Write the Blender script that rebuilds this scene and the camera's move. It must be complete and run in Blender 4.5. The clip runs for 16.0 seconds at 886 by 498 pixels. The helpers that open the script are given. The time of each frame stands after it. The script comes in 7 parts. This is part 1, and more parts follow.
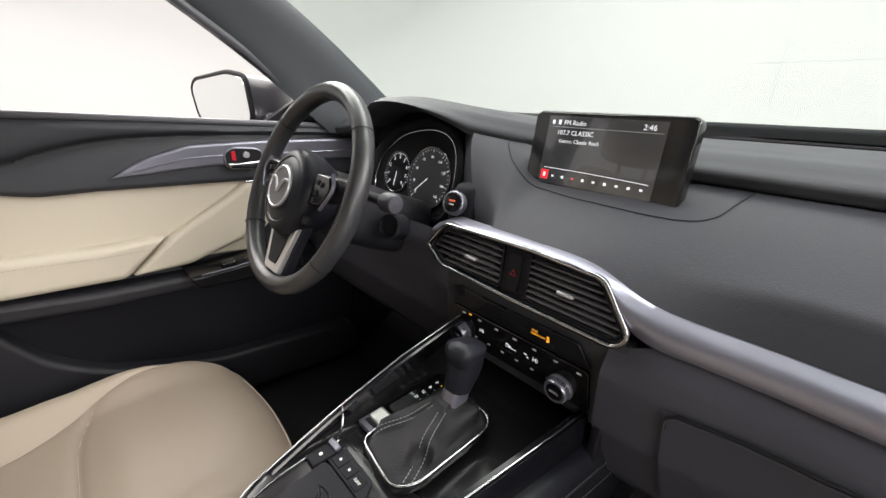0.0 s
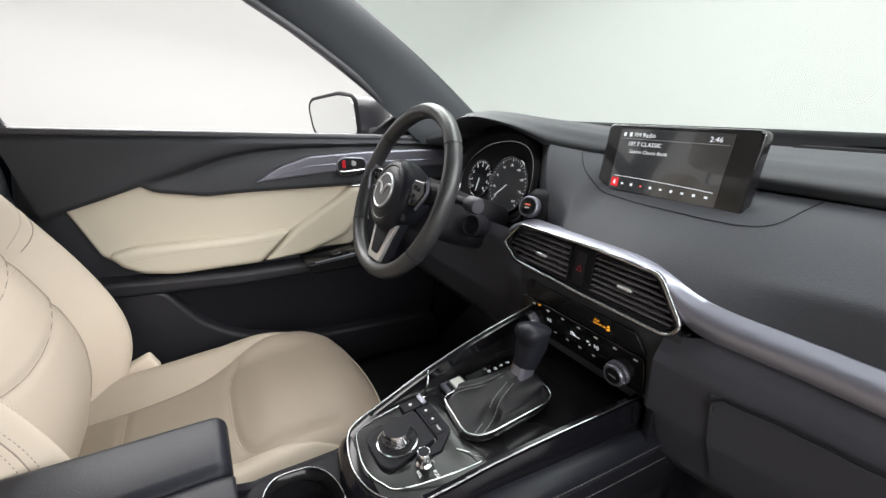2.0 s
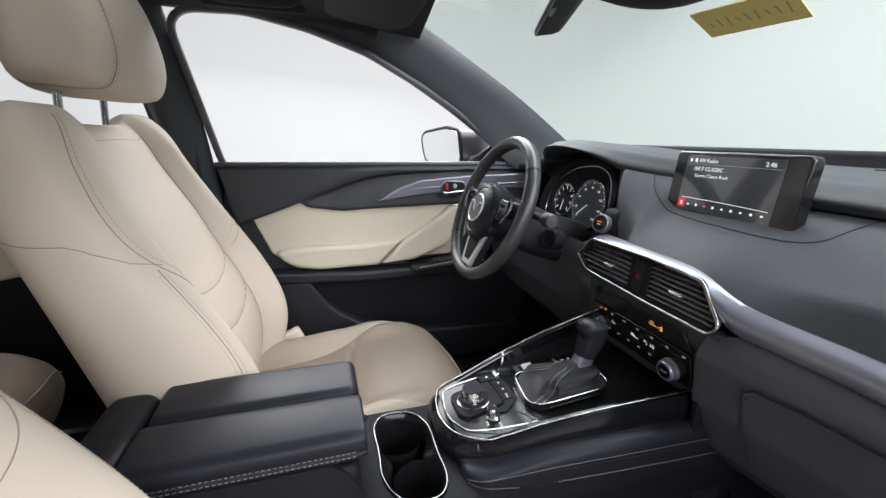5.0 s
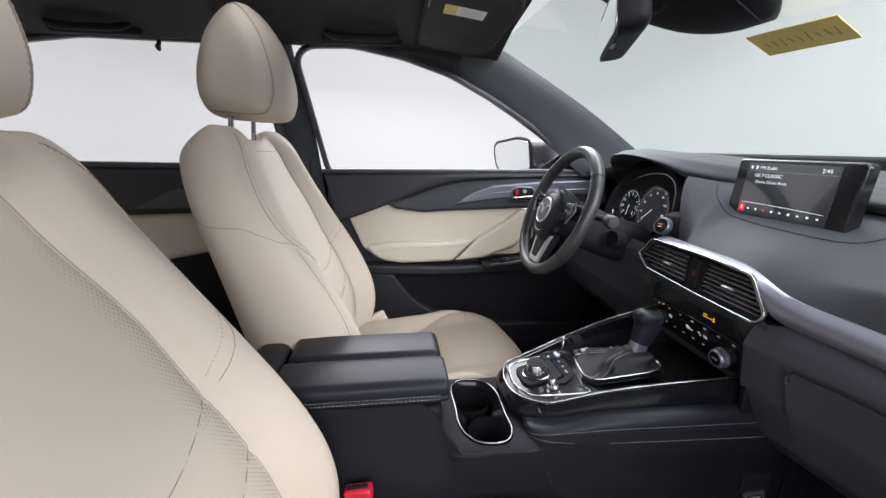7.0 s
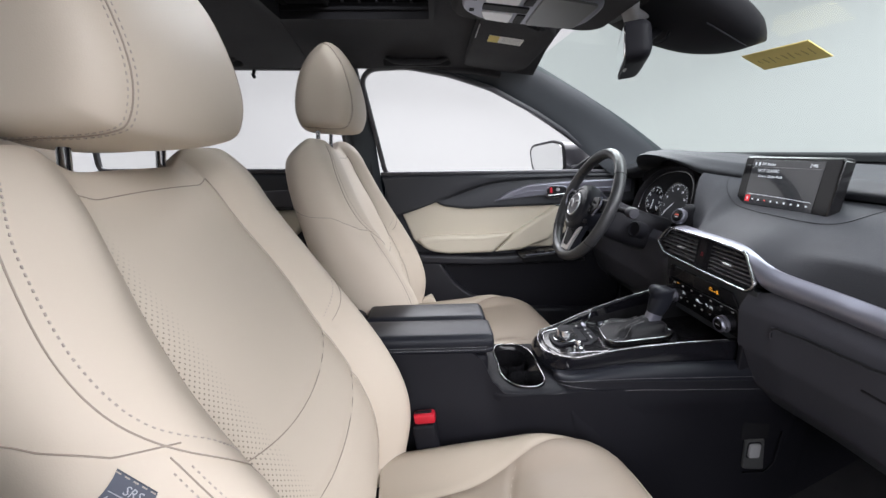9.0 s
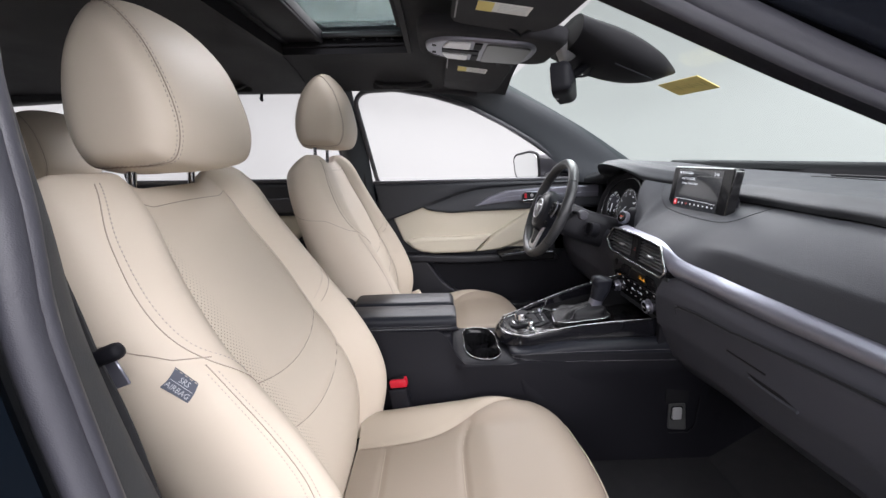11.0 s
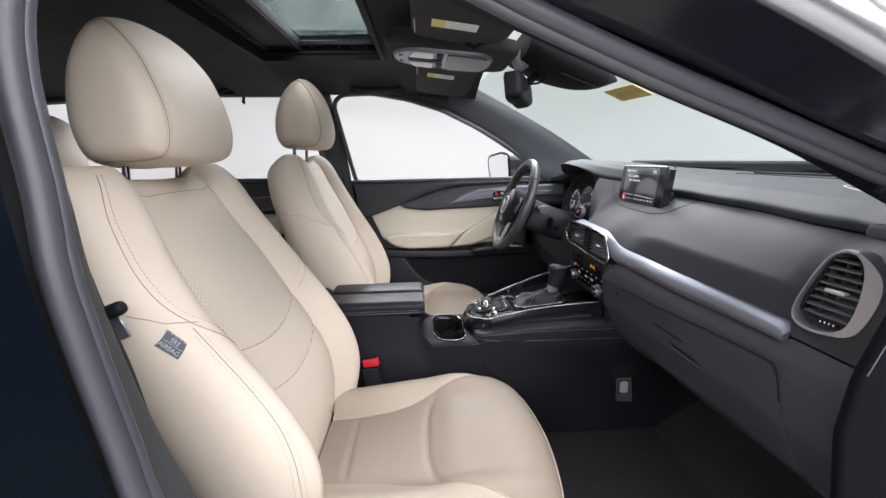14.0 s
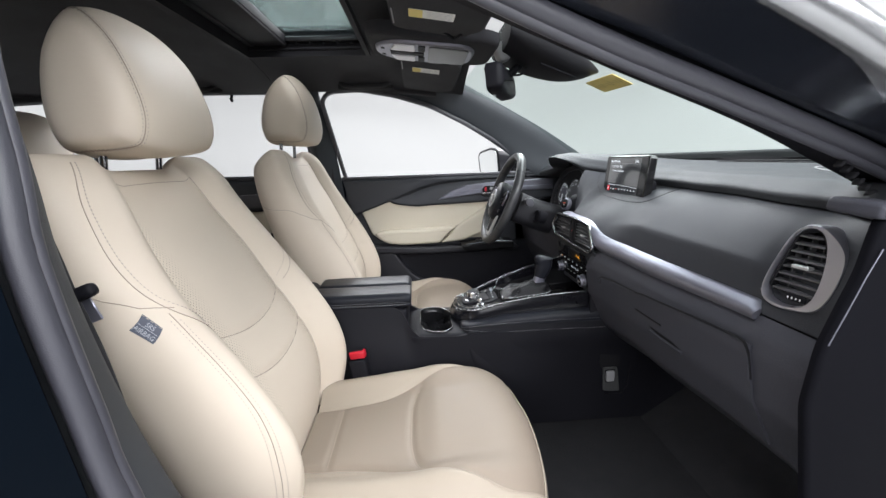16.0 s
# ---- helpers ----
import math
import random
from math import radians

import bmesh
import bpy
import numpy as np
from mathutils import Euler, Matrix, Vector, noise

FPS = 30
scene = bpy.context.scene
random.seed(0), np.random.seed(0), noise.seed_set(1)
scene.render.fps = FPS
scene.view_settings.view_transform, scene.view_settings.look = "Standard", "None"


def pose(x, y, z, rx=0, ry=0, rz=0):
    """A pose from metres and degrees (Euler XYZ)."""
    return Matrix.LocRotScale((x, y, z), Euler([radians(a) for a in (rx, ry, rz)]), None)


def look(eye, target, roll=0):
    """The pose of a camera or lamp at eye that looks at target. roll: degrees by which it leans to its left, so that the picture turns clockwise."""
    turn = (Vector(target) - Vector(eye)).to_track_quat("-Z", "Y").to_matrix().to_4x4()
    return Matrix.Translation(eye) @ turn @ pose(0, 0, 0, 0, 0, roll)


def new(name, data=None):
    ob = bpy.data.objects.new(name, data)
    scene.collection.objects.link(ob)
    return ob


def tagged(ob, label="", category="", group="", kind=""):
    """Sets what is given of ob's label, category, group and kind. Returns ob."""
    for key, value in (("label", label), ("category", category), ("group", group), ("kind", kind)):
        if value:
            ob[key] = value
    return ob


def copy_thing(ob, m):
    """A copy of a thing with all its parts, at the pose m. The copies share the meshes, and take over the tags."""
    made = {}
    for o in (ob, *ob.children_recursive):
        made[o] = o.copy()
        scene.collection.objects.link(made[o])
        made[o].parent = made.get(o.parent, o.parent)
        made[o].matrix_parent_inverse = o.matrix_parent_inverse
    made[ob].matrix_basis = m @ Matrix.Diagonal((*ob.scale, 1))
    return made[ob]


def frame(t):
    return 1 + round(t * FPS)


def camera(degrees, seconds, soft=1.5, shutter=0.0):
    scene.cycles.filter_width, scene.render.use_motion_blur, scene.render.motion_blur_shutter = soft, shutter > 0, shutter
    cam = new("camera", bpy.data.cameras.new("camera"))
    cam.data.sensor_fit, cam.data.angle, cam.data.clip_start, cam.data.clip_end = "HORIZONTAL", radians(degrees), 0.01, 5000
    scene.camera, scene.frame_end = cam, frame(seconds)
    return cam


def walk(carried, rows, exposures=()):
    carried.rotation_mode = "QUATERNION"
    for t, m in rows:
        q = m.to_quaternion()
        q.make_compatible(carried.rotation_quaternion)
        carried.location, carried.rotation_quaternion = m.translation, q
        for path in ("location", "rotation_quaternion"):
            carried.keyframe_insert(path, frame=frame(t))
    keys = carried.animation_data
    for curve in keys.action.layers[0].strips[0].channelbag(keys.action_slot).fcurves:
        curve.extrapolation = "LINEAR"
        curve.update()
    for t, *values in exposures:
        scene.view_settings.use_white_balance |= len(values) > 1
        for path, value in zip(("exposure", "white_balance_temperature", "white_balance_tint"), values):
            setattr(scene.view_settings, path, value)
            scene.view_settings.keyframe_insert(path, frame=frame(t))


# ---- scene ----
cam = camera(95.7, 16.0)
# seconds, place (x to the passenger side, y to the bonnet, z up from the ground), turns
PATH = [
    (0.0, 0.2889, 0.0000, 1.1800, 71.74, -3.69, 47.66),
    (0.5, 0.3063, -0.0176, 1.1843, 71.87, -3.39, 50.57),
    (1.0, 0.3249, -0.0356, 1.1872, 71.94, -3.11, 53.42),
    (1.5, 0.3409, -0.0478, 1.1880, 71.93, -2.89, 56.02),
    (2.0, 0.3699, -0.0664, 1.1956, 71.96, -2.53, 58.86),
    (2.5, 0.4003, -0.0837, 1.2023, 72.04, -2.26, 61.37),
    (3.0, 0.4263, -0.0966, 1.2036, 72.25, -1.93, 63.85),
    (3.5, 0.4499, -0.0998, 1.2075, 72.86, -1.68, 65.92),
    (4.0, 0.4796, -0.1085, 1.2116, 73.47, -1.39, 68.04),
    (6.5, 0.6331, -0.1077, 1.2171, 75.67, -0.64, 81.24),
    (7.0, 0.6724, -0.1598, 1.2181, 75.72, -0.54, 82.88),
    (7.5, 0.7101, -0.2040, 1.2184, 75.73, -0.36, 84.06),
    (8.0, 0.7517, -0.2366, 1.2132, 75.82, -0.08, 85.10),
    (8.5, 0.8012, -0.2379, 1.2192, 76.02, 0.33, 86.55),
    (9.0, 0.8657, -0.2059, 1.2216, 76.24, 0.62, 87.85),
    (11.5, 1.0824, -0.1031, 1.2434, 77.05, 1.25, 88.93),
    (12.0, 1.1006, -0.0887, 1.2416, 77.00, 1.39, 88.58),
    (12.5, 1.1128, -0.0774, 1.2385, 76.99, 1.43, 88.19),
    (13.0, 1.1294, -0.0708, 1.2345, 77.10, 1.38, 87.83),
    (13.5, 1.1474, -0.0681, 1.2320, 77.22, 1.27, 87.42),
    (14.0, 1.1623, -0.0655, 1.2302, 77.36, 1.16, 87.05),
    (14.5, 1.1725, -0.0606, 1.2277, 77.49, 1.17, 86.75),
    (15.0, 1.1741, -0.0488, 1.2204, 77.54, 1.32, 86.57),
    (15.5, 1.1739, -0.0383, 1.2096, 77.58, 1.57, 86.53),
    (16.0, 1.1761, -0.0309, 1.2030, 77.58, 1.84, 86.61),
]
walk(cam, [(t, pose(x, y, z, a, b, c)) for t, x, y, z, a, b, c in PATH],
     exposures=((0.0, 0.28, 6850, 13), (3.5, 0.18, 6400, 9), (7.0, 0.14, 6280, 14), (8.0, 0.08, 6200, 13), (9.0, 0.06, 6250, 14), (12.5, 0.16, 6400, 16), (16.0, 0.15, 6280, 11)))

# ---- light ----
world = bpy.data.worlds.new("studio_air")
scene.world = world
world.use_nodes = True
world.node_tree.nodes["Background"].inputs[0].default_value = (1, 1, 1, 1)
world.node_tree.nodes["Background"].inputs[1].default_value = 0.12


def area_lamp(name, eye, target, sx, sy, watts, colour=(1, 1, 1)):
    data = bpy.data.lights.new(name, "AREA")
    data.shape, data.size, data.size_y, data.energy, data.color = "RECTANGLE", sx, sy, watts, colour
    ob = new(name, data)
    ob.matrix_world = look(eye, target)
    return ob


# studio ceiling panels over the front and the back
area_lamp("studio_panel_light", (0, 1.9, 4.1), (0, 1.9, 0), 5.5, 1.6, 210)
area_lamp("studio_panel_light", (0, -1.6, 4.1), (0, -1.6, 0), 5.5, 1.6, 200)
# added lamps with no seen source, aimed in at the seats and cabin
area_lamp("studio_panel_light", (3.4, 2.2, 3.0), (0.35, -0.45, 1.1), 3.0, 1.6, 172)
area_lamp("studio_panel_light", (4.0, -0.6, 2.4), (0.2, -0.3, 1.1), 3.0, 1.6, 120)
area_lamp("studio_panel_light", (-3.6, 0.2, 3.6), (-0.3, 0.0, 0.9), 4.5, 2.0, 335)

# ---- materials ----


def material(name, colour, rough=0.5, metal=0.0, grain=None, bump=0.1, tone=0.12, coat=0.0, spec=0.5, tone_scale=6.0, rough_var=0.1):
    """A surface with fine relief (grain: cells per metre) and tone that drifts at two scales."""
    m = bpy.data.materials.new(name)
    m.use_nodes = True
    nt = m.node_tree
    b = nt.nodes["Principled BSDF"]
    b.inputs["Metallic"].default_value = metal
    b.inputs["Coat Weight"].default_value = coat
    b.inputs["Coat Roughness"].default_value = 0.06
    b.inputs["Specular IOR Level"].default_value = spec
    tc = nt.nodes.new("ShaderNodeTexCoord")
    big = nt.nodes.new("ShaderNodeTexNoise")
    big.inputs["Scale"].default_value, big.inputs["Detail"].default_value = tone_scale, 5
    nt.links.new(tc.outputs["Object"], big.inputs["Vector"])
    ramp = nt.nodes.new("ShaderNodeMix")
    ramp.data_type = "RGBA"
    lo = [max(0, c * (1 - tone)) for c in colour]
    hi = [min(1, c * (1 + tone)) for c in colour]
    ramp.inputs[6].default_value, ramp.inputs[7].default_value = (*lo, 1), (*hi, 1)
    nt.links.new(big.outputs["Fac"], ramp.inputs[0])
    nt.links.new(ramp.outputs[2], b.inputs["Base Color"])
    mr = nt.nodes.new("ShaderNodeMapRange")
    mr.inputs["From Min"].default_value, mr.inputs["From Max"].default_value = 0.3, 0.7
    mr.inputs["To Min"].default_value, mr.inputs["To Max"].default_value = max(0.02, rough - rough_var * rough), min(1, rough + rough_var * rough)
    nt.links.new(big.outputs["Fac"], mr.inputs["Value"])
    nt.links.new(mr.outputs["Result"], b.inputs["Roughness"])
    if grain:
        v = nt.nodes.new("ShaderNodeTexVoronoi")
        v.inputs["Scale"].default_value = grain
        n2 = nt.nodes.new("ShaderNodeTexNoise")
        n2.inputs["Scale"].default_value, n2.inputs["Detail"].default_value = grain * 0.25, 4
        nt.links.new(tc.outputs["Object"], v.inputs["Vector"])
        nt.links.new(tc.outputs["Object"], n2.inputs["Vector"])
        add = nt.nodes.new("ShaderNodeMath")
        add.operation = "ADD"
        nt.links.new(v.outputs["Distance"], add.inputs[0])
        nt.links.new(n2.outputs["Fac"], add.inputs[1])
        bp = nt.nodes.new("ShaderNodeBump")
        bp.inputs["Strength"].default_value, bp.inputs["Distance"].default_value = bump, 0.002
        nt.links.new(add.outputs[0], bp.inputs["Height"])
        nt.links.new(bp.outputs["Normal"], b.inputs["Normal"])
    return m


def glow(name, colour, strength):
    m = bpy.data.materials.new(name)
    m.use_nodes = True
    b = m.node_tree.nodes["Principled BSDF"]
    b.inputs["Base Color"].default_value = (*[c * 0.2 for c in colour], 1)
    b.inputs["Emission Color"].default_value = (*colour, 1)
    b.inputs["Emission Strength"].default_value = strength
    return m


def pane_glass(name, tint, gloss=0.25):
    """Thin tinted sheet: light passes straight through, the surface mirrors by Fresnel."""
    m = bpy.data.materials.new(name)
    m.use_nodes = True
    nt = m.node_tree
    nt.nodes.remove(nt.nodes["Principled BSDF"])
    t, g, mx, fr = (nt.nodes.new("ShaderNode" + k) for k in ("BsdfTransparent", "BsdfGlossy", "MixShader", "Fresnel"))
    t.inputs[0].default_value = (*tint, 1)
    g.inputs["Roughness"].default_value = 0.02
    fr.inputs["IOR"].default_value = 1.3
    ml = nt.nodes.new("ShaderNodeMath")
    ml.operation, ml.inputs[1].default_value = "MULTIPLY", gloss
    nt.links.new(fr.outputs[0], ml.inputs[0])
    nt.links.new(ml.outputs[0], mx.inputs[0])
    nt.links.new(t.outputs[0], mx.inputs[1])
    nt.links.new(g.outputs[0], mx.inputs[2])
    nt.links.new(mx.outputs[0], nt.nodes["Material Output"].inputs["Surface"])
    return m


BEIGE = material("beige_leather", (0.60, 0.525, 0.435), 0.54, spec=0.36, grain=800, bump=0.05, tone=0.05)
# cushion leathers: own taupe and tan, darkened further for the cushions' shade
TAUPE = material("shaded_taupe_leather", (0.245, 0.20, 0.16), 0.56, spec=0.36, grain=800, bump=0.06, tone=0.06)
TANLEA = material("shaded_tan_leather", (0.335, 0.285, 0.23), 0.54, spec=0.36, grain=800, bump=0.05, tone=0.05)
PIPING = material("beige_seam", (0.33, 0.275, 0.225), 0.6, tone=0.1)
THREAD = material("pale_thread", (0.44, 0.385, 0.34), 0.7, tone=0.1)
GREYTHREAD = material("grey_thread", (0.22, 0.22, 0.23), 0.7, tone=0.1)
DASHSKIN = material("charcoal_soft_dash_skin", (0.044, 0.047, 0.052), 0.58, spec=0.16, grain=700, bump=0.16, tone=0.10)
MIDSKIN = material("charcoal_stitched_dash_pad", (0.043, 0.045, 0.052), 0.56, spec=0.12, grain=700, bump=0.16, tone=0.10)
LOWSKIN = material("charcoal_lower_dash_plastic", (0.053, 0.054, 0.066), 0.52, spec=0.15, grain=700, bump=0.16, tone=0.10)
DARKPLAS = material("black_grained_plastic", (0.009, 0.009, 0.012), 0.55, spec=0.14, grain=900, bump=0.15, tone=0.15)
BLACKLEA = material("black_leather", (0.013, 0.014, 0.019), 0.38, spec=0.17, grain=700, bump=0.07, tone=0.12)
DOORBLK = material("black_door_plastic", (0.016, 0.016, 0.020), 0.45, spec=0.35, grain=800, bump=0.12, tone=0.15)
BADGEGREY = material("smoky_emblem_grey", (0.16, 0.16, 0.17), 0.28, spec=0.5, tone=0.1)
BANDBLK = material("smoked_display_cover", (0.012, 0.012, 0.014), 0.28, spec=0.3, tone=0.1)
GAITERLEA = material("soft_black_leather", (0.011, 0.011, 0.013), 0.46, spec=0.24, grain=500, bump=0.2, tone=0.15)
GLOSSBLK = material("piano_black", (0.008, 0.008, 0.009), 0.14, tone=0.1, coat=0.2, spec=0.4)
SKIRTBLK = material("console_skirt_black", (0.006, 0.006, 0.008), 0.15, tone=0.1, spec=0.24)
DECKBLK = material("satin_piano_black", (0.010, 0.010, 0.011), 0.16, tone=0.1, spec=0.26)
MATTEBLK = material("matte_black", (0.010, 0.010, 0.012), 0.7, spec=0.2, tone=0.2)
CHROME = material("chrome", (0.36, 0.36, 0.37), 0.19, metal=1.0, tone=0.03)
SILVER = material("satin_silver", (0.25, 0.25, 0.305), 0.34, metal=0.75, tone=0.05)
HEADLIN = material("dark_headliner_cloth", (0.0155, 0.0155, 0.019), 0.92, grain=1200, bump=0.25, tone=0.15)
DOORSKIN = material("dark_soft_door_skin", (0.027, 0.029, 0.035), 0.5, spec=0.35, grain=700, bump=0.14, tone=0.10)
PILLARGREY = material("grey_pillar_plastic", (0.026, 0.031, 0.037), 0.6, grain=1000, bump=0.12, tone=0.08)
RUBBER = material("door_seal_rubber", (0.050, 0.051, 0.060), 0.42, grain=600, bump=0.12, tone=0.15)
PAINT = material("dark_blue_black_car_paint", (0.002, 0.0035, 0.006), 0.24, tone=0.2, spec=0.035)
CARPET = material("black_carpet", (0.030, 0.030, 0.033), 0.95, spec=0.1, grain=900, bump=0.8, tone=0.3, tone_scale=30)
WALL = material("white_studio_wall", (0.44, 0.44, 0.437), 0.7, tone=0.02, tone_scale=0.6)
UNLITWALL = material("unlit_side_grey", (0.10, 0.10, 0.11), 0.8, tone=0.05, tone_scale=0.6)
FLOORGREY = material("pale_studio_floor", (0.55, 0.55, 0.54), 0.5, tone=0.06, tone_scale=1.5)
REDPLAS = material("red_plastic", (0.45, 0.008, 0.022), 0.35, tone=0.06)
GREYTAG = material("slate_grey_tag_cloth", (0.10, 0.11, 0.14), 0.8, grain=1500, bump=0.3, tone=0.1)
PAPER = material("white_paper_label", (0.75, 0.75, 0.72), 0.7, tone=0.04)
YELLOW = material("yellow_paper", (0.70, 0.58, 0.20), 0.8, tone=0.08, tone_scale=20)
INK = material("dark_ink", (0.42, 0.34, 0.12), 0.8)
GREYINK = material("grey_ink", (0.45, 0.46, 0.50), 0.8)
WHITEMARK = material("white_print", (0.72, 0.72, 0.72), 0.6)
SCREENBLK = material("screen_glass_black", (0.010, 0.010, 0.011), 0.10, tone=0.1, spec=0.6)
MIRROR = material("mirror_silver", (0.90, 0.91, 0.91), 0.02, metal=1.0, tone=0.01)
LAMPLENS = material("frosted_lamp_lens", (0.70, 0.70, 0.72), 0.30, tone=0.05, spec=0.8)
GREYPLAS = material("light_grey_plastic", (0.30, 0.30, 0.31), 0.5, tone=0.06)
WINDSHIELD = pane_glass("windscreen_glass", (0.755, 0.835, 0.806), 0.04)
SIDEGLASS = pane_glass("side_glass", (0.98, 0.98, 0.98), 0.1)
REARGLASS = pane_glass("rear_glass", (0.98, 0.98, 0.98), 0.1)
ROOFGLASS = pane_glass("sunroof_glass", (0.50, 0.57, 0.56))
DOORBEIGE = material("warm_beige_door_leather", (0.53, 0.485, 0.395), 0.54, spec=0.36, grain=800, bump=0.05, tone=0.05)
# silver-grey metal stands for the bright reflection on dark pillar paint
SHEENPAINT = material("dark_paint_sheen_silver", (0.36, 0.365, 0.375), 0.24, metal=0.8, tone=0.1, coat=0.5)
PILLARPAINT = material("gloss_blue_black_pillar_paint", (0.012, 0.014, 0.020), 0.17, tone=0.2, spec=0.5, tone_scale=14, rough_var=0.5)
SMOKE = material("smoky_grey_lid", (0.060, 0.061, 0.062), 0.35, tone=0.06, spec=0.6)

BRIGHTSIL = material("bright_satin_silver", (0.62, 0.62, 0.64), 0.32, metal=0.7, tone=0.05)
POLISHED = material("polished_knob_metal", (0.80, 0.80, 0.82), 0.20, metal=1.0, tone=0.03)
DARKSIL = material("dusk_silver_trim", (0.20, 0.20, 0.24), 0.36, metal=0.7, tone=0.06)
MIRSHELL = material("dusk_grey_mirror_shell", (0.035, 0.034, 0.042), 0.35, tone=0.1)
PALESIL = material("pale_satin_bezel", (0.40, 0.40, 0.45), 0.32, metal=0.8, tone=0.05)
PILLARTRIM = material("violet_grey_pillar_trim", (0.047, 0.047, 0.058), 0.46, grain=900, bump=0.1, tone=0.08)
WHEELLEA = material("black_wheel_leather", (0.030, 0.031, 0.034), 0.36, grain=380, bump=0.12, tone=0.12, spec=0.6)
SEAMGREY = material("wall_joint_grey", (0.415, 0.415, 0.41), 0.8, tone=0.05)
# near-black that puts the shade on the dashboard's end into colour
SHADEBLK = material("shaded_jamb_black", (0.006, 0.006, 0.008), 0.65, grain=900, bump=0.1, tone=0.2, spec=0.03)
# unseen pane, darkened only to hold light off the rear seats
REARDARK = pane_glass("light_cut_glass", (0.16, 0.17, 0.17))
SLAT = material("grey_vent_slat", (0.075, 0.075, 0.082), 0.36, tone=0.1, spec=0.7)

# ---- building blocks ----


def smooth_path(points, n=8, closed=False):
    """Catmull-Rom through the points."""
    P = [Vector(p) for p in points]
    m = len(P)
    out = []
    for i in range(m if closed else m - 1):
        if closed:
            a, b, c, d = P[i - 1], P[i], P[(i + 1) % m], P[(i + 2) % m]
        else:
            b, c = P[i], P[i + 1]
            a = P[i - 1] if i else b * 2 - c
            d = P[i + 2] if i + 2 < m else c * 2 - b
        for k in range(n):
            t = k / n
            out.append(0.5 * (2 * b + (c - a) * t + (2 * a - 5 * b + 4 * c - d) * t * t + (3 * b - a - 3 * c + d) * t ** 3))
    if not closed:
        out.append(P[-1])
    return out


def lerp(table, x):
    """Smooth value from a table of (x, value) rows."""
    if x <= table[0][0]:
        return table[0][1]
    for (a, va), (b, vb) in zip(table, table[1:]):
        if x <= b:
            t = (x - a) / (b - a)
            t = t * t * (3 - 2 * t)
            return va + (vb - va) * t
    return table[-1][1]


def along(table, x):
    """Smooth curve through a table of (x, value) rows, with even slopes."""
    for i in range(len(table) - 1):
        if x <= table[i + 1][0] or i == len(table) - 2:
            (a, va), (b, vb) = table[i], table[i + 1]
            p, q = table[max(0, i - 1)], table[min(len(table) - 1, i + 2)]
            ma, mb = (vb - p[1]) / (b - p[0]), (q[1] - va) / (q[0] - a)
            h = b - a
            t = min(1, max(0, (x - a) / h))
            return va * (2 * t ** 3 - 3 * t * t + 1) + ma * h * (t ** 3 - 2 * t * t + t) + vb * (3 * t * t - 2 * t ** 3) + mb * h * (t ** 3 - t * t)


def lin(table, x):
    if x <= table[0][0]:
        return table[0][1]
    for (a, va), (b, vb) in zip(table, table[1:]):
        if x <= b:
            return va + (vb - va) * (x - a) / (b - a)
    return table[-1][1]


def step(a, b, x):
    t = min(1, max(0, (x - a) / (b - a)))
    return t * t * (3 - 2 * t)


def part(name, bm, mat, parent=None, label="", smooth=True, sharp=40):
    """Links a bmesh as one mesh object under a thing or a part."""
    bmesh.ops.recalc_face_normals(bm, faces=bm.faces)
    me = bpy.data.meshes.new(name)
    for f in bm.faces:
        f.smooth = smooth and len(f.verts) <= 8
    if smooth:
        lim = radians(sharp)
        for e in bm.edges:
            if len(e.link_faces) == 2 and e.calc_face_angle(0) > lim:
                e.smooth = False
    bm.to_mesh(me)
    bm.free()
    me.materials.append(mat)
    ob = new(name, me)
    if parent:
        ob.parent = parent
    if label:
        ob["label"] = label
    return ob


def thing(name, label, category, group="", kind="", at=(0, 0, 0)):
    ob = new(name)
    ob.empty_display_size = 0.05
    ob.location = at
    return tagged(ob, label, category, group, kind)


def mesh_of(verts, faces):
    bm = bmesh.new()
    vs = [bm.verts.new(v) for v in verts]
    for f in faces:
        if len(set(f)) > 2:
            bm.faces.new([vs[i] for i in f])
    return bm


def rings(loops, closed=True, caps=True):
    """Skin over loops of equal length."""
    n = len(loops[0])
    verts = [v for l in loops for v in l]
    faces = []
    for i in range(len(loops) - 1):
        for j in range(n if closed else n - 1):
            k = (j + 1) % n
            faces.append((i * n + j, i * n + k, (i + 1) * n + k, (i + 1) * n + j))
    if caps and closed:
        faces.append(tuple(range(n))[::-1])
        faces.append(tuple(range((len(loops) - 1) * n, len(loops) * n)))
    return mesh_of(verts, faces)


def sheet(fn, us, vs, thick=None):
    """A surface fn(u, v) over the lists us, vs; with thick (a vector) it gets a back and rims."""
    us, vs = list(us), list(vs)
    n, m = len(us), len(vs)
    verts = [Vector(fn(u, v)) for v in vs for u in us]
    faces = [(i * n + j, i * n + j + 1, (i + 1) * n + j + 1, (i + 1) * n + j) for i in range(m - 1) for j in range(n - 1)]
    if thick is not None:
        k, t = n * m, Vector(thick)
        verts += [p + t for p in verts]
        faces += [tuple(k + i for i in reversed(f)) for f in faces]
        rim = [j for j in range(n)] + [i * n + n - 1 for i in range(1, m)] + [(m - 1) * n + j for j in range(n - 2, -1, -1)] + [i * n for i in range(m - 2, 0, -1)]
        faces += [(a, b, b + k, a + k) for a, b in zip(rim, rim[1:] + rim[:1])]
    return mesh_of(verts, faces)


def span(a, b, n):
    return [a + (b - a) * i / n for i in range(n + 1)]


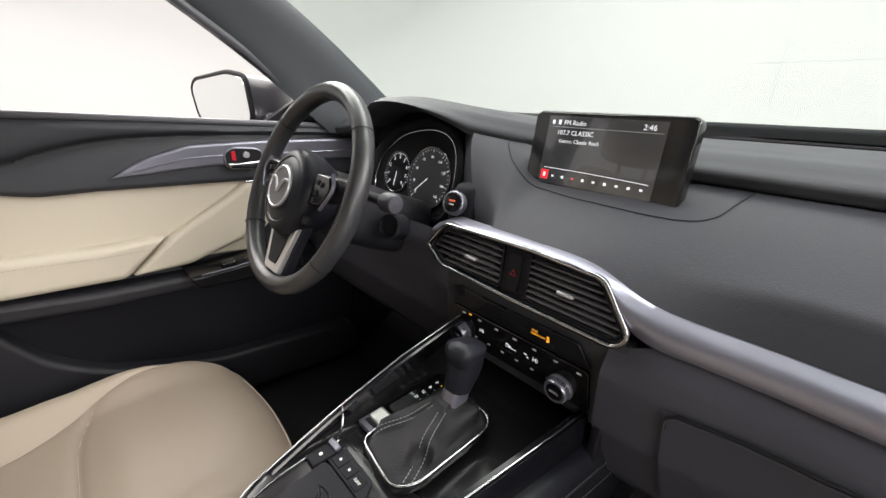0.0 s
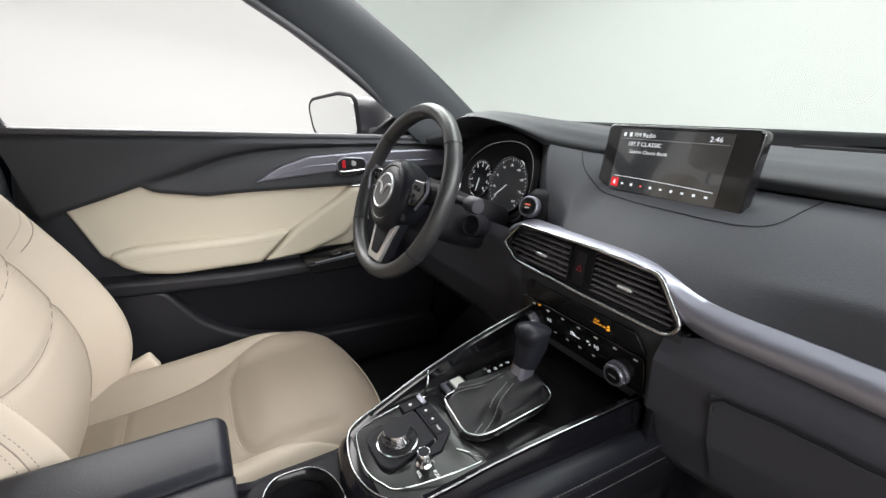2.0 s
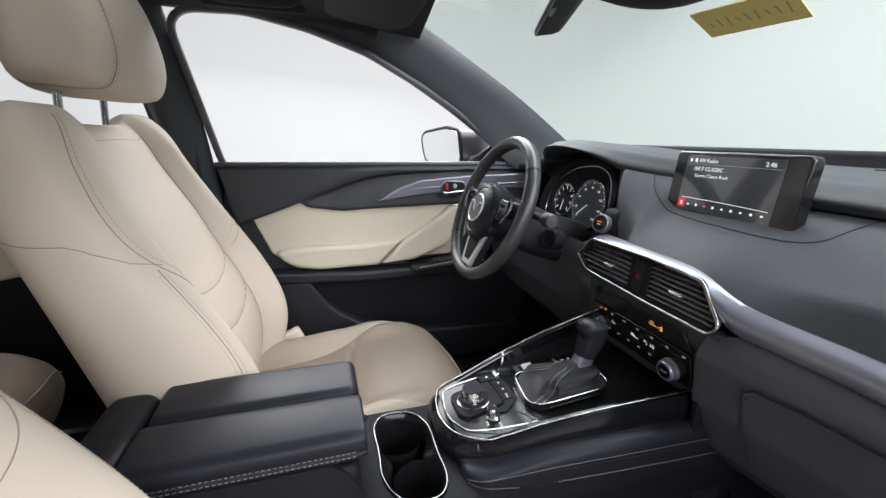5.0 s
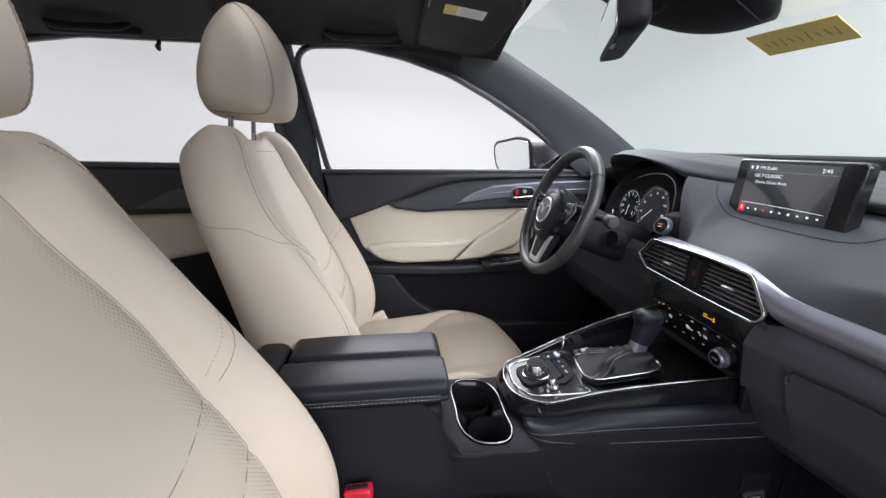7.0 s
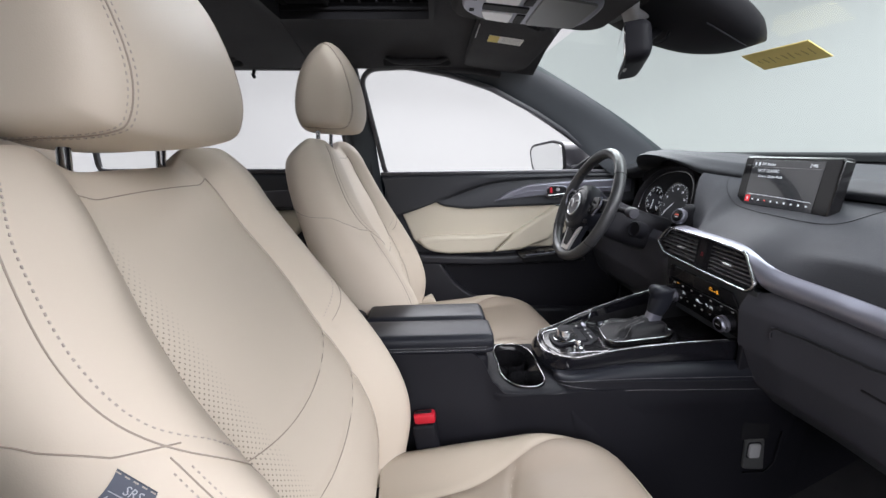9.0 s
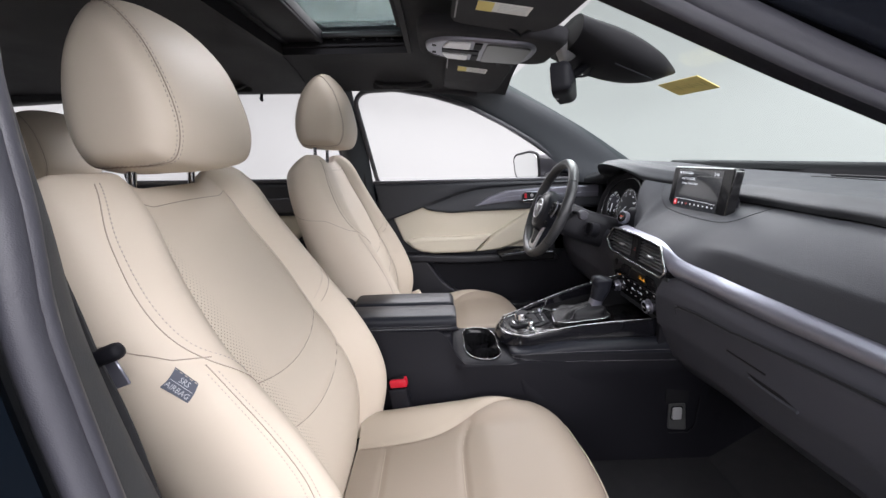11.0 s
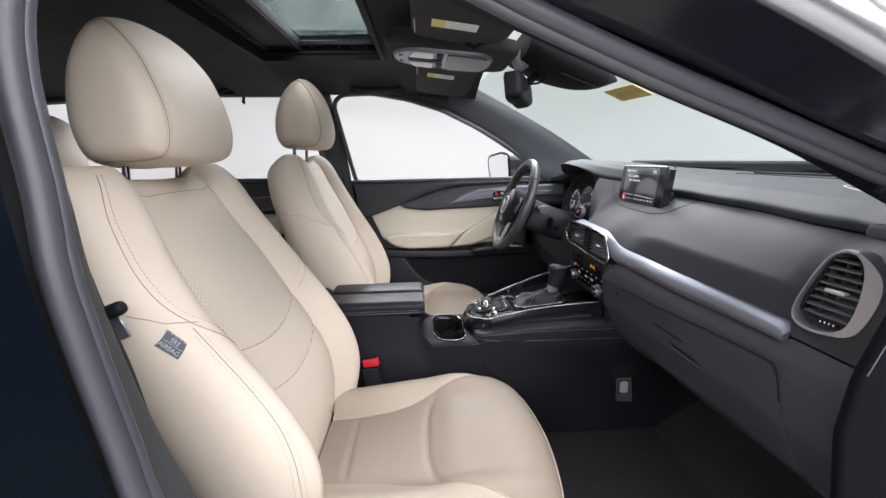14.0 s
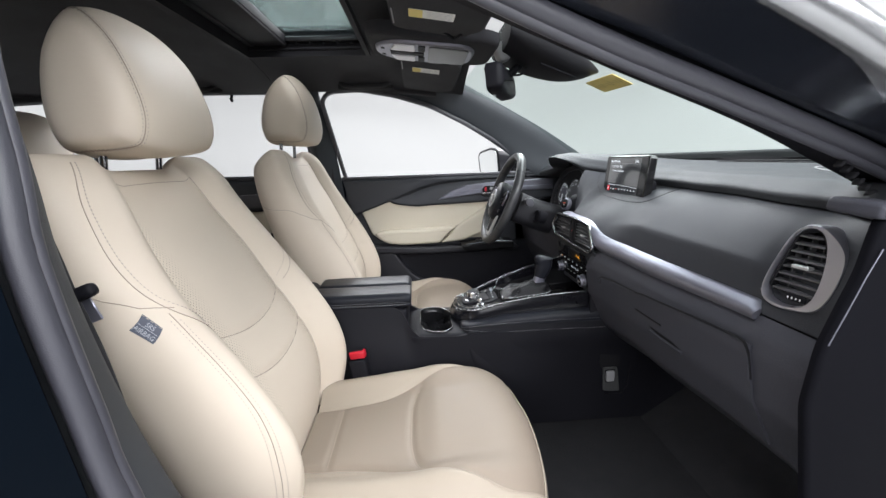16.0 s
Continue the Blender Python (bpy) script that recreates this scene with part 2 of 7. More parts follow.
def frame_at(path, i, up):
    a, b = path[max(0, i - 1)], path[min(len(path) - 1, i + 1)]
    t = (b - a).normalized()
    s = t.cross(Vector(up))
    s = s.normalized() if s.length > 1e-6 else Vector((1, 0, 0))
    return t, s, s.cross(t).normalized()


def sweep(path, profile, up=(0, 0, 1), scale=None, closed=False):
    """Profile (list of (side, up) metres, or a function of 0..1 giving one) along a path."""
    path = [Vector(p) for p in path]
    n = len(path)
    loops = []
    for i in range(n):
        if closed:
            t = (path[(i + 1) % n] - path[i - 1]).normalized()
            s = t.cross(Vector(up)).normalized()
            w = s.cross(t).normalized()
        else:
            t, s, w = frame_at(path, i, up)
        pr = profile(i / (n - 1)) if callable(profile) else profile
        loops.append([path[i] + s * a + w * b for a, b in pr])
    if closed:
        loops.append(loops[0])
        bm = rings(loops, True, False)
        bmesh.ops.remove_doubles(bm, verts=bm.verts, dist=1e-6)
        return bm
    return rings(loops)


def circle(r, n=8, sy=1.0):
    return [(r * math.cos(2 * math.pi * i / n), sy * r * math.sin(2 * math.pi * i / n)) for i in range(n)]


def tube(path, r, n=8, up=(0, 0, 1), closed=False):
    return sweep(path, circle(r, n), up, closed=closed)


def rrect(w, h, r, n=4):
    """Rounded rectangle outline, centred."""
    out = []
    for cx, cy, a in ((w / 2 - r, h / 2 - r, 0), (-w / 2 + r, h / 2 - r, 90), (-w / 2 + r, -h / 2 + r, 180), (w / 2 - r, -h / 2 + r, 270)):
        for i in range(n + 1):
            t = radians(a + 90 * i / n)
            out.append((cx + r * math.cos(t), cy + r * math.sin(t)))
    return out


def fillet(pts, r, n=4):
    """Rounds the corners of a 2D outline."""
    out = []
    m = len(pts)
    for i in range(m):
        p, a, b = Vector(pts[i]), Vector(pts[i - 1]), Vector(pts[(i + 1) % m])
        rr = r[i] if isinstance(r, (list, tuple)) else r
        da, db = min(rr, (a - p).length * 0.49), min(rr, (b - p).length * 0.49)
        s, e = p + (a - p).normalized() * da, p + (b - p).normalized() * db
        for k in range(n + 1):
            t = k / n
            q = s * (1 - t) ** 2 + p * 2 * t * (1 - t) + e * t * t
            out.append((q.x, q.y))
    return out


def inset(pts, d):
    """Moves every side of a closed 2D outline inwards by d, with mitred corners."""
    n = len(pts)
    P = [Vector(p) for p in pts]
    sg = 1 if sum(P[i].x * P[(i + 1) % n].y - P[(i + 1) % n].x * P[i].y for i in range(n)) > 0 else -1
    out = []
    for i in range(n):
        a, b = (P[i] - P[i - 1]), (P[(i + 1) % n] - P[i])
        a = a.normalized() if a.length > 1e-9 else b.normalized()
        b = b.normalized() if b.length > 1e-9 else a
        na, nb = Vector((-a.y, a.x)) * sg, Vector((-b.y, b.x)) * sg
        w = na + nb
        w = w / max(0.5, w.length_squared / 2) if w.length > 1e-6 else na
        out.append((P[i].x + w.x * d, P[i].y + w.y * d))
    return out


def plate(outline, depth, bevel=0.003, m=None, steps=3, radius=None):
    """A slab with the 2D outline in its xy plane, 0..depth in z, its top edge rounded; m places it. radius rounds the corners."""
    m = m or Matrix()

    def loop(d, z):
        o = inset(outline, d)
        if radius:
            o = fillet(o, max(0.0015, radius - 0.5 * d))
        return [m @ Vector((x, y, z)) for x, y in o]
    loops = [loop(0, 0)]
    for k in range(steps + 1):
        a = math.pi / 2 * k / steps
        loops.append(loop(bevel * (1 - math.cos(a)), depth - bevel + bevel * math.sin(a)))
    loops.append(loop(bevel + 0.0006, depth))
    return rings(loops)


def rbox(sx, sy, sz, r, m=None, segs=3):
    bm = bmesh.new()
    bmesh.ops.create_cube(bm, size=1, matrix=Matrix.Diagonal((sx, sy, sz, 1)))
    bmesh.ops.bevel(bm, geom=list(bm.edges), offset=r, segments=segs, profile=0.5, affect="EDGES")
    if m:
        bmesh.ops.transform(bm, matrix=m, verts=bm.verts)
    return bm


def lathe(profile, n=24, m=None):
    """Profile of (radius, height) about z."""
    m = m or Matrix()
    loops = [[m @ Vector((r * math.cos(2 * math.pi * j / n), r * math.sin(2 * math.pi * j / n), h)) for j in range(n)] for r, h in profile]
    return rings(loops)


def joined(*bms):
    out = bmesh.new()
    for b in bms:
        me = bpy.data.meshes.new("t")
        b.to_mesh(me)
        b.free()
        out.from_mesh(me)
        bpy.data.meshes.remove(me)
    return out


def basis(o, xa, ya):
    """A frame at o with its x along xa and its y towards ya."""
    x = Vector(xa).normalized()
    z = x.cross(Vector(ya)).normalized()
    y = z.cross(x)
    return Matrix.Translation(o) @ Matrix((x, y, z)).transposed().to_4x4()


def lettering(name, text, size, m, mat, parent, label="", align="LEFT"):
    """Text turned into a mesh, lying in the xy plane of m."""
    cu = bpy.data.curves.new(name, "FONT")
    cu.body, cu.size, cu.extrude, cu.align_x, cu.resolution_u = text, size, 0.0001, align, 2
    tmp = new(name + "_curve", cu)
    me = bpy.data.meshes.new_from_object(tmp.evaluated_get(bpy.context.evaluated_depsgraph_get()))
    bpy.data.objects.remove(tmp)
    bpy.data.curves.remove(cu)
    me.transform(m)
    me.materials.clear()
    me.materials.append(mat)
    ob = new(name, me)
    ob.parent = parent
    if label:
        ob["label"] = label
    return ob


def stitches(path, length=0.004, gap=0.003, r=0.0005):
    """Short threads along a path, as one mesh."""
    path = [Vector(p) for p in path]
    verts, faces = [], []
    pos, nxt = 0.0, 0.0
    for a, b in zip(path, path[1:]):
        d = (b - a).length
        if d < 1e-9:
            continue
        t = (b - a) / d
        s = t.cross(Vector((0.3, 0.2, 0.93))).normalized()
        w = s.cross(t)
        while nxt < pos + d:
            c = a + t * (nxt - pos)
            k = len(verts)
            for e in (c, c + t * length):
                verts += [e + s * r, e + w * r, e - s * r, e - w * r]
            faces += [(k + i, k + (i + 1) % 4, k + 4 + (i + 1) % 4, k + 4 + i) for i in range(4)]
            faces += [(k, k + 1, k + 2, k + 3), (k + 4, k + 5, k + 6, k + 7)]
            nxt += length + gap
        pos += d
    return mesh_of(verts, faces)

# ---- studio ----
room = part("floor", rbox(16, 13, 0.2, 0.01, pose(1.5, 0, -0.1)), FLOORGREY)
tagged(room, "pale grey smooth studio floor under the car", "floor", kind="structure")
# one white wall bends round the front, far side and back of the car
cove = [Vector((x, y, 0)) for x, y in fillet([(7.0, 4.6), (-5.0, 4.6), (-5.0, -5.4), (7.0, -5.4)], [0.0, 3.2, 3.2, 0.0], 14)]
w = part("wall_north", sheet(lambda v, i: cove[i] + Vector((0, 0, v)), (0, 1.5, 3.0, 4.5), range(14, len(cove) - 14)), WALL)
tagged(w, "plain white painted studio wall curving round the car", "wall", kind="structure")
part("panel_seam", joined(rbox(2.4, 0.002, 0.007, 0.0005, pose(0.42, 4.599, 1.80)), rbox(0.007, 0.002, 1.2, 0.0005, pose(-0.55, 4.599, 2.05))), SEAMGREY, w)
# unseen wall; its grey puts the unlit side of the studio into colour
w = part("wall_east", rbox(0.2, 10.4, 4.6, 0.01, pose(7.1, -0.4, 2.2)), UNLITWALL)
tagged(w, "unseen wall, grey standing for the unlit open side of the studio", "wall", kind="structure")
tagged(part("ceiling", rbox(16, 13, 0.2, 0.01, pose(1.5, 0, 4.5)), WALL), "white studio ceiling high over the car", "ceiling", kind="structure")

# ---- car shell ----
shell = thing("car_body", "dark blue-black car body shell with its front door opening", "car body", kind="structure")
part("floor_pan", rbox(1.62, 3.4, 0.04, 0.01, pose(0, -0.7, 0.40)), CARPET, shell, "black carpeted car floor")
part("firewall", rbox(1.6, 0.05, 0.85, 0.01, pose(0, 0.98, 0.78)), MATTEBLK, shell)
part("toe_board", rbox(1.5, 0.5, 0.03, 0.01, pose(0, 0.78, 0.52, 35)), CARPET, shell)
part("rear_panel", rbox(1.6, 0.05, 0.8, 0.01, pose(0, -2.35, 0.8)), DARKPLAS, shell)
part("outer_skin", rbox(0.05, 3.6, 0.85, 0.02, pose(-0.90, -0.6, 0.70)), PAINT, shell)
part("roof_skin", sheet(lambda u, v: (u * 0.60, v, 1.685 - 0.05 * u * u - 0.012 * (v + 0.9) ** 2), span(-1, -0.6, 4), span(-2.2, 0.12, 8), (0, 0, -0.008)), PAINT, shell)
part("roof_skin", sheet(lambda u, v: (u * 0.60, v, 1.685 - 0.05 * u * u - 0.012 * (v + 0.9) ** 2), span(0.6, 1, 4), span(-2.2, 0.12, 8), (0, 0, -0.008)), PAINT, shell)
part("roof_skin", sheet(lambda u, v: (u * 0.60, v, 1.685 - 0.05 * u * u - 0.012 * (v + 0.9) ** 2), span(-0.6, 0.6, 6), span(-0.16, 0.12, 4), (0, 0, -0.008)), PAINT, shell)
part("roof_skin", sheet(lambda u, v: (u * 0.60, v, 1.685 - 0.05 * u * u - 0.012 * (v + 0.9) ** 2), span(-0.6, 0.6, 6), span(-2.2, -0.50, 6), (0, 0, -0.008)), PAINT, shell)

# headliner with the sunroof opening
SRX, SRF, SRB = 0.335, -0.185, -0.600


def head_z(x, y):
    return 1.585 - 0.075 * (abs(x) / 0.62) ** 3 - 0.03 * max(0, (y + 0.25) / 0.45) ** 2


liner = thing("ceiling_lining", "dark grey cloth headliner with sunroof opening", "headliner", kind="structure")


def liner_piece(x0, x1, y0, y1):
    return sheet(lambda u, v: (u, v, head_z(u, v)), span(x0, x1, 8), span(y0, y1, 8), (0, 0, 0.02))


part("lining", joined(liner_piece(-0.64, 0.64, SRF, 0.17), liner_piece(-0.64, -SRX, SRB, SRF), liner_piece(SRX, 0.64, SRB, SRF),
                      liner_piece(-0.64, 0.64, -2.3, SRB)), HEADLIN, liner)
sun = thing("sunroof", "dark framed glass sunroof in the headliner", "sunroof", kind="structure")
part("frame", sweep([(-SRX + 0.004, SRF - 0.004, 1.61), (-SRX + 0.004, SRB + 0.004, 1.61), (SRX - 0.004, SRB + 0.004, 1.61), (SRX - 0.004, SRF - 0.004, 1.61)], [(-0.008, -0.045), (0.008, -0.045), (0.008, 0.05), (-0.008, 0.05)], closed=True), MATTEBLK, sun)
for sg in (-1, 1):
    part("rail", rbox(0.035, 0.29, 0.016, 0.004, pose(sg * (SRX - 0.028), -0.345, 1.612)), DECKBLK, sun, "satin black guide rail")
    part("rail_lip", rbox(0.012, 0.39, 0.010, 0.003, pose(sg * (SRX - 0.012), -0.393, 1.590)), MATTEBLK, sun)
    for i in range(5):
        part("clip", rbox(0.012, 0.008, 0.006, 0.002, pose(sg * (SRX - 0.030), -0.24 - 0.045 * i, 1.601), 1), MATTEBLK, sun)
part("rear_panel", rbox(0.64, 0.135, 0.030, 0.004, pose(0, -0.522, 1.614)), MATTEBLK, sun, "black panel behind the glass")
part("rear_step", rbox(0.63, 0.018, 0.012, 0.004, pose(0, -0.572, 1.600)), MATTEBLK, sun)
part("rear_step", rbox(0.63, 0.010, 0.010, 0.003, pose(0, -0.462, 1.598)), MATTEBLK, sun)
part("deflector", rbox(0.52, 0.012, 0.02, 0.004, pose(0, SRF - 0.03, 1.63)), MATTEBLK, sun)
g = part("pane", rbox(0.66, 0.34, 0.005, 0.001, pose(0, -0.345, 1.630)), ROOFGLASS, sun, "grey tinted glass pane")
g.visible_shadow = False

# windscreen
WB = [(-0.78, 0.74), (-0.5, 0.90), (-0.2, 0.965), (0, 0.975), (0.2, 0.965), (0.5, 0.90), (0.78, 0.74)]


def screen_pt(u, v):
    """u across, v from the foot to the top."""
    xb, xt = u * 0.78, u * 0.62
    yb, yt = lerp(WB, xb), 0.20 - 0.05 * u * u
    zb, zt = 1.175, 1.535 - 0.03 * u * u
    b = 0.025 * math.sin(math.pi * v)
    return (xb + (xt - xb) * v, yb + (yt - yb) * v + b, zb + (zt - zb) * v + b)


win = thing("window_1", "clear green-tinted windscreen", "windscreen", kind="structure")
g = part("pane", sheet(screen_pt, span(-1, 1, 20), span(0, 1, 10)), WINDSHIELD, win)
g.visible_shadow = False
part("lower_band", sheet(lambda u, v: Vector(screen_pt(u, v)) + Vector((0, 0.002, -0.004)), span(-1, 1, 20), span(0, 0.025, 2)), MATTEBLK, win, "black painted lower edge")


# pillars and roof rails
def pillar(name, path, prof, mat, label):
    return part(name, sweep(smooth_path(path, 6), prof, up=(0, 0, 1)), mat, shell, label)


def slab_profile(w, t, r=0.012):
    return rrect(w, t, min(r, t * 0.45, w * 0.45), 3)


def skin(name, edge_a, edge_b, bulge, thick, mat, label, n=6, m=8):
    """A trim sheet stretched between two edges, bulging by a vector in its middle."""
    A, B = smooth_path(edge_a, n), smooth_path(edge_b, n)
    bv = Vector(bulge)
    k = len(A) - 1
    return part(name, sheet(lambda u, v: A[round(v)].lerp(B[round(v)], u) + bv * (1 - (2 * u - 1) ** 4), span(0, 1, m), range(k + 1), thick), mat, shell, label, sharp=60)


skin("front_pillar_trim", [(-0.655, 0.10, 1.540), (-0.66, 0.173, 1.508), (-0.68, 0.375, 1.402), (-0.71, 0.54, 1.314), (-0.75, 0.73, 1.200), (-0.77, 0.82, 1.14)],
     [(-0.69, -0.16, 1.493), (-0.695, 0.03, 1.437), (-0.70, 0.18, 1.355), (-0.705, 0.30, 1.282), (-0.71, 0.40, 1.212), (-0.715, 0.52, 1.12)],
     (0.012, -0.008, -0.002), (-0.03, 0.03, 0.01), PILLARGREY, "grey plastic front pillar trim")
skin("front_pillar_trim", [(0.655, 0.10, 1.520), (0.665, 0.20, 1.440), (0.69, 0.345, 1.345), (0.69, 0.454, 1.290), (0.69, 0.54, 1.245), (0.71, 0.70, 1.14)],
     [(0.615, 0.0, 1.412), (0.62, 0.09, 1.372), (0.63, 0.23, 1.311), (0.64, 0.39, 1.245), (0.65, 0.50, 1.189), (0.66, 0.62, 1.125)],
     (-0.012, -0.01, -0.004), (0.03, 0.03, 0.01), PILLARGREY, "grey plastic front pillar trim")
skin("front_pillar_flange", [(0.612, -0.10, 1.45), (0.62, 0.09, 1.371), (0.63, 0.23, 1.310), (0.64, 0.39, 1.244), (0.65, 0.50, 1.188), (0.66, 0.62, 1.124)],
     [(0.70, -0.10, 1.445), (0.70, 0.055, 1.376), (0.70, 0.20, 1.318), (0.70, 0.345, 1.262), (0.70, 0.55, 1.178), (0.70, 0.68, 1.11)],
     (0, 0, 0.004), (0, 0.02, 0.02), DARKPLAS, "dark inner pillar flange")
for i in range(9):
    part("pillar_rib", rbox(0.012, 0.005, 0.010, 0.002, pose(0.705, 0.482 + 0.0095 * i, 1.184 - 0.0075 * i, -38), 1), MATTEBLK, shell)
def door_seal(points, r, lip, up=0.0):
    """A round rubber seal with a slimmer lip beside it and a groove between."""
    p = [q + Vector((0, 0, up)) for q in smooth_path(points, 8)]
    seal = part("door_seal", tube(p, r, 14), PILLARTRIM, shell, "charcoal rubber door seal")
    part("seal_lip", tube([q + Vector(lip) for q in p], r * 0.62, 10), PILLARTRIM, seal)
    # silver line that stands for the highlight on the rounded seal edge
    part("seal_bead", tube([q + Vector(lip) * 0.60 + Vector((r * 0.62, 0, 0)) for q in p], 0.0013, 6), DARKSIL, seal)


door_seal([(0.69, -0.40, 1.525), (0.70, -0.22, 1.495), (0.705, -0.08, 1.438), (0.71, 0.055, 1.374), (0.71, 0.20, 1.313), (0.71, 0.345, 1.258), (0.71, 0.55, 1.175), (0.72, 0.75, 1.06)], 0.0115, (-0.003, -0.006, -0.011), 0.004)
skin("pillar_outside", [(0.71, -0.12, 1.468), (0.715, 0.06, 1.386), (0.72, 0.22, 1.326), (0.725, 0.36, 1.268), (0.73, 0.58, 1.178), (0.74, 0.75, 1.09)],
     [(0.79, -0.03, 1.455), (0.80, 0.10, 1.405), (0.80, 0.23, 1.353), (0.80, 0.337, 1.304), (0.80, 0.43, 1.257), (0.81, 0.60, 1.165)],
     (0.0, -0.006, 0.004), (-0.03, 0.02, -0.002), PILLARPAINT, "gloss black painted front pillar")
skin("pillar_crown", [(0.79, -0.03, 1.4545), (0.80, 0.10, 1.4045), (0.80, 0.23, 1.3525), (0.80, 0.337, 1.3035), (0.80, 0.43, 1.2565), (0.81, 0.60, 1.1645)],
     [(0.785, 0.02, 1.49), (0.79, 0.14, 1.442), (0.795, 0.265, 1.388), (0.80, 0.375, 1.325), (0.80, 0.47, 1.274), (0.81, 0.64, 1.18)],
     (0.012, -0.004, 0.006), (-0.03, 0.01, -0.006), SHEENPAINT, "dark painted outer pillar edge, silver-grey for its reflected sheen")
for sgn in (-1, 1):
    pillar("roof_rail", [(sgn * 0.665, 0.06, 1.515), (sgn * 0.665, -0.10, 1.535), (sgn * 0.66, -0.4, 1.550), (sgn * 0.66, -1.0, 1.55), (sgn * 0.66, -2.2, 1.50)],
           slab_profile(0.07, 0.085), HEADLIN, "dark cloth roof side rail")
# passenger side centre pillar, seal and paint
skin("centre_pillar_trim", [(0.70, -0.47, 1.50), (0.72, -0.447, 1.31), (0.725, -0.433, 1.2), (0.73, -0.422, 1.1), (0.732, -0.386, 0.93), (0.735, -0.343, 0.80), (0.735, -0.275, 0.60)],
     [(0.775, -0.435, 1.50), (0.775, -0.412, 1.31), (0.785, -0.402, 1.2), (0.79, -0.394, 1.1), (0.795, -0.370, 0.95), (0.80, -0.345, 0.85), (0.80, -0.28, 0.60)],
     (0.0, 0.006, 0), (0, -0.05, 0), DASHSKIN, "charcoal plastic centre pillar trim")
skin("centre_pillar_inner", [(0.66, -0.62, 1.50), (0.68, -0.60, 1.31), (0.70, -0.60, 1.2), (0.70, -0.60, 1.1), (0.71, -0.58, 0.93), (0.71, -0.55, 0.80), (0.71, -0.50, 0.60)],
     [(0.70, -0.472, 1.50), (0.72, -0.449, 1.31), (0.725, -0.435, 1.2), (0.73, -0.424, 1.1), (0.735, -0.394, 0.93), (0.74, -0.357, 0.80), (0.74, -0.292, 0.60)],
     (-0.01, 0, 0), (0.04, 0, 0), DARKPLAS, "dark plastic pillar lining")
door_seal([(0.69, -0.40, 1.525), (0.77, -0.412, 1.36), (0.79, -0.402, 1.2), (0.80, -0.395, 1.116), (0.805, -0.372, 0.963), (0.808, -0.354, 0.866), (0.81, -0.284, 0.62), (0.81, 0.0, 0.45)], 0.0125, (-0.010, 0.006, 0.002))
skin("pillar_outside", [(0.80, -0.425, 1.50), (0.815, -0.405, 1.31), (0.825, -0.398, 1.2), (0.828, -0.390, 1.1), (0.83, -0.370, 0.95), (0.835, -0.345, 0.82), (0.84, -0.28, 0.60)],
     [(0.84, -0.62, 1.46), (0.88, -0.60, 1.30), (0.91, -0.58, 1.2), (0.93, -0.58, 1.1), (0.94, -0.56, 0.95), (0.95, -0.54, 0.82), (0.95, -0.5, 0.60)],
     (0.008, 0.004, 0), (-0.02, -0.02, 0), PAINT, "gloss dark blue-black painted pillar")
part("rear_door_skin", rbox(0.04, 1.2, 0.80, 0.015, pose(0.93, -1.18, 0.72)), PAINT, shell, "dark blue-black painted rear door")
part("rear_door_lining", rbox(0.04, 1.0, 0.72, 0.015, pose(0.78, -1.12, 0.80)), DARKPLAS, shell)
part("rear_lining_beige", rbox(0.03, 0.8, 0.18, 0.03, pose(0.765, -1.1, 0.94)), BEIGE, shell, "beige leather door inset")
part("sill", rbox(0.20, 1.2, 0.10, 0.03, pose(0.82, 0.2, 0.42)), DARKPLAS, shell, "black plastic door sill")
part("kick_panel", rbox(0.03, 0.35, 0.7, 0.01, pose(0.745, 0.68, 0.76)), DARKPLAS, shell)
part("kick_panel", rbox(0.05, 0.60, 0.80, 0.01, pose(-0.775, 0.72, 0.76)), MATTEBLK, shell)

# passenger door, swung wide open towards the front
odoor = thing("door_3", "open passenger door with dark lining", "car door", kind="structure")
OD = pose(0.93, 0.66, 0, 0, 0, 28)
part("lining", rbox(1.08, 0.05, 0.72, 0.03, OD @ pose(0.56, -0.03, 0.76)), DARKPLAS, odoor, "black grained plastic door lining")
part("skin", rbox(1.10, 0.05, 0.78, 0.03, OD @ pose(0.56, 0.03, 0.74)), PAINT, odoor, "dark blue-black painted door skin")
part("window_frame", tube([OD @ Vector(p) for p in ((0.08, 0, 1.12), (0.45, 0, 1.38), (0.80, 0, 1.50), (1.02, 0, 1.48), (1.08, 0, 1.12))], 0.02, 8), PAINT, odoor, "black window frame")

# ---- driver's side doors ----


def door_plate(outline, x, depth, bevel, round_r, facing=1):
    """A padded piece with its (y, z) outline whose back lies at x and which stands out towards the cabin."""
    if facing > 0:
        m = Matrix(((0, 0, 1, x), (1, 0, 0, 0), (0, 1, 0, 0), (0, 0, 0, 1)))
    else:
        m = Matrix(((0, 0, -1, x), (1, 0, 0, 0), (0, 1, 0, 0), (0, 0, 0, 1)))
    return plate(outline, depth, bevel, m, 4, round_r)


door = thing("door_1", "closed car door lined in beige leather and black plastic", "car door", kind="structure")
part("lower_panel", door_plate([(-0.40, 0.45), (0.62, 0.45), (0.62, 0.84), (0.3, 0.80), (-0.32, 0.80), (-0.36, 0.9)], -0.80, 0.06, 0.02, 0.03), DARKPLAS, door, "black plastic lower panel")
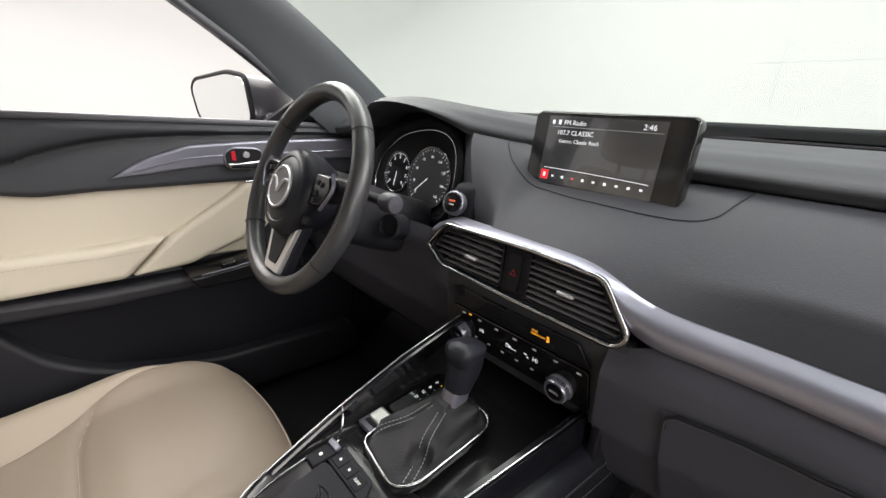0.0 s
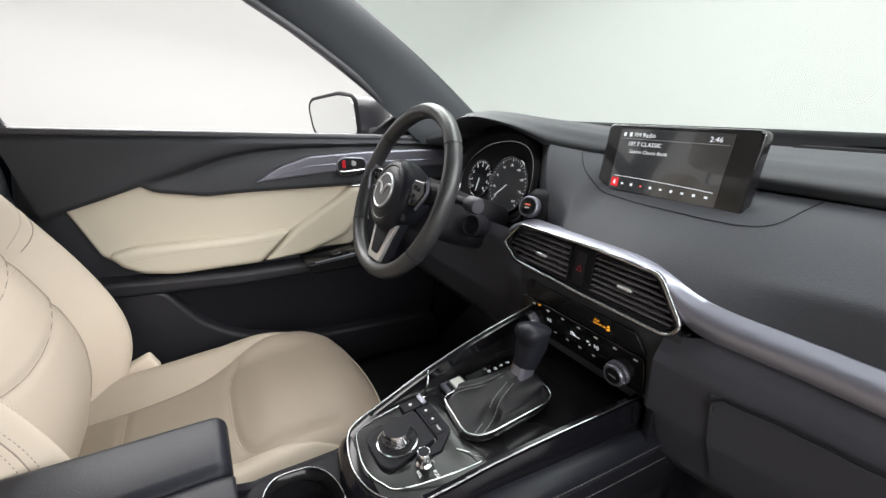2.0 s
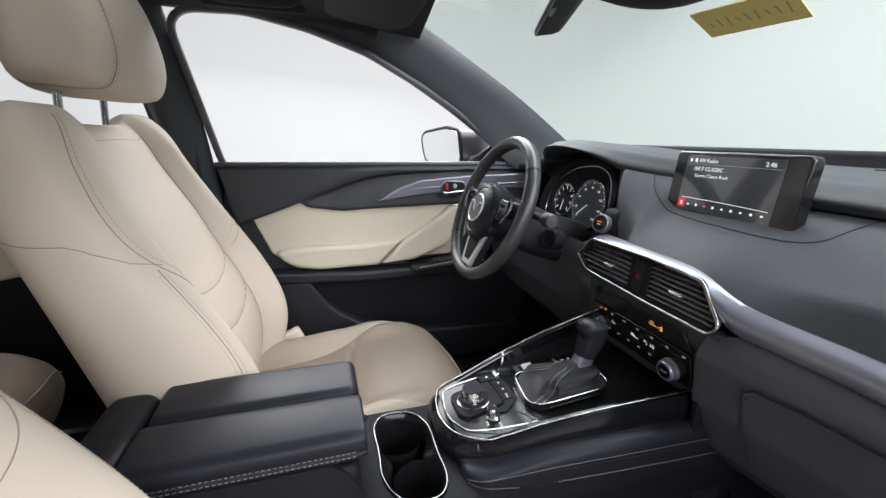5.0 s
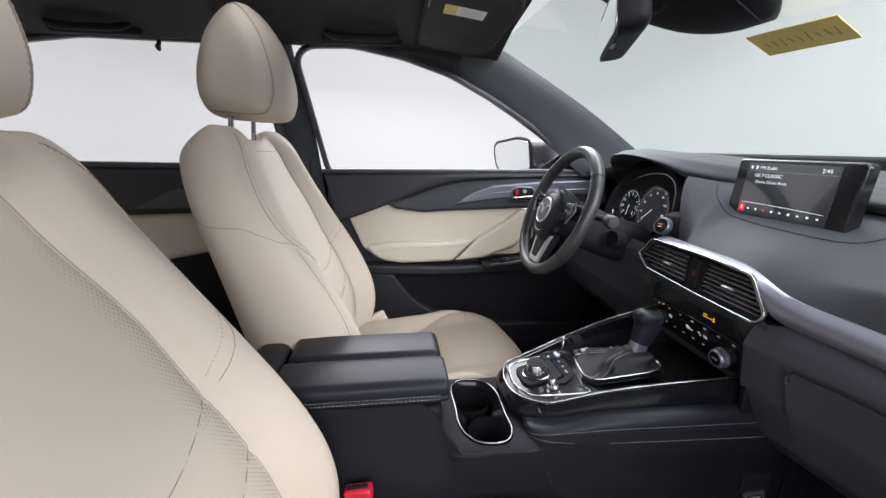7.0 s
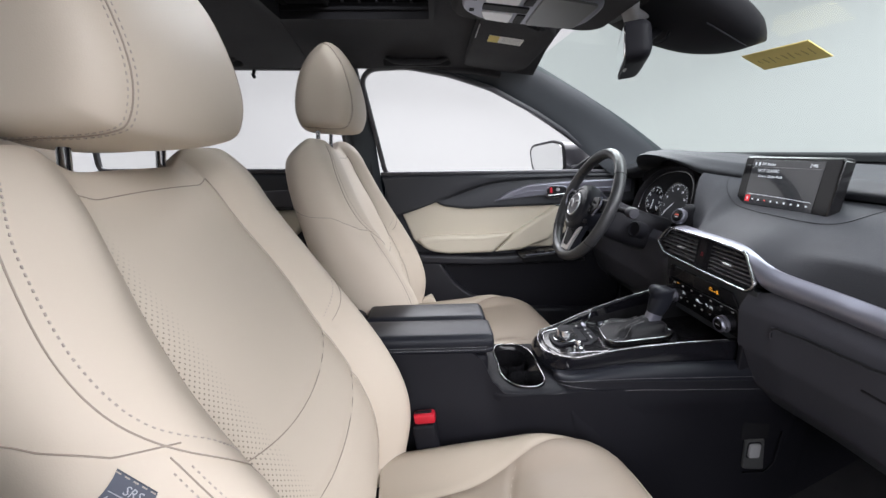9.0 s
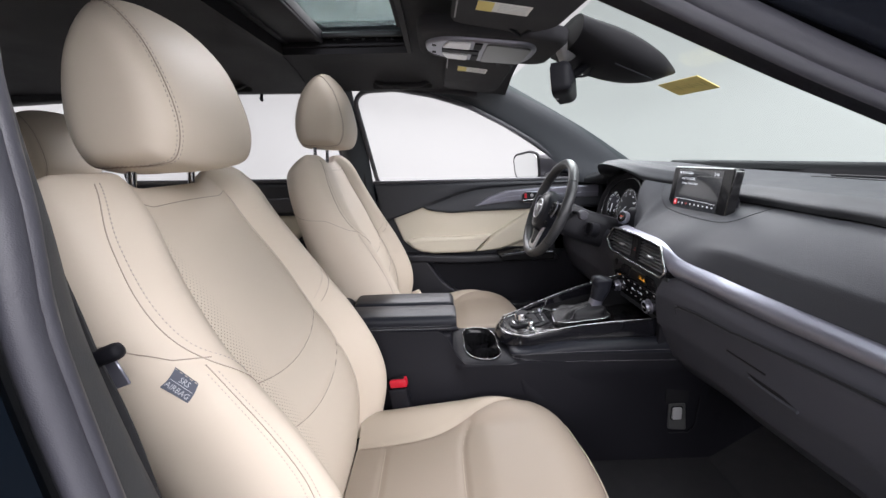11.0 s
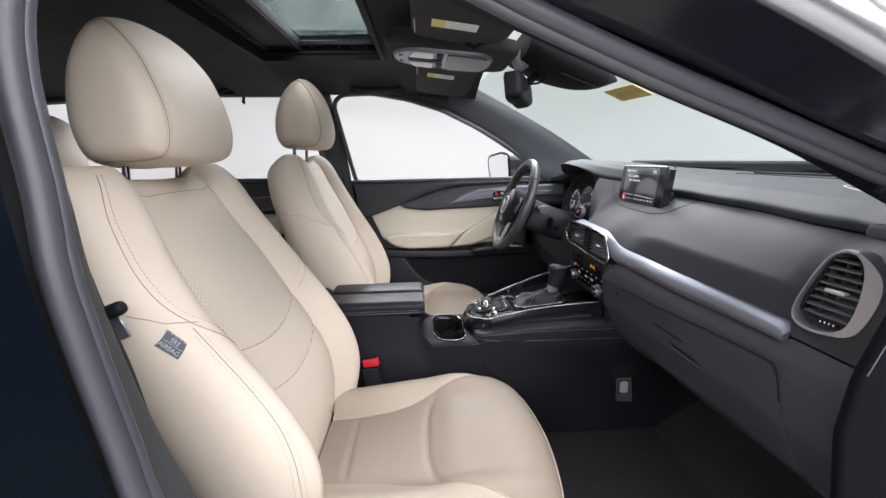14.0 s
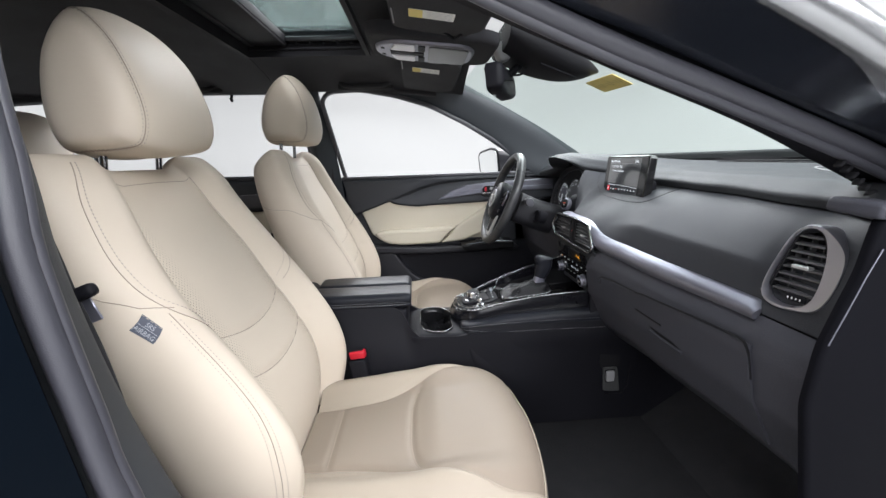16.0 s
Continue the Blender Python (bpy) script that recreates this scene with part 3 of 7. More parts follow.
part("pocket_wall", door_plate([(-0.37, 0.795), (-0.165, 0.785), (-0.140, 0.745), (-0.090, 0.675), (-0.010, 0.622), (0.10, 0.590), (0.22, 0.570), (0.58, 0.560), (0.60, 0.45), (-0.38, 0.45)], -0.745, 0.045, 0.010, 0.035), DOORBLK, door, "black plastic door pocket wall", sharp=50)
part("kick_trim", tube(smooth_path([(-0.738, 0.599, 0.702), (-0.738, 0.599, 0.621), (-0.738, 0.588, 0.556), (-0.738, 0.562, 0.514), (-0.738, 0.513, 0.500)], 8), 0.005, 8), GLOSSBLK, door, "gloss black trim edge in the footwell")
part("backing", door_plate([(-0.43, 0.72), (0.66, 0.72), (0.66, 1.12), (-0.37, 1.125)], -0.83, 0.08, 0.01, 0.02), DOORSKIN, door)
DOOR_LOW = [(-0.345, 0.962), (-0.306, 0.977), (-0.248, 0.997), (-0.176, 1.023), (-0.148, 1.008), (-0.051, 0.995), (0.034, 1.000), (0.62, 1.015)]
DOOR_FOLD = [(-0.345, 1.012), (-0.176, 1.030), (-0.10, 1.053), (-0.006, 1.086), (0.095, 1.105), (0.294, 1.115), (0.62, 1.121)]


def door_upper(y, t):
    """The upper door lining: a soft shoulder that folds over a hollow."""
    zb, zf = lin(DOOR_LOW, y), along(DOOR_FOLD, y)
    k = step(-0.22, -0.06, y)
    z = zb + (1.136 - zb) * t
    d = zf - z
    hollow = math.exp(-d / 0.030) * step(-0.004, 0.007, d) if d > -0.004 else 0.0
    x = -0.7165 - 0.020 * k * hollow + 0.004 * math.sin(math.pi * min(1, max(0, (z - zf) / 0.05))) * k
    x -= 0.012 * step(1.118, 1.136, z) + 0.006 * step(zb + 0.008, zb, z)
    return (x, y - 0.04 * t * (1 - step(-0.345, -0.10, y)), z)


part("upper_panel", sheet(door_upper, span(-0.345, 0.62, 80), span(0, 1, 44), (-0.05, 0, 0)), DOORSKIN, door, "dark soft upper door panel with a folded crease", sharp=50)
part("belt_seal", rbox(0.05, 0.98, 0.014, 0.005, pose(-0.745, 0.10, 1.137)), RUBBER, door)
part("beige_panel", door_plate([(-0.312, 0.979), (-0.248, 1.004), (-0.176, 1.030), (-0.148, 1.014), (-0.051, 1.002), (0.034, 1.006), (0.292, 1.012), (0.345, 1.010), (0.36, 0.90), (0.30, 0.832), (-0.19, 0.832), (-0.245, 0.85), (-0.268, 0.87), (-0.286, 0.915)], -0.79, 0.055, 0.006, 0.008), DOORBEIGE, door, "beige leather door inset")


pad_o = [(-0.254, 0.876), (-0.207, 0.888), (-0.133, 0.890), (0.009, 0.890), (0.132, 0.897), (0.053, 0.817), (-0.132, 0.814), (-0.196, 0.825), (-0.234, 0.846)]
armpad = part("arm_pad", door_plate(pad_o, -0.79, 0.087, 0.014, 0.012), DOORBEIGE, door, "padded beige leather armrest", sharp=60)
part("stitching", stitches(smooth_path([(-0.7026, -0.236, 0.8575), (-0.7026, -0.13, 0.8715), (-0.7026, 0.0, 0.8715), (-0.7026, 0.104, 0.8755)], 8), 0.004, 0.003, 0.0006), PIPING, armpad)
part("arm_brace", door_plate([(0.060, 0.818), (0.138, 0.896), (0.257, 0.972), (0.30, 1.006), (0.352, 1.006), (0.347, 0.95), (0.285, 0.868), (0.171, 0.826)], -0.79, 0.082, 0.014, 0.010), DOORBEIGE, door, "beige leather pull brace", sharp=60)
part("sill_ledge", door_plate([(-0.30, 0.818), (0.0, 0.803), (0.42, 0.806), (0.44, 0.776), (0.0, 0.768), (-0.27, 0.780)], -0.79, 0.098, 0.011, 0.02), DOORBLK, door)
part("switch_panel", door_plate([(0.15, 0.815), (0.30, 0.83), (0.40, 0.825), (0.40, 0.79), (0.17, 0.785)], -0.75, 0.10, 0.008, 0.01), DECKBLK, door, "gloss black window switch panel")
part("switch_edge", tube(smooth_path([(-0.652, 0.175, 0.817), (-0.650, 0.24, 0.825), (-0.650, 0.30, 0.831), (-0.650, 0.392, 0.826)], 5), 0.0016, 6), SILVER, door)
for y in (0.235, 0.285, 0.335):
    part("window_switch", rbox(0.026, 0.030, 0.012, 0.004, pose(-0.672, y, 0.8285, 6)), GLOSSBLK, door)
part("spear_trim", door_plate([(0.052, 1.024), (0.085, 1.046), (0.12, 1.066), (0.19, 1.089), (0.35, 1.101), (0.60, 1.108), (0.60, 1.056), (0.352, 1.052), (0.264, 1.046), (0.15, 1.034)], -0.76, 0.050, 0.006, 0.004), DARKSIL, door, "satin silver trim blade")
part("spear_crease", tube(smooth_path([(-0.7088, 0.065, 1.028), (-0.7088, 0.15, 1.052), (-0.7088, 0.24, 1.066), (-0.7088, 0.60, 1.078)], 6), 0.0016, 6), SILVER, door)
part("chrome_line", tube([(-0.712, 0.30, 1.006), (-0.712, 0.45, 1.012), (-0.712, 0.60, 1.014)], 0.003, 8), CHROME, door)
def in_bezel(pts):
    """Places the handle's (y, z) outline, drawn round its centre, on the door."""
    return [(0.297 + y, 1.061 + z) for y, z in pts]


bez = part("handle_bezel", door_plate(in_bezel([(-0.042, 0.012), (-0.022, 0.026), (0.036, 0.024), (0.048, 0.012), (0.040, -0.018), (0.024, -0.026), (-0.030, -0.026), (-0.040, -0.012)]), -0.722, 0.016, 0.005, 0.012), DARKSIL, door, "dark satin door handle surround")
part("handle_cup", door_plate(in_bezel([(-0.037, 0.011), (-0.020, 0.022), (0.033, 0.020), (0.043, 0.010), (0.036, -0.016), (0.022, -0.022), (-0.027, -0.022), (-0.035, -0.011)]), -0.708, 0.004, 0.001, 0.010), MATTEBLK, bez)
part("handle", door_plate(in_bezel([(-0.038, -0.008), (-0.030, -0.022), (0.022, -0.023), (0.040, -0.010), (0.036, -0.004), (-0.026, -0.010)]), -0.705, 0.014, 0.004, 0.004), CHROME, bez)
part("lock_tab", door_plate(in_bezel([(-0.026, 0.014), (-0.017, 0.017), (-0.015, -0.005), (-0.025, -0.005)]), -0.704, 0.004, 0.002, 0.003), REDPLAS, bez, "red lock indicator tab")
part("lock_knob", lathe([(0.007, 0), (0.007, 0.006), (0.0, 0.007)], 14, basis((-0.704, 0.303, 1.069), (0, 1, 0), (0, 0, 1))), GREYPLAS, bez)

rdoor = thing("door_2", "closed rear car door lined in beige leather and black plastic", "car door", kind="structure")
part("backing", door_plate([(-1.5, 0.45), (-0.50, 0.45), (-0.50, 1.15), (-1.5, 1.16)], -0.83, 0.08, 0.01, 0.02), DARKPLAS, rdoor)
part("upper_panel", door_plate([(-1.5, 1.155), (-0.52, 1.148), (-0.52, 1.00), (-0.9, 0.998), (-1.5, 0.985)], -0.79, 0.07, 0.025, 0.03), DOORSKIN, rdoor, "charcoal soft upper door panel")
part("beige_panel", door_plate([(-1.5, 0.985), (-0.72, 0.998), (-0.70, 0.93), (-0.78, 0.862), (-0.95, 0.832), (-1.5, 0.84)], -0.79, 0.06, 0.02, 0.03), DOORBEIGE, rdoor, "beige leather door inset")
part("spear_trim", door_plate([(-0.98, 1.018), (-0.855, 1.077), (-0.62, 1.085), (-0.66, 1.018)], -0.76, 0.052, 0.006, 0.006), PILLARTRIM, rdoor)


def window_pane(name, outline, x, mat, label, lean=0.22):
    """A side pane: outline in (y, z), leaning in towards the roof."""
    w = thing(name, label, "window", kind="structure")
    o = fillet(outline, 0.03)
    vs = [(x + math.copysign(lean, -x) * max(0, z - 1.13), y, z) for y, z in o]
    g = part("pane", mesh_of(vs, [tuple(range(len(vs)))]), mat, w)
    g.visible_shadow = False
    path = [Vector(v) + Vector((0.012, 0, 0)) for v in vs]
    part("seal", sweep(path, rrect(0.018, 0.018, 0.006, 2), up=(1, 0, 0), closed=True), RUBBER, w, "black rubber window seal")
    return w


window_pane("window_2", [(-0.37, 1.13), (0.55, 1.13), (0.41, 1.22), (0.315, 1.288), (0.185, 1.362), (0.03, 1.437), (-0.12, 1.482), (-0.27, 1.508), (-0.40, 1.503), (-0.435, 1.47)], -0.75, SIDEGLASS, "clear driver's side window in a black seal")
window_pane("window_3", [(-1.45, 1.16), (-0.50, 1.15), (-0.545, 1.505), (-1.0, 1.51), (-1.4, 1.46)], -0.75, REARGLASS, "clear rear side window in a black seal")
window_pane("window_4", [(-1.45, 1.16), (-0.50, 1.15), (-0.545, 1.505), (-1.0, 1.51), (-1.4, 1.46)], 0.75, REARDARK, "rear side window, darkened to keep light off the rear seats, in a black seal").children[0].visible_shadow = True
# centre pillars
pillar("centre_pillar_trim", [(-0.70, -0.43, 0.75), (-0.715, -0.43, 1.0), (-0.70, -0.445, 1.2), (-0.665, -0.485, 1.45), (-0.645, -0.50, 1.56)], slab_profile(0.05, 0.10), PILLARGREY, "grey plastic centre pillar trim")

# ---- seats ----
ZB = [(0.62, -0.46), (0.82, -0.506), (1.01, -0.545), (1.13, -0.570), (1.21, -0.572), (1.265, -0.545)]
ZF = [(0.62, -0.215), (0.72, -0.184), (0.80, -0.191), (0.90, -0.237), (1.06, -0.340), (1.18, -0.408), (1.265, -0.44)]
HW = [(0.62, 0.232), (0.75, 0.258), (0.95, 0.270), (1.08, 0.271), (1.18, 0.260), (1.265, 0.246)]
DIP = [(0.62, 0.080), (0.75, 0.094), (0.95, 0.078), (1.06, 0.055), (1.16, 0.039), (1.22, 0.032), (1.265, 0.030)]
BARS = ((0.918, 0.026), (0.836, 0.026))
US = [(0.62, 0.60), (0.80, 0.58), (0.95, 0.565), (1.03, 0.56), (1.09, 0.53), (1.15, 0.49), (1.20, 0.465), (1.265, 0.45)]


def back_pt(u, z, front=True):
    """A point on the seat back at u (-1..1 across) and height z."""
    zt = 1.265
    yf, yb, w = along(ZF, z), along(ZB, z), along(HW, z)
    k = 1.0
    if z > 1.19:
        k = max(0.0, 1 - ((z - 1.19) / (zt - 1.19)) ** 2.4) ** 0.5
    yc, h = (yf + yb) / 2, (yf - yb) / 2
    s = max(0.0, 1 - abs(u) ** 4.2) ** (1 / 2.5)
    w *= 0.86 + 0.14 * k
    h *= max(k, 0.05)
    y = yc + h * s if front else yc - h * s
    us = along(US, z)
    if front:
        y -= along(DIP, z) * (1 - step(us - 0.05, us + lerp([(0.8, 0.30), (1.1, 0.27), (1.2, 0.22)], z), abs(u))) * max(k, 0.05)
        y -= 0.005 * math.exp(-((abs(u) - us) / 0.02) ** 2) * k
        for zs, du in BARS:
            if abs(u) < us + 0.1:
                y -= 0.004 * math.exp(-((z - zs - du * (u / us) ** 2) / 0.005) ** 2)
    z2 = z - 0.026 * (1 - step(us - 0.10, us + 0.16, abs(u))) * step(1.04, 1.26, z)
    return Vector((u * w, y, z2))


UC = [(-0.30, 0.42), (-0.15, 0.46), (-0.03, 0.62), (0.05, 0.74), (0.12, 0.83), (0.22, 0.88)]


def arc_y(u):
    """The rounded seam between the seat panel and the thigh panel."""
    return -0.065 + 0.035 * min(1.0, abs(u) / 0.62) ** 3.5


def cushion_top(u, y):
    f = step(-0.30, 0.2, y)
    z = 0.634 + 0.033 * f
    z += 0.046 * step(0.46, 0.80, abs(u)) * (1 - 0.65 * step(0.0, 0.17, y))
    z += 0.014 * step(-0.07, 0.0, y) * (1 - u * u)
    z -= 0.006 * math.exp(-((abs(u) - along(UC, y)) / 0.022) ** 2)
    if abs(u) < along(UC, y):
        z -= 0.006 * math.exp(-((y - arc_y(u)) / 0.006) ** 2) + 0.004 * math.exp(-((y + 0.235) / 0.006) ** 2)
    return z


def cushion_pt(u, y, top=True):
    w = along([(-0.30, 0.235), (-0.1, 0.258), (0.1, 0.255), (0.22, 0.235)], y)
    k = 1.0
    if y > 0.10:
        k = max(0.0, 1 - ((y - 0.10) / 0.12) ** 2.2) ** 0.5
    s = max(0.0, 1 - abs(u) ** 5) ** (1 / 2.4)
    zt, zb = cushion_top(u, y), 0.46
    zc = 0.55 + 0.03 * step(0.1, 0.2, y)
    w *= 0.84 + 0.16 * k
    z = zc + (zt - zc) * s * k if top else zc - (zc - zb) * s * k
    return Vector((u * w, y + 0.03 * u * u * -step(0.0, 0.22, y), z))


UCOL = [-1, -0.997, -0.985, -0.965, -0.93, -0.89, -0.84, -0.79, -0.74, -0.69, -0.64, -0.60, -0.57, -0.545, -0.525, -0.51, -0.5]
MID = span(-0.5, 0.5, 26)
COLS = UCOL + MID[1:-1] + [-u for u in reversed(UCOL)]


def warp(s, us):
    return s * us / 0.5 if abs(s) <= 0.5 else math.copysign(us + (abs(s) - 0.5) * (1 - us) / 0.5, s)


def build_seat(at, label, group, recline=0.0, lift=0.0, tall=1.0):
    seat = thing("car_seat", label, "car seat", group, at=at)
    T = pose(0, -0.30, 0.64, recline) @ Matrix.Diagonal((1, 1, 1 + lift / 0.62, 1)) @ pose(0, 0.30, -0.64)
    zs = span(0.62, 1.19, 76) + [1.19 + 0.075 * math.sin(math.pi / 2 * i / 12) for i in range(1, 13)]
    loops = []
    for z in zs:
        us = along(US, z)
        loops.append([T @ back_pt(warp(c, us), z) for c in COLS] + [T @ back_pt(u, z, False) for u in reversed(COLS[1:-1])])
    n, nf = len(loops[0]), len(COLS)
    verts = [v for l in loops for v in l]
    mid, rest = [], []
    for i in range(len(loops) - 1):
        for j in range(n):
            k = (j + 1) % n
            f = (i * n + j, i * n + k, (i + 1) * n + k, (i + 1) * n + j)
            inside = j < nf - 1 and abs((COLS[j] + COLS[j + 1]) / 2) < 0.5 and zs[i] < 1.24
            (mid if inside else rest).append(f)
    top = (len(loops) - 1) * n
    rest += [tuple(range(n))[::-1]] + [tuple(dict.fromkeys((top + c, top + c + 1, top + n - c - 1, top + (n - c) % n))) for c in range(nf - 1)]

    def sub(faces):
        used = sorted({i for f in faces for i in f})
        at_ = {i: k for k, i in enumerate(used)}
        return mesh_of([verts[i] for i in used], [tuple(at_[i] for i in f) for f in faces])

    def on_back(u, z, out=0.0012):
        """A place just above the leather."""
        a, b, c = back_pt(u, z), back_pt(min(1, u + 0.01) if u < 0.99 else u - 0.01, z), back_pt(u, z + 0.004)
        nrm = (b - a).cross(c - a)
        if nrm.length < 1e-12:
            nrm = Vector((0, 1, 0))
        nrm.normalize()
        if nrm.y < 0 and abs(u) < 0.97:
            nrm = -nrm
        if abs(u) >= 0.97 and nrm.x * u < 0:
            nrm = -nrm
        return T @ (a + nrm * out)

    back = part("backrest", sub(rest), BEIGE, seat, "smooth beige leather backrest with side bolsters", sharp=70)
    part("insert", sub(mid), PERF, back, "perforated beige leather insert", sharp=70)
    for sg in (-1, 1):
        part("seam", tube([on_back(sg * (along(US, z) + 0.004), z, 0.0010) for z in span(0.66, 1.235, 60)], 0.00065, 6), PIPING, back)
        wing = [(1.25, 0.80), (1.205, 0.86), (1.16, 0.89), (1.11, 0.91), (1.065, 0.905), (1.03, 0.865), (1.0, 0.795), (0.975, 0.715), (0.955, 0.635)]
        w = smooth_path([(u, z, 0) for z, u in wing], 7)
        part("seam", tube([on_back(sg * p.x, p.y, 0.0003) for p in w], 0.0007, 6), PIPING, back)
        part("stitching", stitches([on_back(sg * (p.x - 0.028), p.y + 0.012 * step(1.06, 1.0, p.y), 0.0005) for p in w], 0.0026, 0.0036, 0.0008), THREAD, back)
        edge = [(0.69, 0.945), (0.75, 0.935), (0.81, 0.915), (0.855, 0.90), (0.92, 0.89), (1.015, 0.88)]
        part("seam", tube([on_back(sg * along(edge, z), z, 0.0003) for z in span(0.67, 1.025, 44)], 0.0007, 6), PIPING, back)
        for du in (-0.016, 0.016):
            part("stitching", stitches([on_back(sg * (along(edge, z) + du), z, 0.0004) for z in span(0.67, 1.015, 60)], 0.0026, 0.0036, 0.0007), THREAD, back)
        side = [on_back(sg * u, lin([(0.845, 1.03), (0.94, 1.042), (0.985, 1.060), (1.0, 1.075)], u), 0.0003) for u in span(0.845, 0.999, 24)]
        side += [T @ (back_pt(sg * u, 1.075 + 0.10 * (1 - u), False) + Vector((sg * 0.0006, -0.0004, 0))) for u in (0.998, 0.99, 0.98, 0.96, 0.93, 0.88, 0.82)]
        part("seam", tube(side, 0.0007, 6), PIPING, back)
    part("seam", tube([on_back(u * along(US, 1.238), 1.238 - 0.003 * u * u, 0.0003) for u in span(-1, 1, 40)], 0.00065, 6), PIPING, back)
    for zs, du in BARS:
        part("seam", tube([on_back(u * along(US, zs), zs + du * u * u, 0.0012) for u in span(-1, 1, 60)], 0.0007, 6), PIPING, back)
    # cushion
    ys = span(-0.30, 0.10, 70) + [0.10 + 0.12 * math.sin(math.pi / 2 * i / 14) for i in range(1, 15)]
    loops = []
    for y in ys:
        us = along(UC, y)
        loops.append([cushion_pt(warp(c, us), y) for c in COLS] + [cushion_pt(u, y, False) for u in reversed(COLS[1:-1])])
    verts = [v for l in loops for v in l]
    mid, rest = [], []
    for i in range(len(loops) - 1):
        for j in range(n):
            k = (j + 1) % n
            f = (i * n + j, i * n + k, (i + 1) * n + k, (i + 1) * n + j)
            inside = j < nf - 1 and abs((COLS[j] + COLS[j + 1]) / 2) < 0.5
            (mid if inside else rest).append(f)
    rest += [tuple(range(n))[::-1], tuple(range((len(loops) - 1) * n, len(loops) * n))]
    cush = part("cushion", sub(rest), TANLEA, seat, "tan-beige leather seat cushion, darkened for shade, with raised sides", sharp=70)
    part("insert", sub(mid), TAUPE, cush, "taupe leather cushion insert, darkened for shade", sharp=70)
    for sg in (-1, 1):
        part("seam", tube([cushion_pt(sg * (along(UC, y) + 0.003), y) + Vector((0, 0, 0.0006)) for y in ys[2:-4]], 0.00065, 6), PIPING, cush)
    up = Vector((0, 0, 0.0006))
    part("seam", tube([cushion_pt(u, arc_y(u)) + up for u in span(-0.61, 0.61, 48)], 0.0007, 6), PIPING, cush)
    part("seam", tube([cushion_pt(u, -0.235) + up for u in span(-0.42, 0.42, 24)], 0.00065, 6), PIPING, cush)
    edge = [cushion_pt(-0.975, y) for y in span(-0.24, 0.09, 20)] + [cushion_pt(u, 0.208) + Vector((0, 0.0015, 0.0005)) for u in span(-0.95, 0.95, 30)] + [cushion_pt(0.975, y) for y in span(0.09, -0.24, 20)]
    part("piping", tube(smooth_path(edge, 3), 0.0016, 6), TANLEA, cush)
    part("base", rbox(0.46, 0.44, 0.12, 0.03, pose(0, -0.06, 0.48)), DARKPLAS, seat, "black plastic seat base")
    part("side_shield", rbox(0.035, 0.42, 0.12, 0.015, pose(0.245, -0.10, 0.55)), DARKPLAS, seat, "black plastic side shield")
    for sg in (-1, 1):
        part("rail", rbox(0.04, 0.5, 0.05, 0.008, pose(sg * 0.18, -0.06, 0.435)), MATTEBLK, seat)
    # headrest, set upright on its posts
    q = Vector((0, -0.47, 1.27))
    TH = Matrix.Translation(T @ q - q + Vector((0.007, 0.012, -0.010) if recline else (0, -0.004, 0.010))) @ pose(0, -0.46, 1.30, 0 if recline else -6) @ pose(0, 0.46, -1.30)
    side = smooth_path([(-0.485, 1.508, 0), (-0.432, 1.468, 0), (-0.400, 1.40, 0), (-0.386, 1.335, 0), (-0.397, 1.288, 0), (-0.425, 1.274, 0), (-0.49, 1.270, 0), (-0.548, 1.276, 0), (-0.568, 1.345, 0), (-0.545, 1.445, 0)], 5, True)
    cy, cz = -0.475, 1.36

    def head_k(a):
        return max(0.02, abs(math.cos(radians(a)))) ** 0.42

    def head_pt(p, a, grow=1.0):
        k = head_k(a) * grow
        return TH @ Vector((0.138 * math.sin(radians(a)), cy + (p.x - cy) * k, cz + (1.508 + (p.y - 1.508) * tall - cz) * (0.3 + 0.7 * k) * min(1, k * 2.5)))

    head = part("headrest", rings([[head_pt(p, a) for p in side] for a in [-90, -88, -85, -81, -76, -70] + span(-63, 63, 18) + [70, 76, 81, 85, 88, 90]]), BEIGE, seat, "rounded beige leather headrest on chrome posts", sharp=80)
    for sg in (-1, 1):
        part("seam", tube([head_pt(p, sg * 52, 1.004) for p in side], 0.0009, 6, up=(1, 0, 0), closed=True), PIPING, head)
        for da in (-2.6, 2.6):
            part("stitching", stitches([head_pt(p, sg * 52 + da, 1.005) for p in side + side[:1]], 0.003, 0.0035, 0.0007), THREAD, head)
        part("post", tube([T @ Vector((sg * 0.075, -0.512, 1.20)), TH @ Vector((sg * 0.075, -0.50, 1.30))], 0.006, 12), CHROME, seat, "chrome headrest post")
        part("guide", plate(rrect(0.056, 0.034, 0.012), 0.014, 0.005, T @ pose(sg * 0.075, -0.510, 1.224)), BEIGE, seat, "beige plastic post guide")
    return seat, on_back


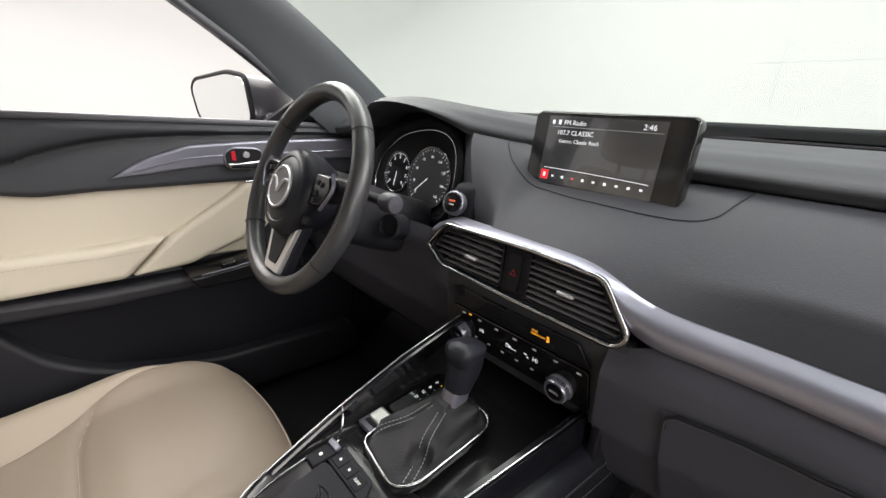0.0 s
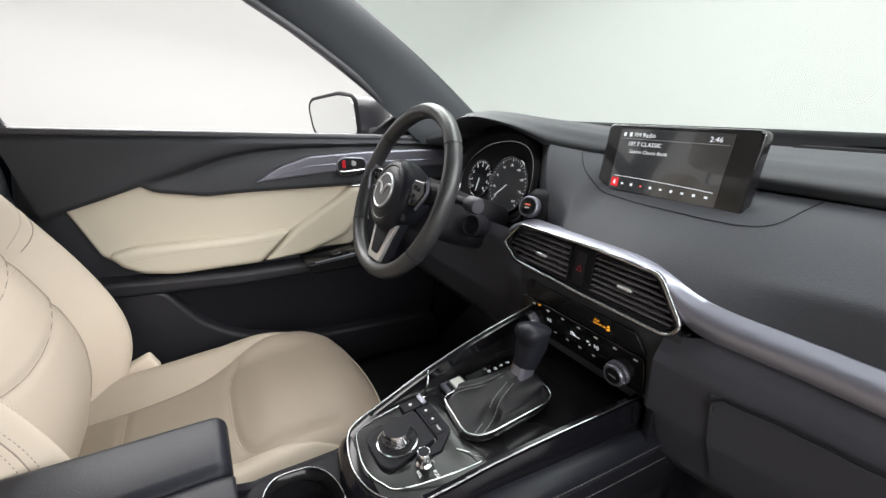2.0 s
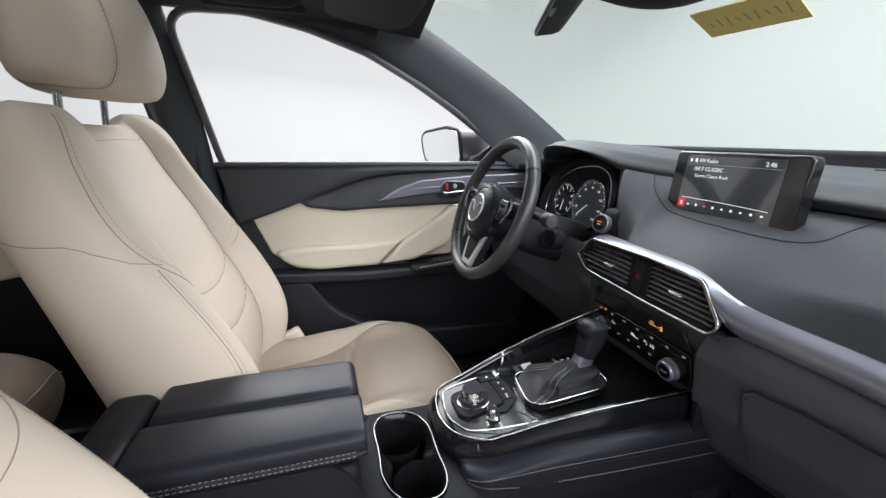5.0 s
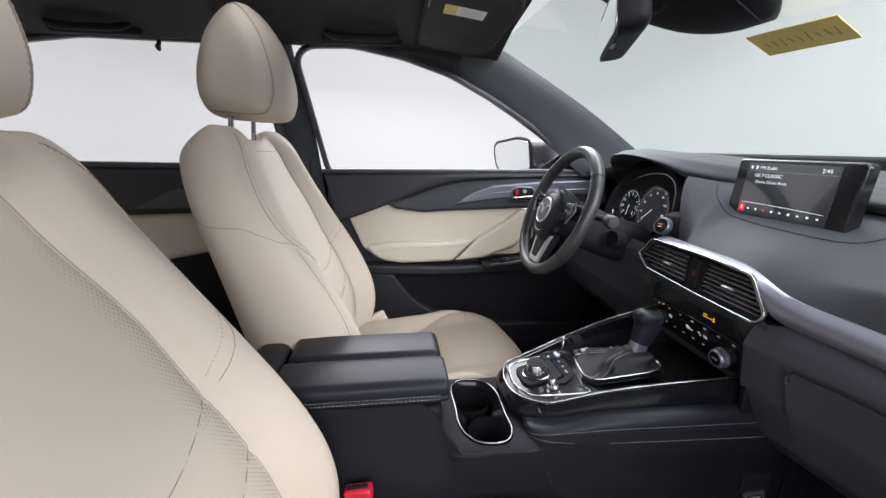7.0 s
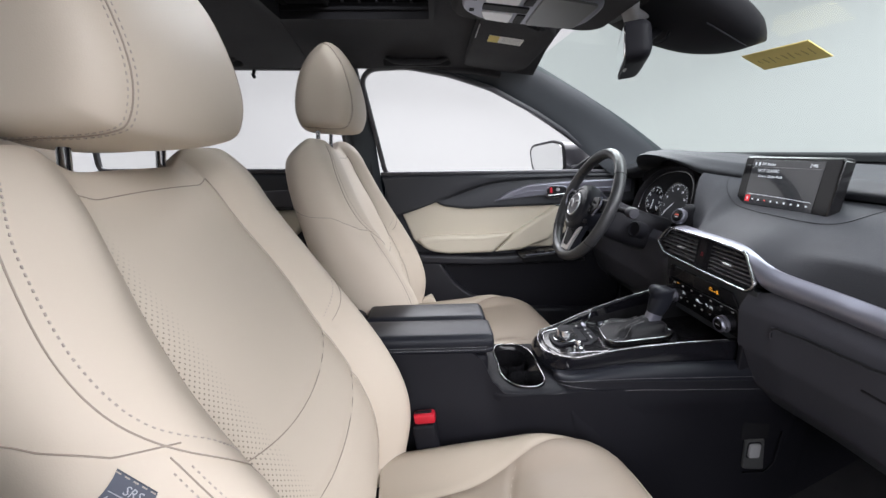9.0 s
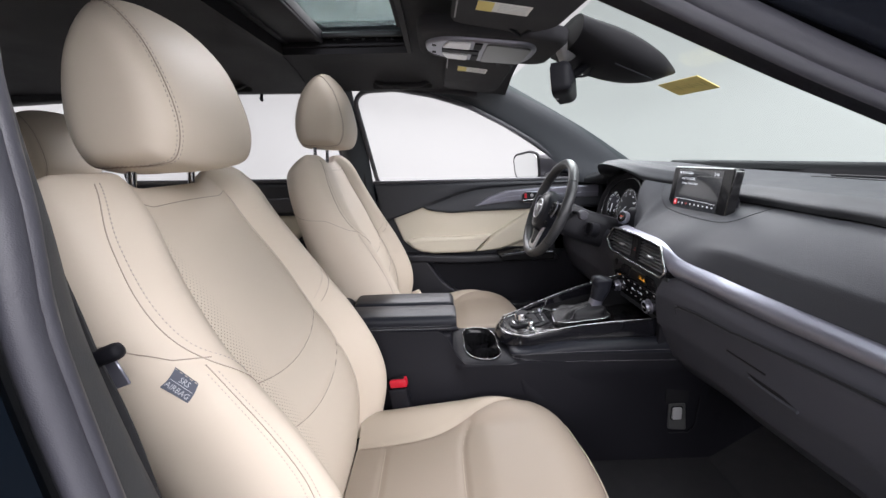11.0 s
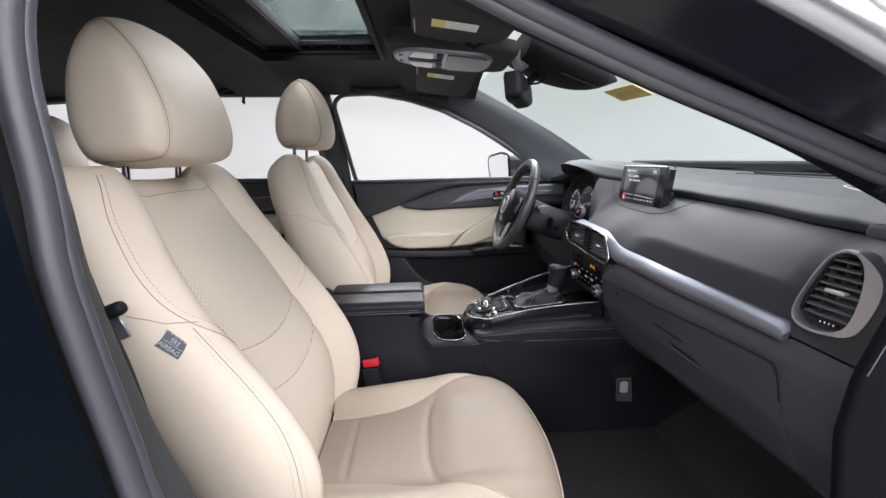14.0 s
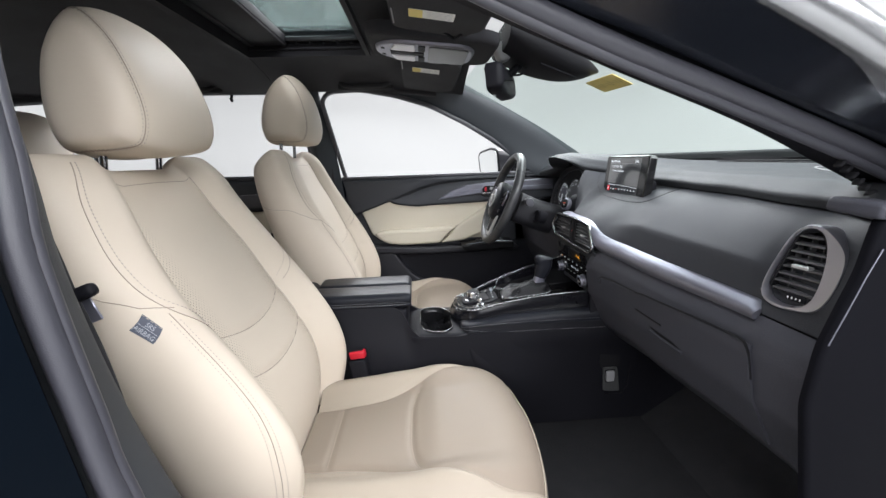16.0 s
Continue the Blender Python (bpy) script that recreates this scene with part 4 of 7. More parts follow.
def perforated():
    m = material("perforated_beige_leather", (0.60, 0.525, 0.435), 0.55, spec=0.36, grain=800, bump=0.05, tone=0.05)
    nt = m.node_tree
    b = nt.nodes["Principled BSDF"]
    tc = nt.nodes.new("ShaderNodeTexCoord")
    mp = nt.nodes.new("ShaderNodeMapping")
    mp.inputs["Scale"].default_value = (200, 0, 200)
    mp.inputs["Rotation"].default_value = (0, radians(45), 0)
    v = nt.nodes.new("ShaderNodeTexVoronoi")
    v.inputs["Scale"].default_value, v.inputs["Randomness"].default_value = 1.0, 0.0
    v.voronoi_dimensions = "3D"
    nt.links.new(tc.outputs["Object"], mp.inputs["Vector"])
    nt.links.new(mp.outputs["Vector"], v.inputs["Vector"])
    dot = nt.nodes.new("ShaderNodeMath")
    dot.operation, dot.inputs[1].default_value = "LESS_THAN", 0.19
    nt.links.new(v.outputs["Distance"], dot.inputs[0])
    sp = nt.nodes.new("ShaderNodeSeparateXYZ")
    nt.links.new(tc.outputs["Object"], sp.inputs[0])
    ab = nt.nodes.new("ShaderNodeMath")
    ab.operation = "ABSOLUTE"
    nt.links.new(sp.outputs["X"], ab.inputs[0])
    rim = nt.nodes.new("ShaderNodeMapRange")
    rim.inputs["From Min"].default_value, rim.inputs["From Max"].default_value = 0.105, 0.150
    nt.links.new(ab.outputs[0], rim.inputs["Value"])
    hi = nt.nodes.new("ShaderNodeMapRange")
    hi.inputs["From Min"].default_value, hi.inputs["From Max"].default_value = 1.19, 1.15
    nt.links.new(sp.outputs["Z"], hi.inputs["Value"])
    keep = nt.nodes.new("ShaderNodeMath")
    keep.operation = "MULTIPLY"
    nt.links.new(rim.outputs["Result"], keep.inputs[0])
    nt.links.new(hi.outputs["Result"], keep.inputs[1])
    lt = nt.nodes.new("ShaderNodeMath")
    lt.operation = "MULTIPLY"
    nt.links.new(dot.outputs[0], lt.inputs[0])
    nt.links.new(keep.outputs[0], lt.inputs[1])
    mx = nt.nodes.new("ShaderNodeMix")
    mx.data_type = "RGBA"
    mx.inputs[7].default_value = (0.20, 0.165, 0.13, 1)
    src = b.inputs["Base Color"].links[0].from_socket
    nt.links.new(lt.outputs[0], mx.inputs[0])
    nt.links.new(src, mx.inputs[6])
    nt.links.new(mx.outputs[2], b.inputs["Base Color"])
    return m


PERF = perforated()
driver_seat, _ = build_seat((-0.37, 0, 0), "beige leather front car seat with headrest, behind the steering wheel", "front seats", 0.0, -0.010)
passenger_seat, on_passenger = build_seat((0.361, -0.02, -0.03), "beige leather front passenger seat with headrest, beside the open door", "front seats", 4.9, 0.014, 1.01)
for c in passenger_seat.children:
    if c.name.startswith("cushion"):
        c.location += Vector((0.006, 0.012, 0))
for x in (-0.38, 0.38):
    r = copy_thing(driver_seat, pose(x, -0.95, -0.09))
    r["label"], r["group"] = "beige leather second-row car seat with headrest", "second-row seats"
    for c in r.children:
        if c.name.startswith("cushion"):
            c.location.z += 0.12

part("hinge_cover", rbox(0.030, 0.070, 0.042, 0.008, pose(-0.215, -0.222, 0.656, 25), 3), BEIGE, driver_seat, "beige plastic hinge cover")


def tag_pt(u, v, out=0.0016):
    """The airbag tag lies on the outer bolster: u along its length, v across it."""
    return Vector((0.361, -0.02, -0.03)) + on_passenger(0.945 + 0.040 * v - 0.012 * u, 1.034 - 0.026 * u - 0.017 * v, out)


r = part("seat_tag", sheet(tag_pt, span(0, 1, 6), span(0, 1, 6), (-0.0012, -0.0004, 0)), GREYTAG)
tagged(r, "small slate grey airbag tag sewn on the passenger seat", "tag")
o, px_, py_ = tag_pt(0.5, 0.5, 0.0024), tag_pt(1, 0.5, 0.0024) - tag_pt(0, 0.5, 0.0024), tag_pt(0.5, 0, 0.0024) - tag_pt(0.5, 1, 0.0024)
TM = basis(o, px_, py_)
lettering("print", "SRS", 0.009, TM @ pose(0, 0.001, 0.0004), GREYINK, r, "", "CENTER")
lettering("print", "AIRBAG", 0.009, TM @ pose(0, -0.010, 0.0004), GREYINK, r, "", "CENTER")
part("print_rule", rbox(0.03, 0.0006, 0.0004, 0.0001, TM @ pose(0, -0.001, 0.0004)), GREYINK, r)
part("stitching", stitches([tag_pt(t, 0.04, 0.002) for t in span(0, 1, 8)]), THREAD, r)

# ---- dashboard ----
dash = thing("dashboard", "charcoal soft dashboard with satin silver trim band", "dashboard", kind="structure")


def hood(x):
    return max(0.0, 1 - ((x + 0.385) / 0.225) ** 2) ** 0.75 if abs(x + 0.385) < 0.225 else 0.0


def rise(x):
    """How far the hood over the dials lifts the dashboard top."""
    return 0.060 * (1 - step(-0.46, 0.03, x)) * step(-0.74, -0.50, x)


def arch(x):
    """The arch in the hood's front lip, over the dials."""
    return 0.026 * max(0.0, 1 - ((x + 0.405) / 0.150) ** 2) ** 0.8 if abs(x + 0.405) < 0.150 else 0.0


def lip(x):
    y = lerp([(-0.76, 0.52), (-0.6, 0.58), (-0.15, 0.63), (0.1, 0.63), (0.35, 0.60), (0.62, 0.545), (0.77, 0.49)], x)
    return y - 0.10 * hood(x), 1.118 + 0.92 * rise(x) + arch(x)


def top_pt(x, v):
    yl, zl = lip(x)
    yb = lerp(WB, x) + 0.01
    a = arch(x)
    pts = [(0, yb, 1.172), (0.35, yb * 0.6 + yl * 0.4, 1.174 + 0.5 * rise(x)), (0.6, yl + 0.085, zl + 0.045 - a), (0.72, yl + 0.03, zl + 0.038 - a), (0.82, yl, zl + 0.014 - 0.35 * a), (0.90, yl + 0.006, zl), (1.0, yl + 0.09, zl - 0.012)]
    return (x, lerp([(a, b) for a, b, c in pts], v), lin([(a, c) for a, b, c in pts], v))


VS = [0, 0.1, 0.2, 0.3, 0.4, 0.5, 0.56, 0.6, 0.64, 0.68, 0.72, 0.75, 0.78, 0.80, 0.82, 0.84, 0.86, 0.88, 0.90, 0.95, 1.0]
part("top_pad", sheet(top_pt, span(-0.775, 0.775, 120), VS), DASHSKIN, dash, "charcoal soft-touch dashboard top", sharp=80)
part("defroster_slot", rbox(0.40, 0.022, 0.004, 0.001, pose(0.27, 0.868, 1.1765)), MATTEBLK, dash, "black defroster grille")
part("top_seam", tube(smooth_path([(0.08, 0.80, 1.176), (0.42, 0.77, 1.176), (0.48, 0.83, 1.176), (0.46, 0.88, 1.175)], 8), 0.0012, 6), MATTEBLK, dash)
part("top_seam", tube(smooth_path([(-0.20, 0.83, 1.183), (-0.19, 0.74, 1.186), (-0.215, 0.67, 1.176)], 8), 0.0022, 6), MATTEBLK, dash)
part("tweeter_seam", tube(smooth_path([(0.50, 0.66, 1.171), (0.56, 0.69, 1.174), (0.66, 0.66, 1.174), (0.62, 0.61, 1.166)], 6, True), 0.001, 6, closed=True), GREYPLAS, dash)

STRIP_T = [(-0.235, 0.996), (-0.175, 1.020), (0.0, 1.026), (0.085, 1.023), (0.16, 0.998), (0.24, 0.991), (0.4, 0.986), (0.60, 0.980), (0.622, 0.979), (0.630, 0.970)]
STRIP_B = [(-0.235, 0.975), (-0.160, 1.013), (0.0, 1.016), (0.10, 1.012), (0.152, 0.964), (0.22, 0.955), (0.4, 0.950), (0.60, 0.951), (0.630, 0.951)]


def strip_y(x):
    return lerp([(-0.235, 0.470), (-0.1, 0.440), (0.12, 0.430), (0.3, 0.448), (0.630, 0.468)], x)


def mid_pt(x, v):
    yl, zl = lip(x)
    left = step(-0.08, -0.16, x)
    zl -= (0.92 * rise(x) + arch(x)) * (1 - left) - 0.010 * left
    yl += 0.10 * hood(x) * (1 - left) - 0.020 * left
    x_out = step(0.60, 0.77, x)
    ys = strip_y(min(x, 0.630)) + (0.016 if x < 0.630 else 0.006)
    zs = along(STRIP_T, x) - 0.002 if x < 0.630 else 0.963
    a, c = Vector((ys, zs)), Vector((yl + 0.012, zl - 0.003))
    b = Vector((ys * 0.6 + yl * 0.4, zl - 0.040 + 0.02 * x_out))
    p = a * (1 - v) ** 2 + b * 2 * v * (1 - v) + c * v * v
    k = step(0.13, 0.30, x) * (1 - step(0.60, 0.64, x))
    p.y += 0.019 * k * (v / 0.20 if v < 0.20 else math.exp(-(v - 0.20) / 0.30))
    p.x -= 0.012 * k * (v / 0.20 if v < 0.20 else math.exp(-(v - 0.20) / 0.30))
    return (x + 0.092 * (1 - v) ** 1.3 * step(-0.05, -0.232, x), p.x, p.y)


part("mid_pad", sheet(mid_pt, span(-0.232, 0.765, 70), span(0, 1, 26)), MIDSKIN, dash, "charcoal soft padded dashboard face", sharp=80)
# raised base round the display
part("display_plinth", sheet(lambda u, v: (u * (0.165 - 0.02 * v), 0.545 + 0.085 * v, 1.068 + 0.018 * v - 0.006 * abs(u) ** 6), span(-1, 1, 24), span(0, 1, 8), (0, 0.004, -0.02)), DASHSKIN, dash, sharp=60)


def strip_pt(x, v):
    zt, zb = along(STRIP_T, x), along(STRIP_B, x)
    y = strip_y(x) + 0.014 * v - 0.009 * math.sin(math.pi * v)
    return (x, y, zb + (zt - zb) * v)


part("trim_band", sheet(strip_pt, span(-0.235, 0.630, 110), span(0, 1, 8), (0, 0.012, 0)), SILVER, dash, "satin silver trim band")


def low_pt(x, v):
    zt = lin([(-0.24, 0.985), (-0.215, 0.942), (0.145, 0.942), (0.175, along(STRIP_B, 0.175) - 0.001)], x) if x < 0.175 else along(STRIP_B, x) - 0.001 + 0.010 * step(0.626, 0.632, x)
    y0 = strip_y(min(x, 0.630)) + 0.006
    pts = [(0, y0, zt), (0.10, y0 - 0.014, zt - 0.025), (0.22, y0 - 0.018, 0.905), (0.45, y0 - 0.008, 0.83), (0.70, y0 + 0.03, 0.745), (0.88, y0 + 0.075, 0.70), (1, y0 + 0.3, 0.69)]
    return (x, lin([(a, b) for a, b, c in pts], v), lin([(a, c) for a, b, c in pts], v))


part("lower_panel", sheet(low_pt, span(0.128, 0.765, 40), span(0, 1, 40)), LOWSKIN, dash, "charcoal lower dashboard panel", sharp=80)
part("knee_panel", sheet(low_pt, span(-0.765, -0.128, 40), span(0, 1, 40)), LOWSKIN, dash, "black knee panel under the steering wheel", sharp=80)


def on_low(x, z, out=0.002):
    """A place on the lower panel."""
    best = min((abs(low_pt(x, v)[2] - z), v) for v in span(0, 0.95, 190))[1]
    p, q = Vector(low_pt(x, best)), Vector(low_pt(x, best + 0.01))
    t = (q - p).normalized()
    return p + Vector((0, -abs(t.z), -t.y if t.z < 0 else t.y)).normalized() * out


def glove_pt(u, v):
    x = 0.200 + 0.447 * u + 0.012 * v
    z = 0.898 + 0.02 * u - (0.165 - 0.03 * (1 - u)) * v
    return on_low(x, z, 0.004)


glove = part("glove_box_door", sheet(glove_pt, span(0, 1, 24), span(0, 1, 16), (0, 0.006, 0)), LOWSKIN, dash, "charcoal glove box lid", sharp=50)
edge = smooth_path([glove_pt(0.005, 0.16), glove_pt(0.008, 0.06), glove_pt(0.03, 0.0)], 5) + [glove_pt(u, 0) for u in span(0.06, 0.94, 20)] + smooth_path([glove_pt(0.975, 0.01), glove_pt(0.995, 0.07), glove_pt(1.0, 0.16), glove_pt(1.0, 0.34)], 5)
part("lid_gap", tube([p + Vector((0, -0.0005, 0.002)) for p in edge], 0.0022, 6), MATTEBLK, glove)
part("lid_edge", tube([p + Vector((0, -0.0016, -0.0012)) for p in edge], 0.0012, 6), LOWSKIN, glove)
part("handle_slot", tube([on_low(x, z, 0.0042) for x, z in ((0.355, 0.866), (0.400, 0.864), (0.440, 0.862))], 0.0022, 6), MATTEBLK, glove, "black slot above the handle")
hp = [on_low(x, z, 0.0048) for x, z in ((0.402, 0.846), (0.470, 0.842), (0.496, 0.834), (0.420, 0.838))]
part("handle_recess", mesh_of(hp + [p + Vector((0, 0.006, 0)) for p in hp], [(0, 1, 2, 3), (0, 1, 5, 4), (1, 2, 6, 5), (2, 3, 7, 6), (3, 0, 4, 7)]), MATTEBLK, glove, "black handle recess", smooth=False)
part("handle_lip", tube([on_low(x, z, 0.006) for x, z in ((0.408, 0.838), (0.450, 0.834), (0.500, 0.831))], 0.0028, 8), LOWSKIN, glove)

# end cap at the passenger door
part("end_cap", door_plate([(0.47, 1.128), (0.66, 1.14), (0.76, 1.05), (0.76, 0.70), (0.56, 0.62), (0.45, 0.72), (0.420, 0.90), (0.428, 0.975), (0.445, 1.026), (0.458, 1.062)], 0.762, 0.012, 0.006, 0.012), SHADEBLK, dash, "dashboard end cap in a near-black that holds its shade")
part("cap_crown", rbox(0.060, 0.16, 0.018, 0.006, pose(0.746, 0.534, 1.130, -5, 4, 4)), LOWSKIN, dash)
part("cap_edge", tube(smooth_path([(0.777, 0.429, 0.981), (0.777, 0.446, 1.026), (0.777, 0.459, 1.062), (0.777, 0.472, 1.093)], 6), 0.0007, 6), DARKSIL, dash, "thin silver edge line")

# air vents


def vent(name, outline, m, slats, mat_frame, depth=0.028, rim=0.0045, tab=(0.0, 0.0), nfins=4, label="black air vent with slats in a chrome frame"):
    """outline: 2D shape in the xy plane of m, +z towards the cabin."""
    o = fillet(outline, 0.006)
    v = part(name, rings([[m @ Vector((x, y, z)) for x, y in o] for z in (0.0, -depth)], True, False), MATTEBLK, dash, label)
    part("vent_back", mesh_of([m @ Vector((x, y, -depth)) for x, y in o], [tuple(range(len(o)))]), MATTEBLK, v)
    part("vent_frame", sweep([m @ Vector((x, y, 0.001)) for x, y in o], rrect(rim * 1.6, rim * 1.8, rim * 0.6, 2), up=m.to_3x3() @ Vector((0, 0, 1)), closed=True), mat_frame, v, "chrome vent frame")
    xs, ys = [p[0] for p in o], [p[1] for p in o]

    def width_at(y):
        hit = []
        for (x1, y1), (x2, y2) in zip(o, o[1:] + o[:1]):
            if (y1 - y) * (y2 - y) < 0:
                hit.append(x1 + (x2 - x1) * (y - y1) / (y2 - y1))
        return (min(hit), max(hit)) if len(hit) > 1 else None

    for i in range(slats):
        y = min(ys) + (max(ys) - min(ys)) * (i + 0.7) / (slats + 0.4)
        w = width_at(y)
        if w and w[1] - w[0] > 0.012:
            part("slat", rbox(w[1] - w[0] - 0.004, 0.0029, 0.010, 0.0010, m @ pose((w[0] + w[1]) / 2, y, -0.002, 16), 2), SLAT, v)
    for i in range(nfins):
        x = min(xs) + (max(xs) - min(xs)) * (i + 1) / (nfins + 1)
        part("fin", rbox(0.0018, (max(ys) - min(ys)) * 0.8, 0.010, 0.0006, m @ pose(x, (max(ys) + min(ys)) / 2, -0.012), 1), SLAT, v)
    part("tab", rbox(0.024, 0.0055, 0.012, 0.0025, m @ pose(tab[0], tab[1] - 0.004, 0.002)), BRIGHTSIL, v, "satin silver vent tab")
    return v


VM = basis((0, 0.437, 0.98), (1, -0.02, 0), (0, 0.10, 1))
vent("air_vent", [(-0.196, -0.008), (-0.163, 0.029), (-0.047, 0.032), (-0.043, -0.030), (-0.160, -0.026)], VM, 6, MATTEBLK, rim=0.002, tab=(-0.105, 0.0))
vent("air_vent", [(0.001, 0.032), (0.101, 0.028), (0.140, -0.020), (0.132, -0.031), (0.003, -0.031)], VM, 7, MATTEBLK, rim=0.002, tab=(0.062, 0.002))
hexo = fillet([(-0.204, -0.008), (-0.166, 0.036), (0.0, 0.0395), (0.107, 0.035), (0.150, -0.020), (0.137, -0.038), (0.0, -0.0375), (-0.163, -0.033)], 0.01)
part("vent_surround", sweep([VM @ Vector((x, y, 0.007)) for x, y in hexo], rrect(0.006, 0.009, 0.0026, 3), up=VM.to_3x3() @ Vector((0, 0, 1)), closed=True), CHROME, dash, "chrome frame round the centre vents")
part("vent_panel", plate(hexo, 0.004, 0.001, VM @ pose(0, 0, -0.034)), MATTEBLK, dash)
hz = part("hazard_panel", plate(fillet([(-0.043, 0.0345), (0.0, 0.0345), (0.0025, -0.0335), (-0.0405, -0.0335)], 0.003), 0.010, 0.002, VM @ pose(0, 0, -0.008)), DARKPLAS, dash, "dark panel with hazard button")
part("hazard_button", plate(rrect(0.020, 0.054, 0.003), 0.004, 0.001, VM @ pose(-0.021, 0.0, 0.001)), MATTEBLK, hz)
part("triangle_mark", sweep([VM @ Vector((-0.021 + 0.0055 * math.cos(a), -0.001 + 0.0055 * math.sin(a), 0.0053)) for a in (math.pi / 2, math.pi * 7 / 6, math.pi * 11 / 6)], [(-0.0006, -0.0002), (0.0006, -0.0002), (0.0006, 0.0002), (-0.0006, 0.0002)], up=VM.to_3x3() @ Vector((0, 0, 1)), closed=True), REDPLAS, hz, "red triangle mark")
# side vent by the passenger door
SM = basis((0.684, 0.484, 1.044), (1, 0.10, 0), (0, 0.12, 1))
so = [(-0.051, -0.044), (-0.045, -0.006), (-0.022, 0.050), (0.010, 0.060), (0.043, 0.032), (0.045, -0.008), (0.030, -0.048), (-0.003, -0.060), (-0.036, -0.060)]
si = [(-0.046, -0.040), (-0.040, -0.004), (-0.019, 0.045), (0.006, 0.053), (0.021, 0.034), (0.024, -0.008), (0.017, -0.040), (-0.003, -0.053), (-0.032, -0.053)]
outer, inner = ([(p.x, p.y) for p in smooth_path([(x, y, 0) for x, y in o], 6, True)] for o in (so, si))
sv = vent("air_vent", [(-0.019, 0.049), (0.010, 0.053), (0.026, 0.020), (0.025, -0.036), (-0.006, -0.042), (-0.042, -0.034)], SM, 8, MATTEBLK, rim=0.002, tab=(-0.004, 0.006), nfins=3)
part("vent_bezel", rings([[SM @ Vector((x, y, z)) for x, y in o] for o, z in ((outer, -0.02), (outer, 0.002), ([(x * 0.97, y * 0.97) for x, y in outer], 0.006), ([(x * 1.04, y * 1.04) for x, y in inner], 0.006), (inner, 0.001), (inner, -0.02))], True, False), PALESIL, sv, "wide satin silver vent bezel")
part("shut_wheel", plate(rrect(0.026, 0.011, 0.004), 0.008, 0.002, SM @ pose(-0.003, -0.041, -0.004)), DARKPLAS, sv)
for i in range(4):
    part("wheel_mark", rbox(0.0018, 0.003, 0.001, 0.0003, SM @ pose(-0.011 + 0.0055 * i, -0.042, 0.0045), 1), WHITEMARK, sv)

# instrument cluster
clu = thing("instrument_cluster", "black instrument cluster with white-lettered dials", "dials")
CM = basis((-0.372, 0.575, 1.055), (1, 0, 0), (0, 0.22, 1))
cluster_o = fillet([(-0.19, -0.085), (-0.19, 0.02), (-0.11, 0.085), (0.0, 0.104), (0.066, 0.084), (0.090, 0.022), (0.084, -0.055), (0.050, -0.088)], 0.045)
part("panel", plate(cluster_o, 0.006, 0.002, CM), MATTEBLK, clu)
part("cowl", rings([[CM @ Vector((x * kx, y * ky, z)) for x, y in cluster_o] for kx, ky, z in ((1.0, 1.0, 0.0), (1.0, 1.0, 0.010), (1.03, 1.03, 0.015), (1.12, 1.12, 0.018), (1.20, 1.20, 0.012))], True, False), MATTEBLK, clu, "black cowl round the dials")
part("cluster_backing", rbox(0.35, 0.23, 0.012, 0.004, CM @ pose(-0.045, -0.005, -0.012)), MATTEBLK, clu, "matte black backing")
part("cluster_backing", rbox(0.40, 0.09, 0.012, 0.004, CM @ pose(-0.075, 0.098, -0.024)), MATTEBLK, clu, "matte black backing")
part("cowl_edge", sweep([CM @ Vector((x * 0.97, y * 0.97, 0.010)) for x, y in cluster_o], circle(0.0018, 6), up=CM.to_3x3() @ Vector((0, 0, 1)), closed=True), CHROME, clu, "thin silver line in the cowl")
DIALFACE = material("dial_face", (0.016, 0.018, 0.021), 0.45, tone=0.1)


def dial(cx, r, big, needle_deg):
    m = CM @ pose(cx, -0.005, 0.007)
    d = part("dial", lathe([(r, 0.0), (r, 0.002), (0.0, 0.002)], 40, m), DIALFACE if big else GLOSSBLK, clu, "round dial face")
    part("ring", sweep([m @ Vector((r * math.cos(a), r * math.sin(a), 0.003)) for a in [2 * math.pi * i / 48 for i in range(48)]], circle(0.0016 if big else 0.0008, 8), up=CM.to_3x3() @ Vector((0, 0, 1)), closed=True), CHROME, d, "thin chrome dial ring")
    for i in range(33):
        a = radians(225 - 270 * i / 32)
        l = 0.006 if i % 4 == 0 else 0.003
        part("tick", rbox(l, 0.0011 if i % 4 == 0 else 0.0006, 0.0006, 0.0001, m @ Matrix.Rotation(a, 4, "Z") @ pose(r * 0.93 - l / 2, 0, 0.0026), 1), GLOWWHITE, d)
    for i in range(9):
        a = radians(225 - 270 * i / 8)
        lettering("numeral", str(i * 20 if big else i), 0.008 if big else 0.010, m @ pose(r * 0.70 * math.cos(a), r * 0.70 * math.sin(a) - 0.003, 0.0026), GLOWWHITE, d, "", "CENTER")
    part("needle", rbox(r * 0.7, 0.0016, 0.0012, 0.0004, m @ Matrix.Rotation(radians(needle_deg), 4, "Z") @ pose(r * 0.35, 0, 0.0045), 1), GLOWWHITE, d, "white needle")


GLOWWHITE = glow("lit_white_marks", (0.85, 0.9, 0.95), 0.75)
dial(0.006, 0.067, True, 222)
dial(-0.105, 0.047, False, 265)
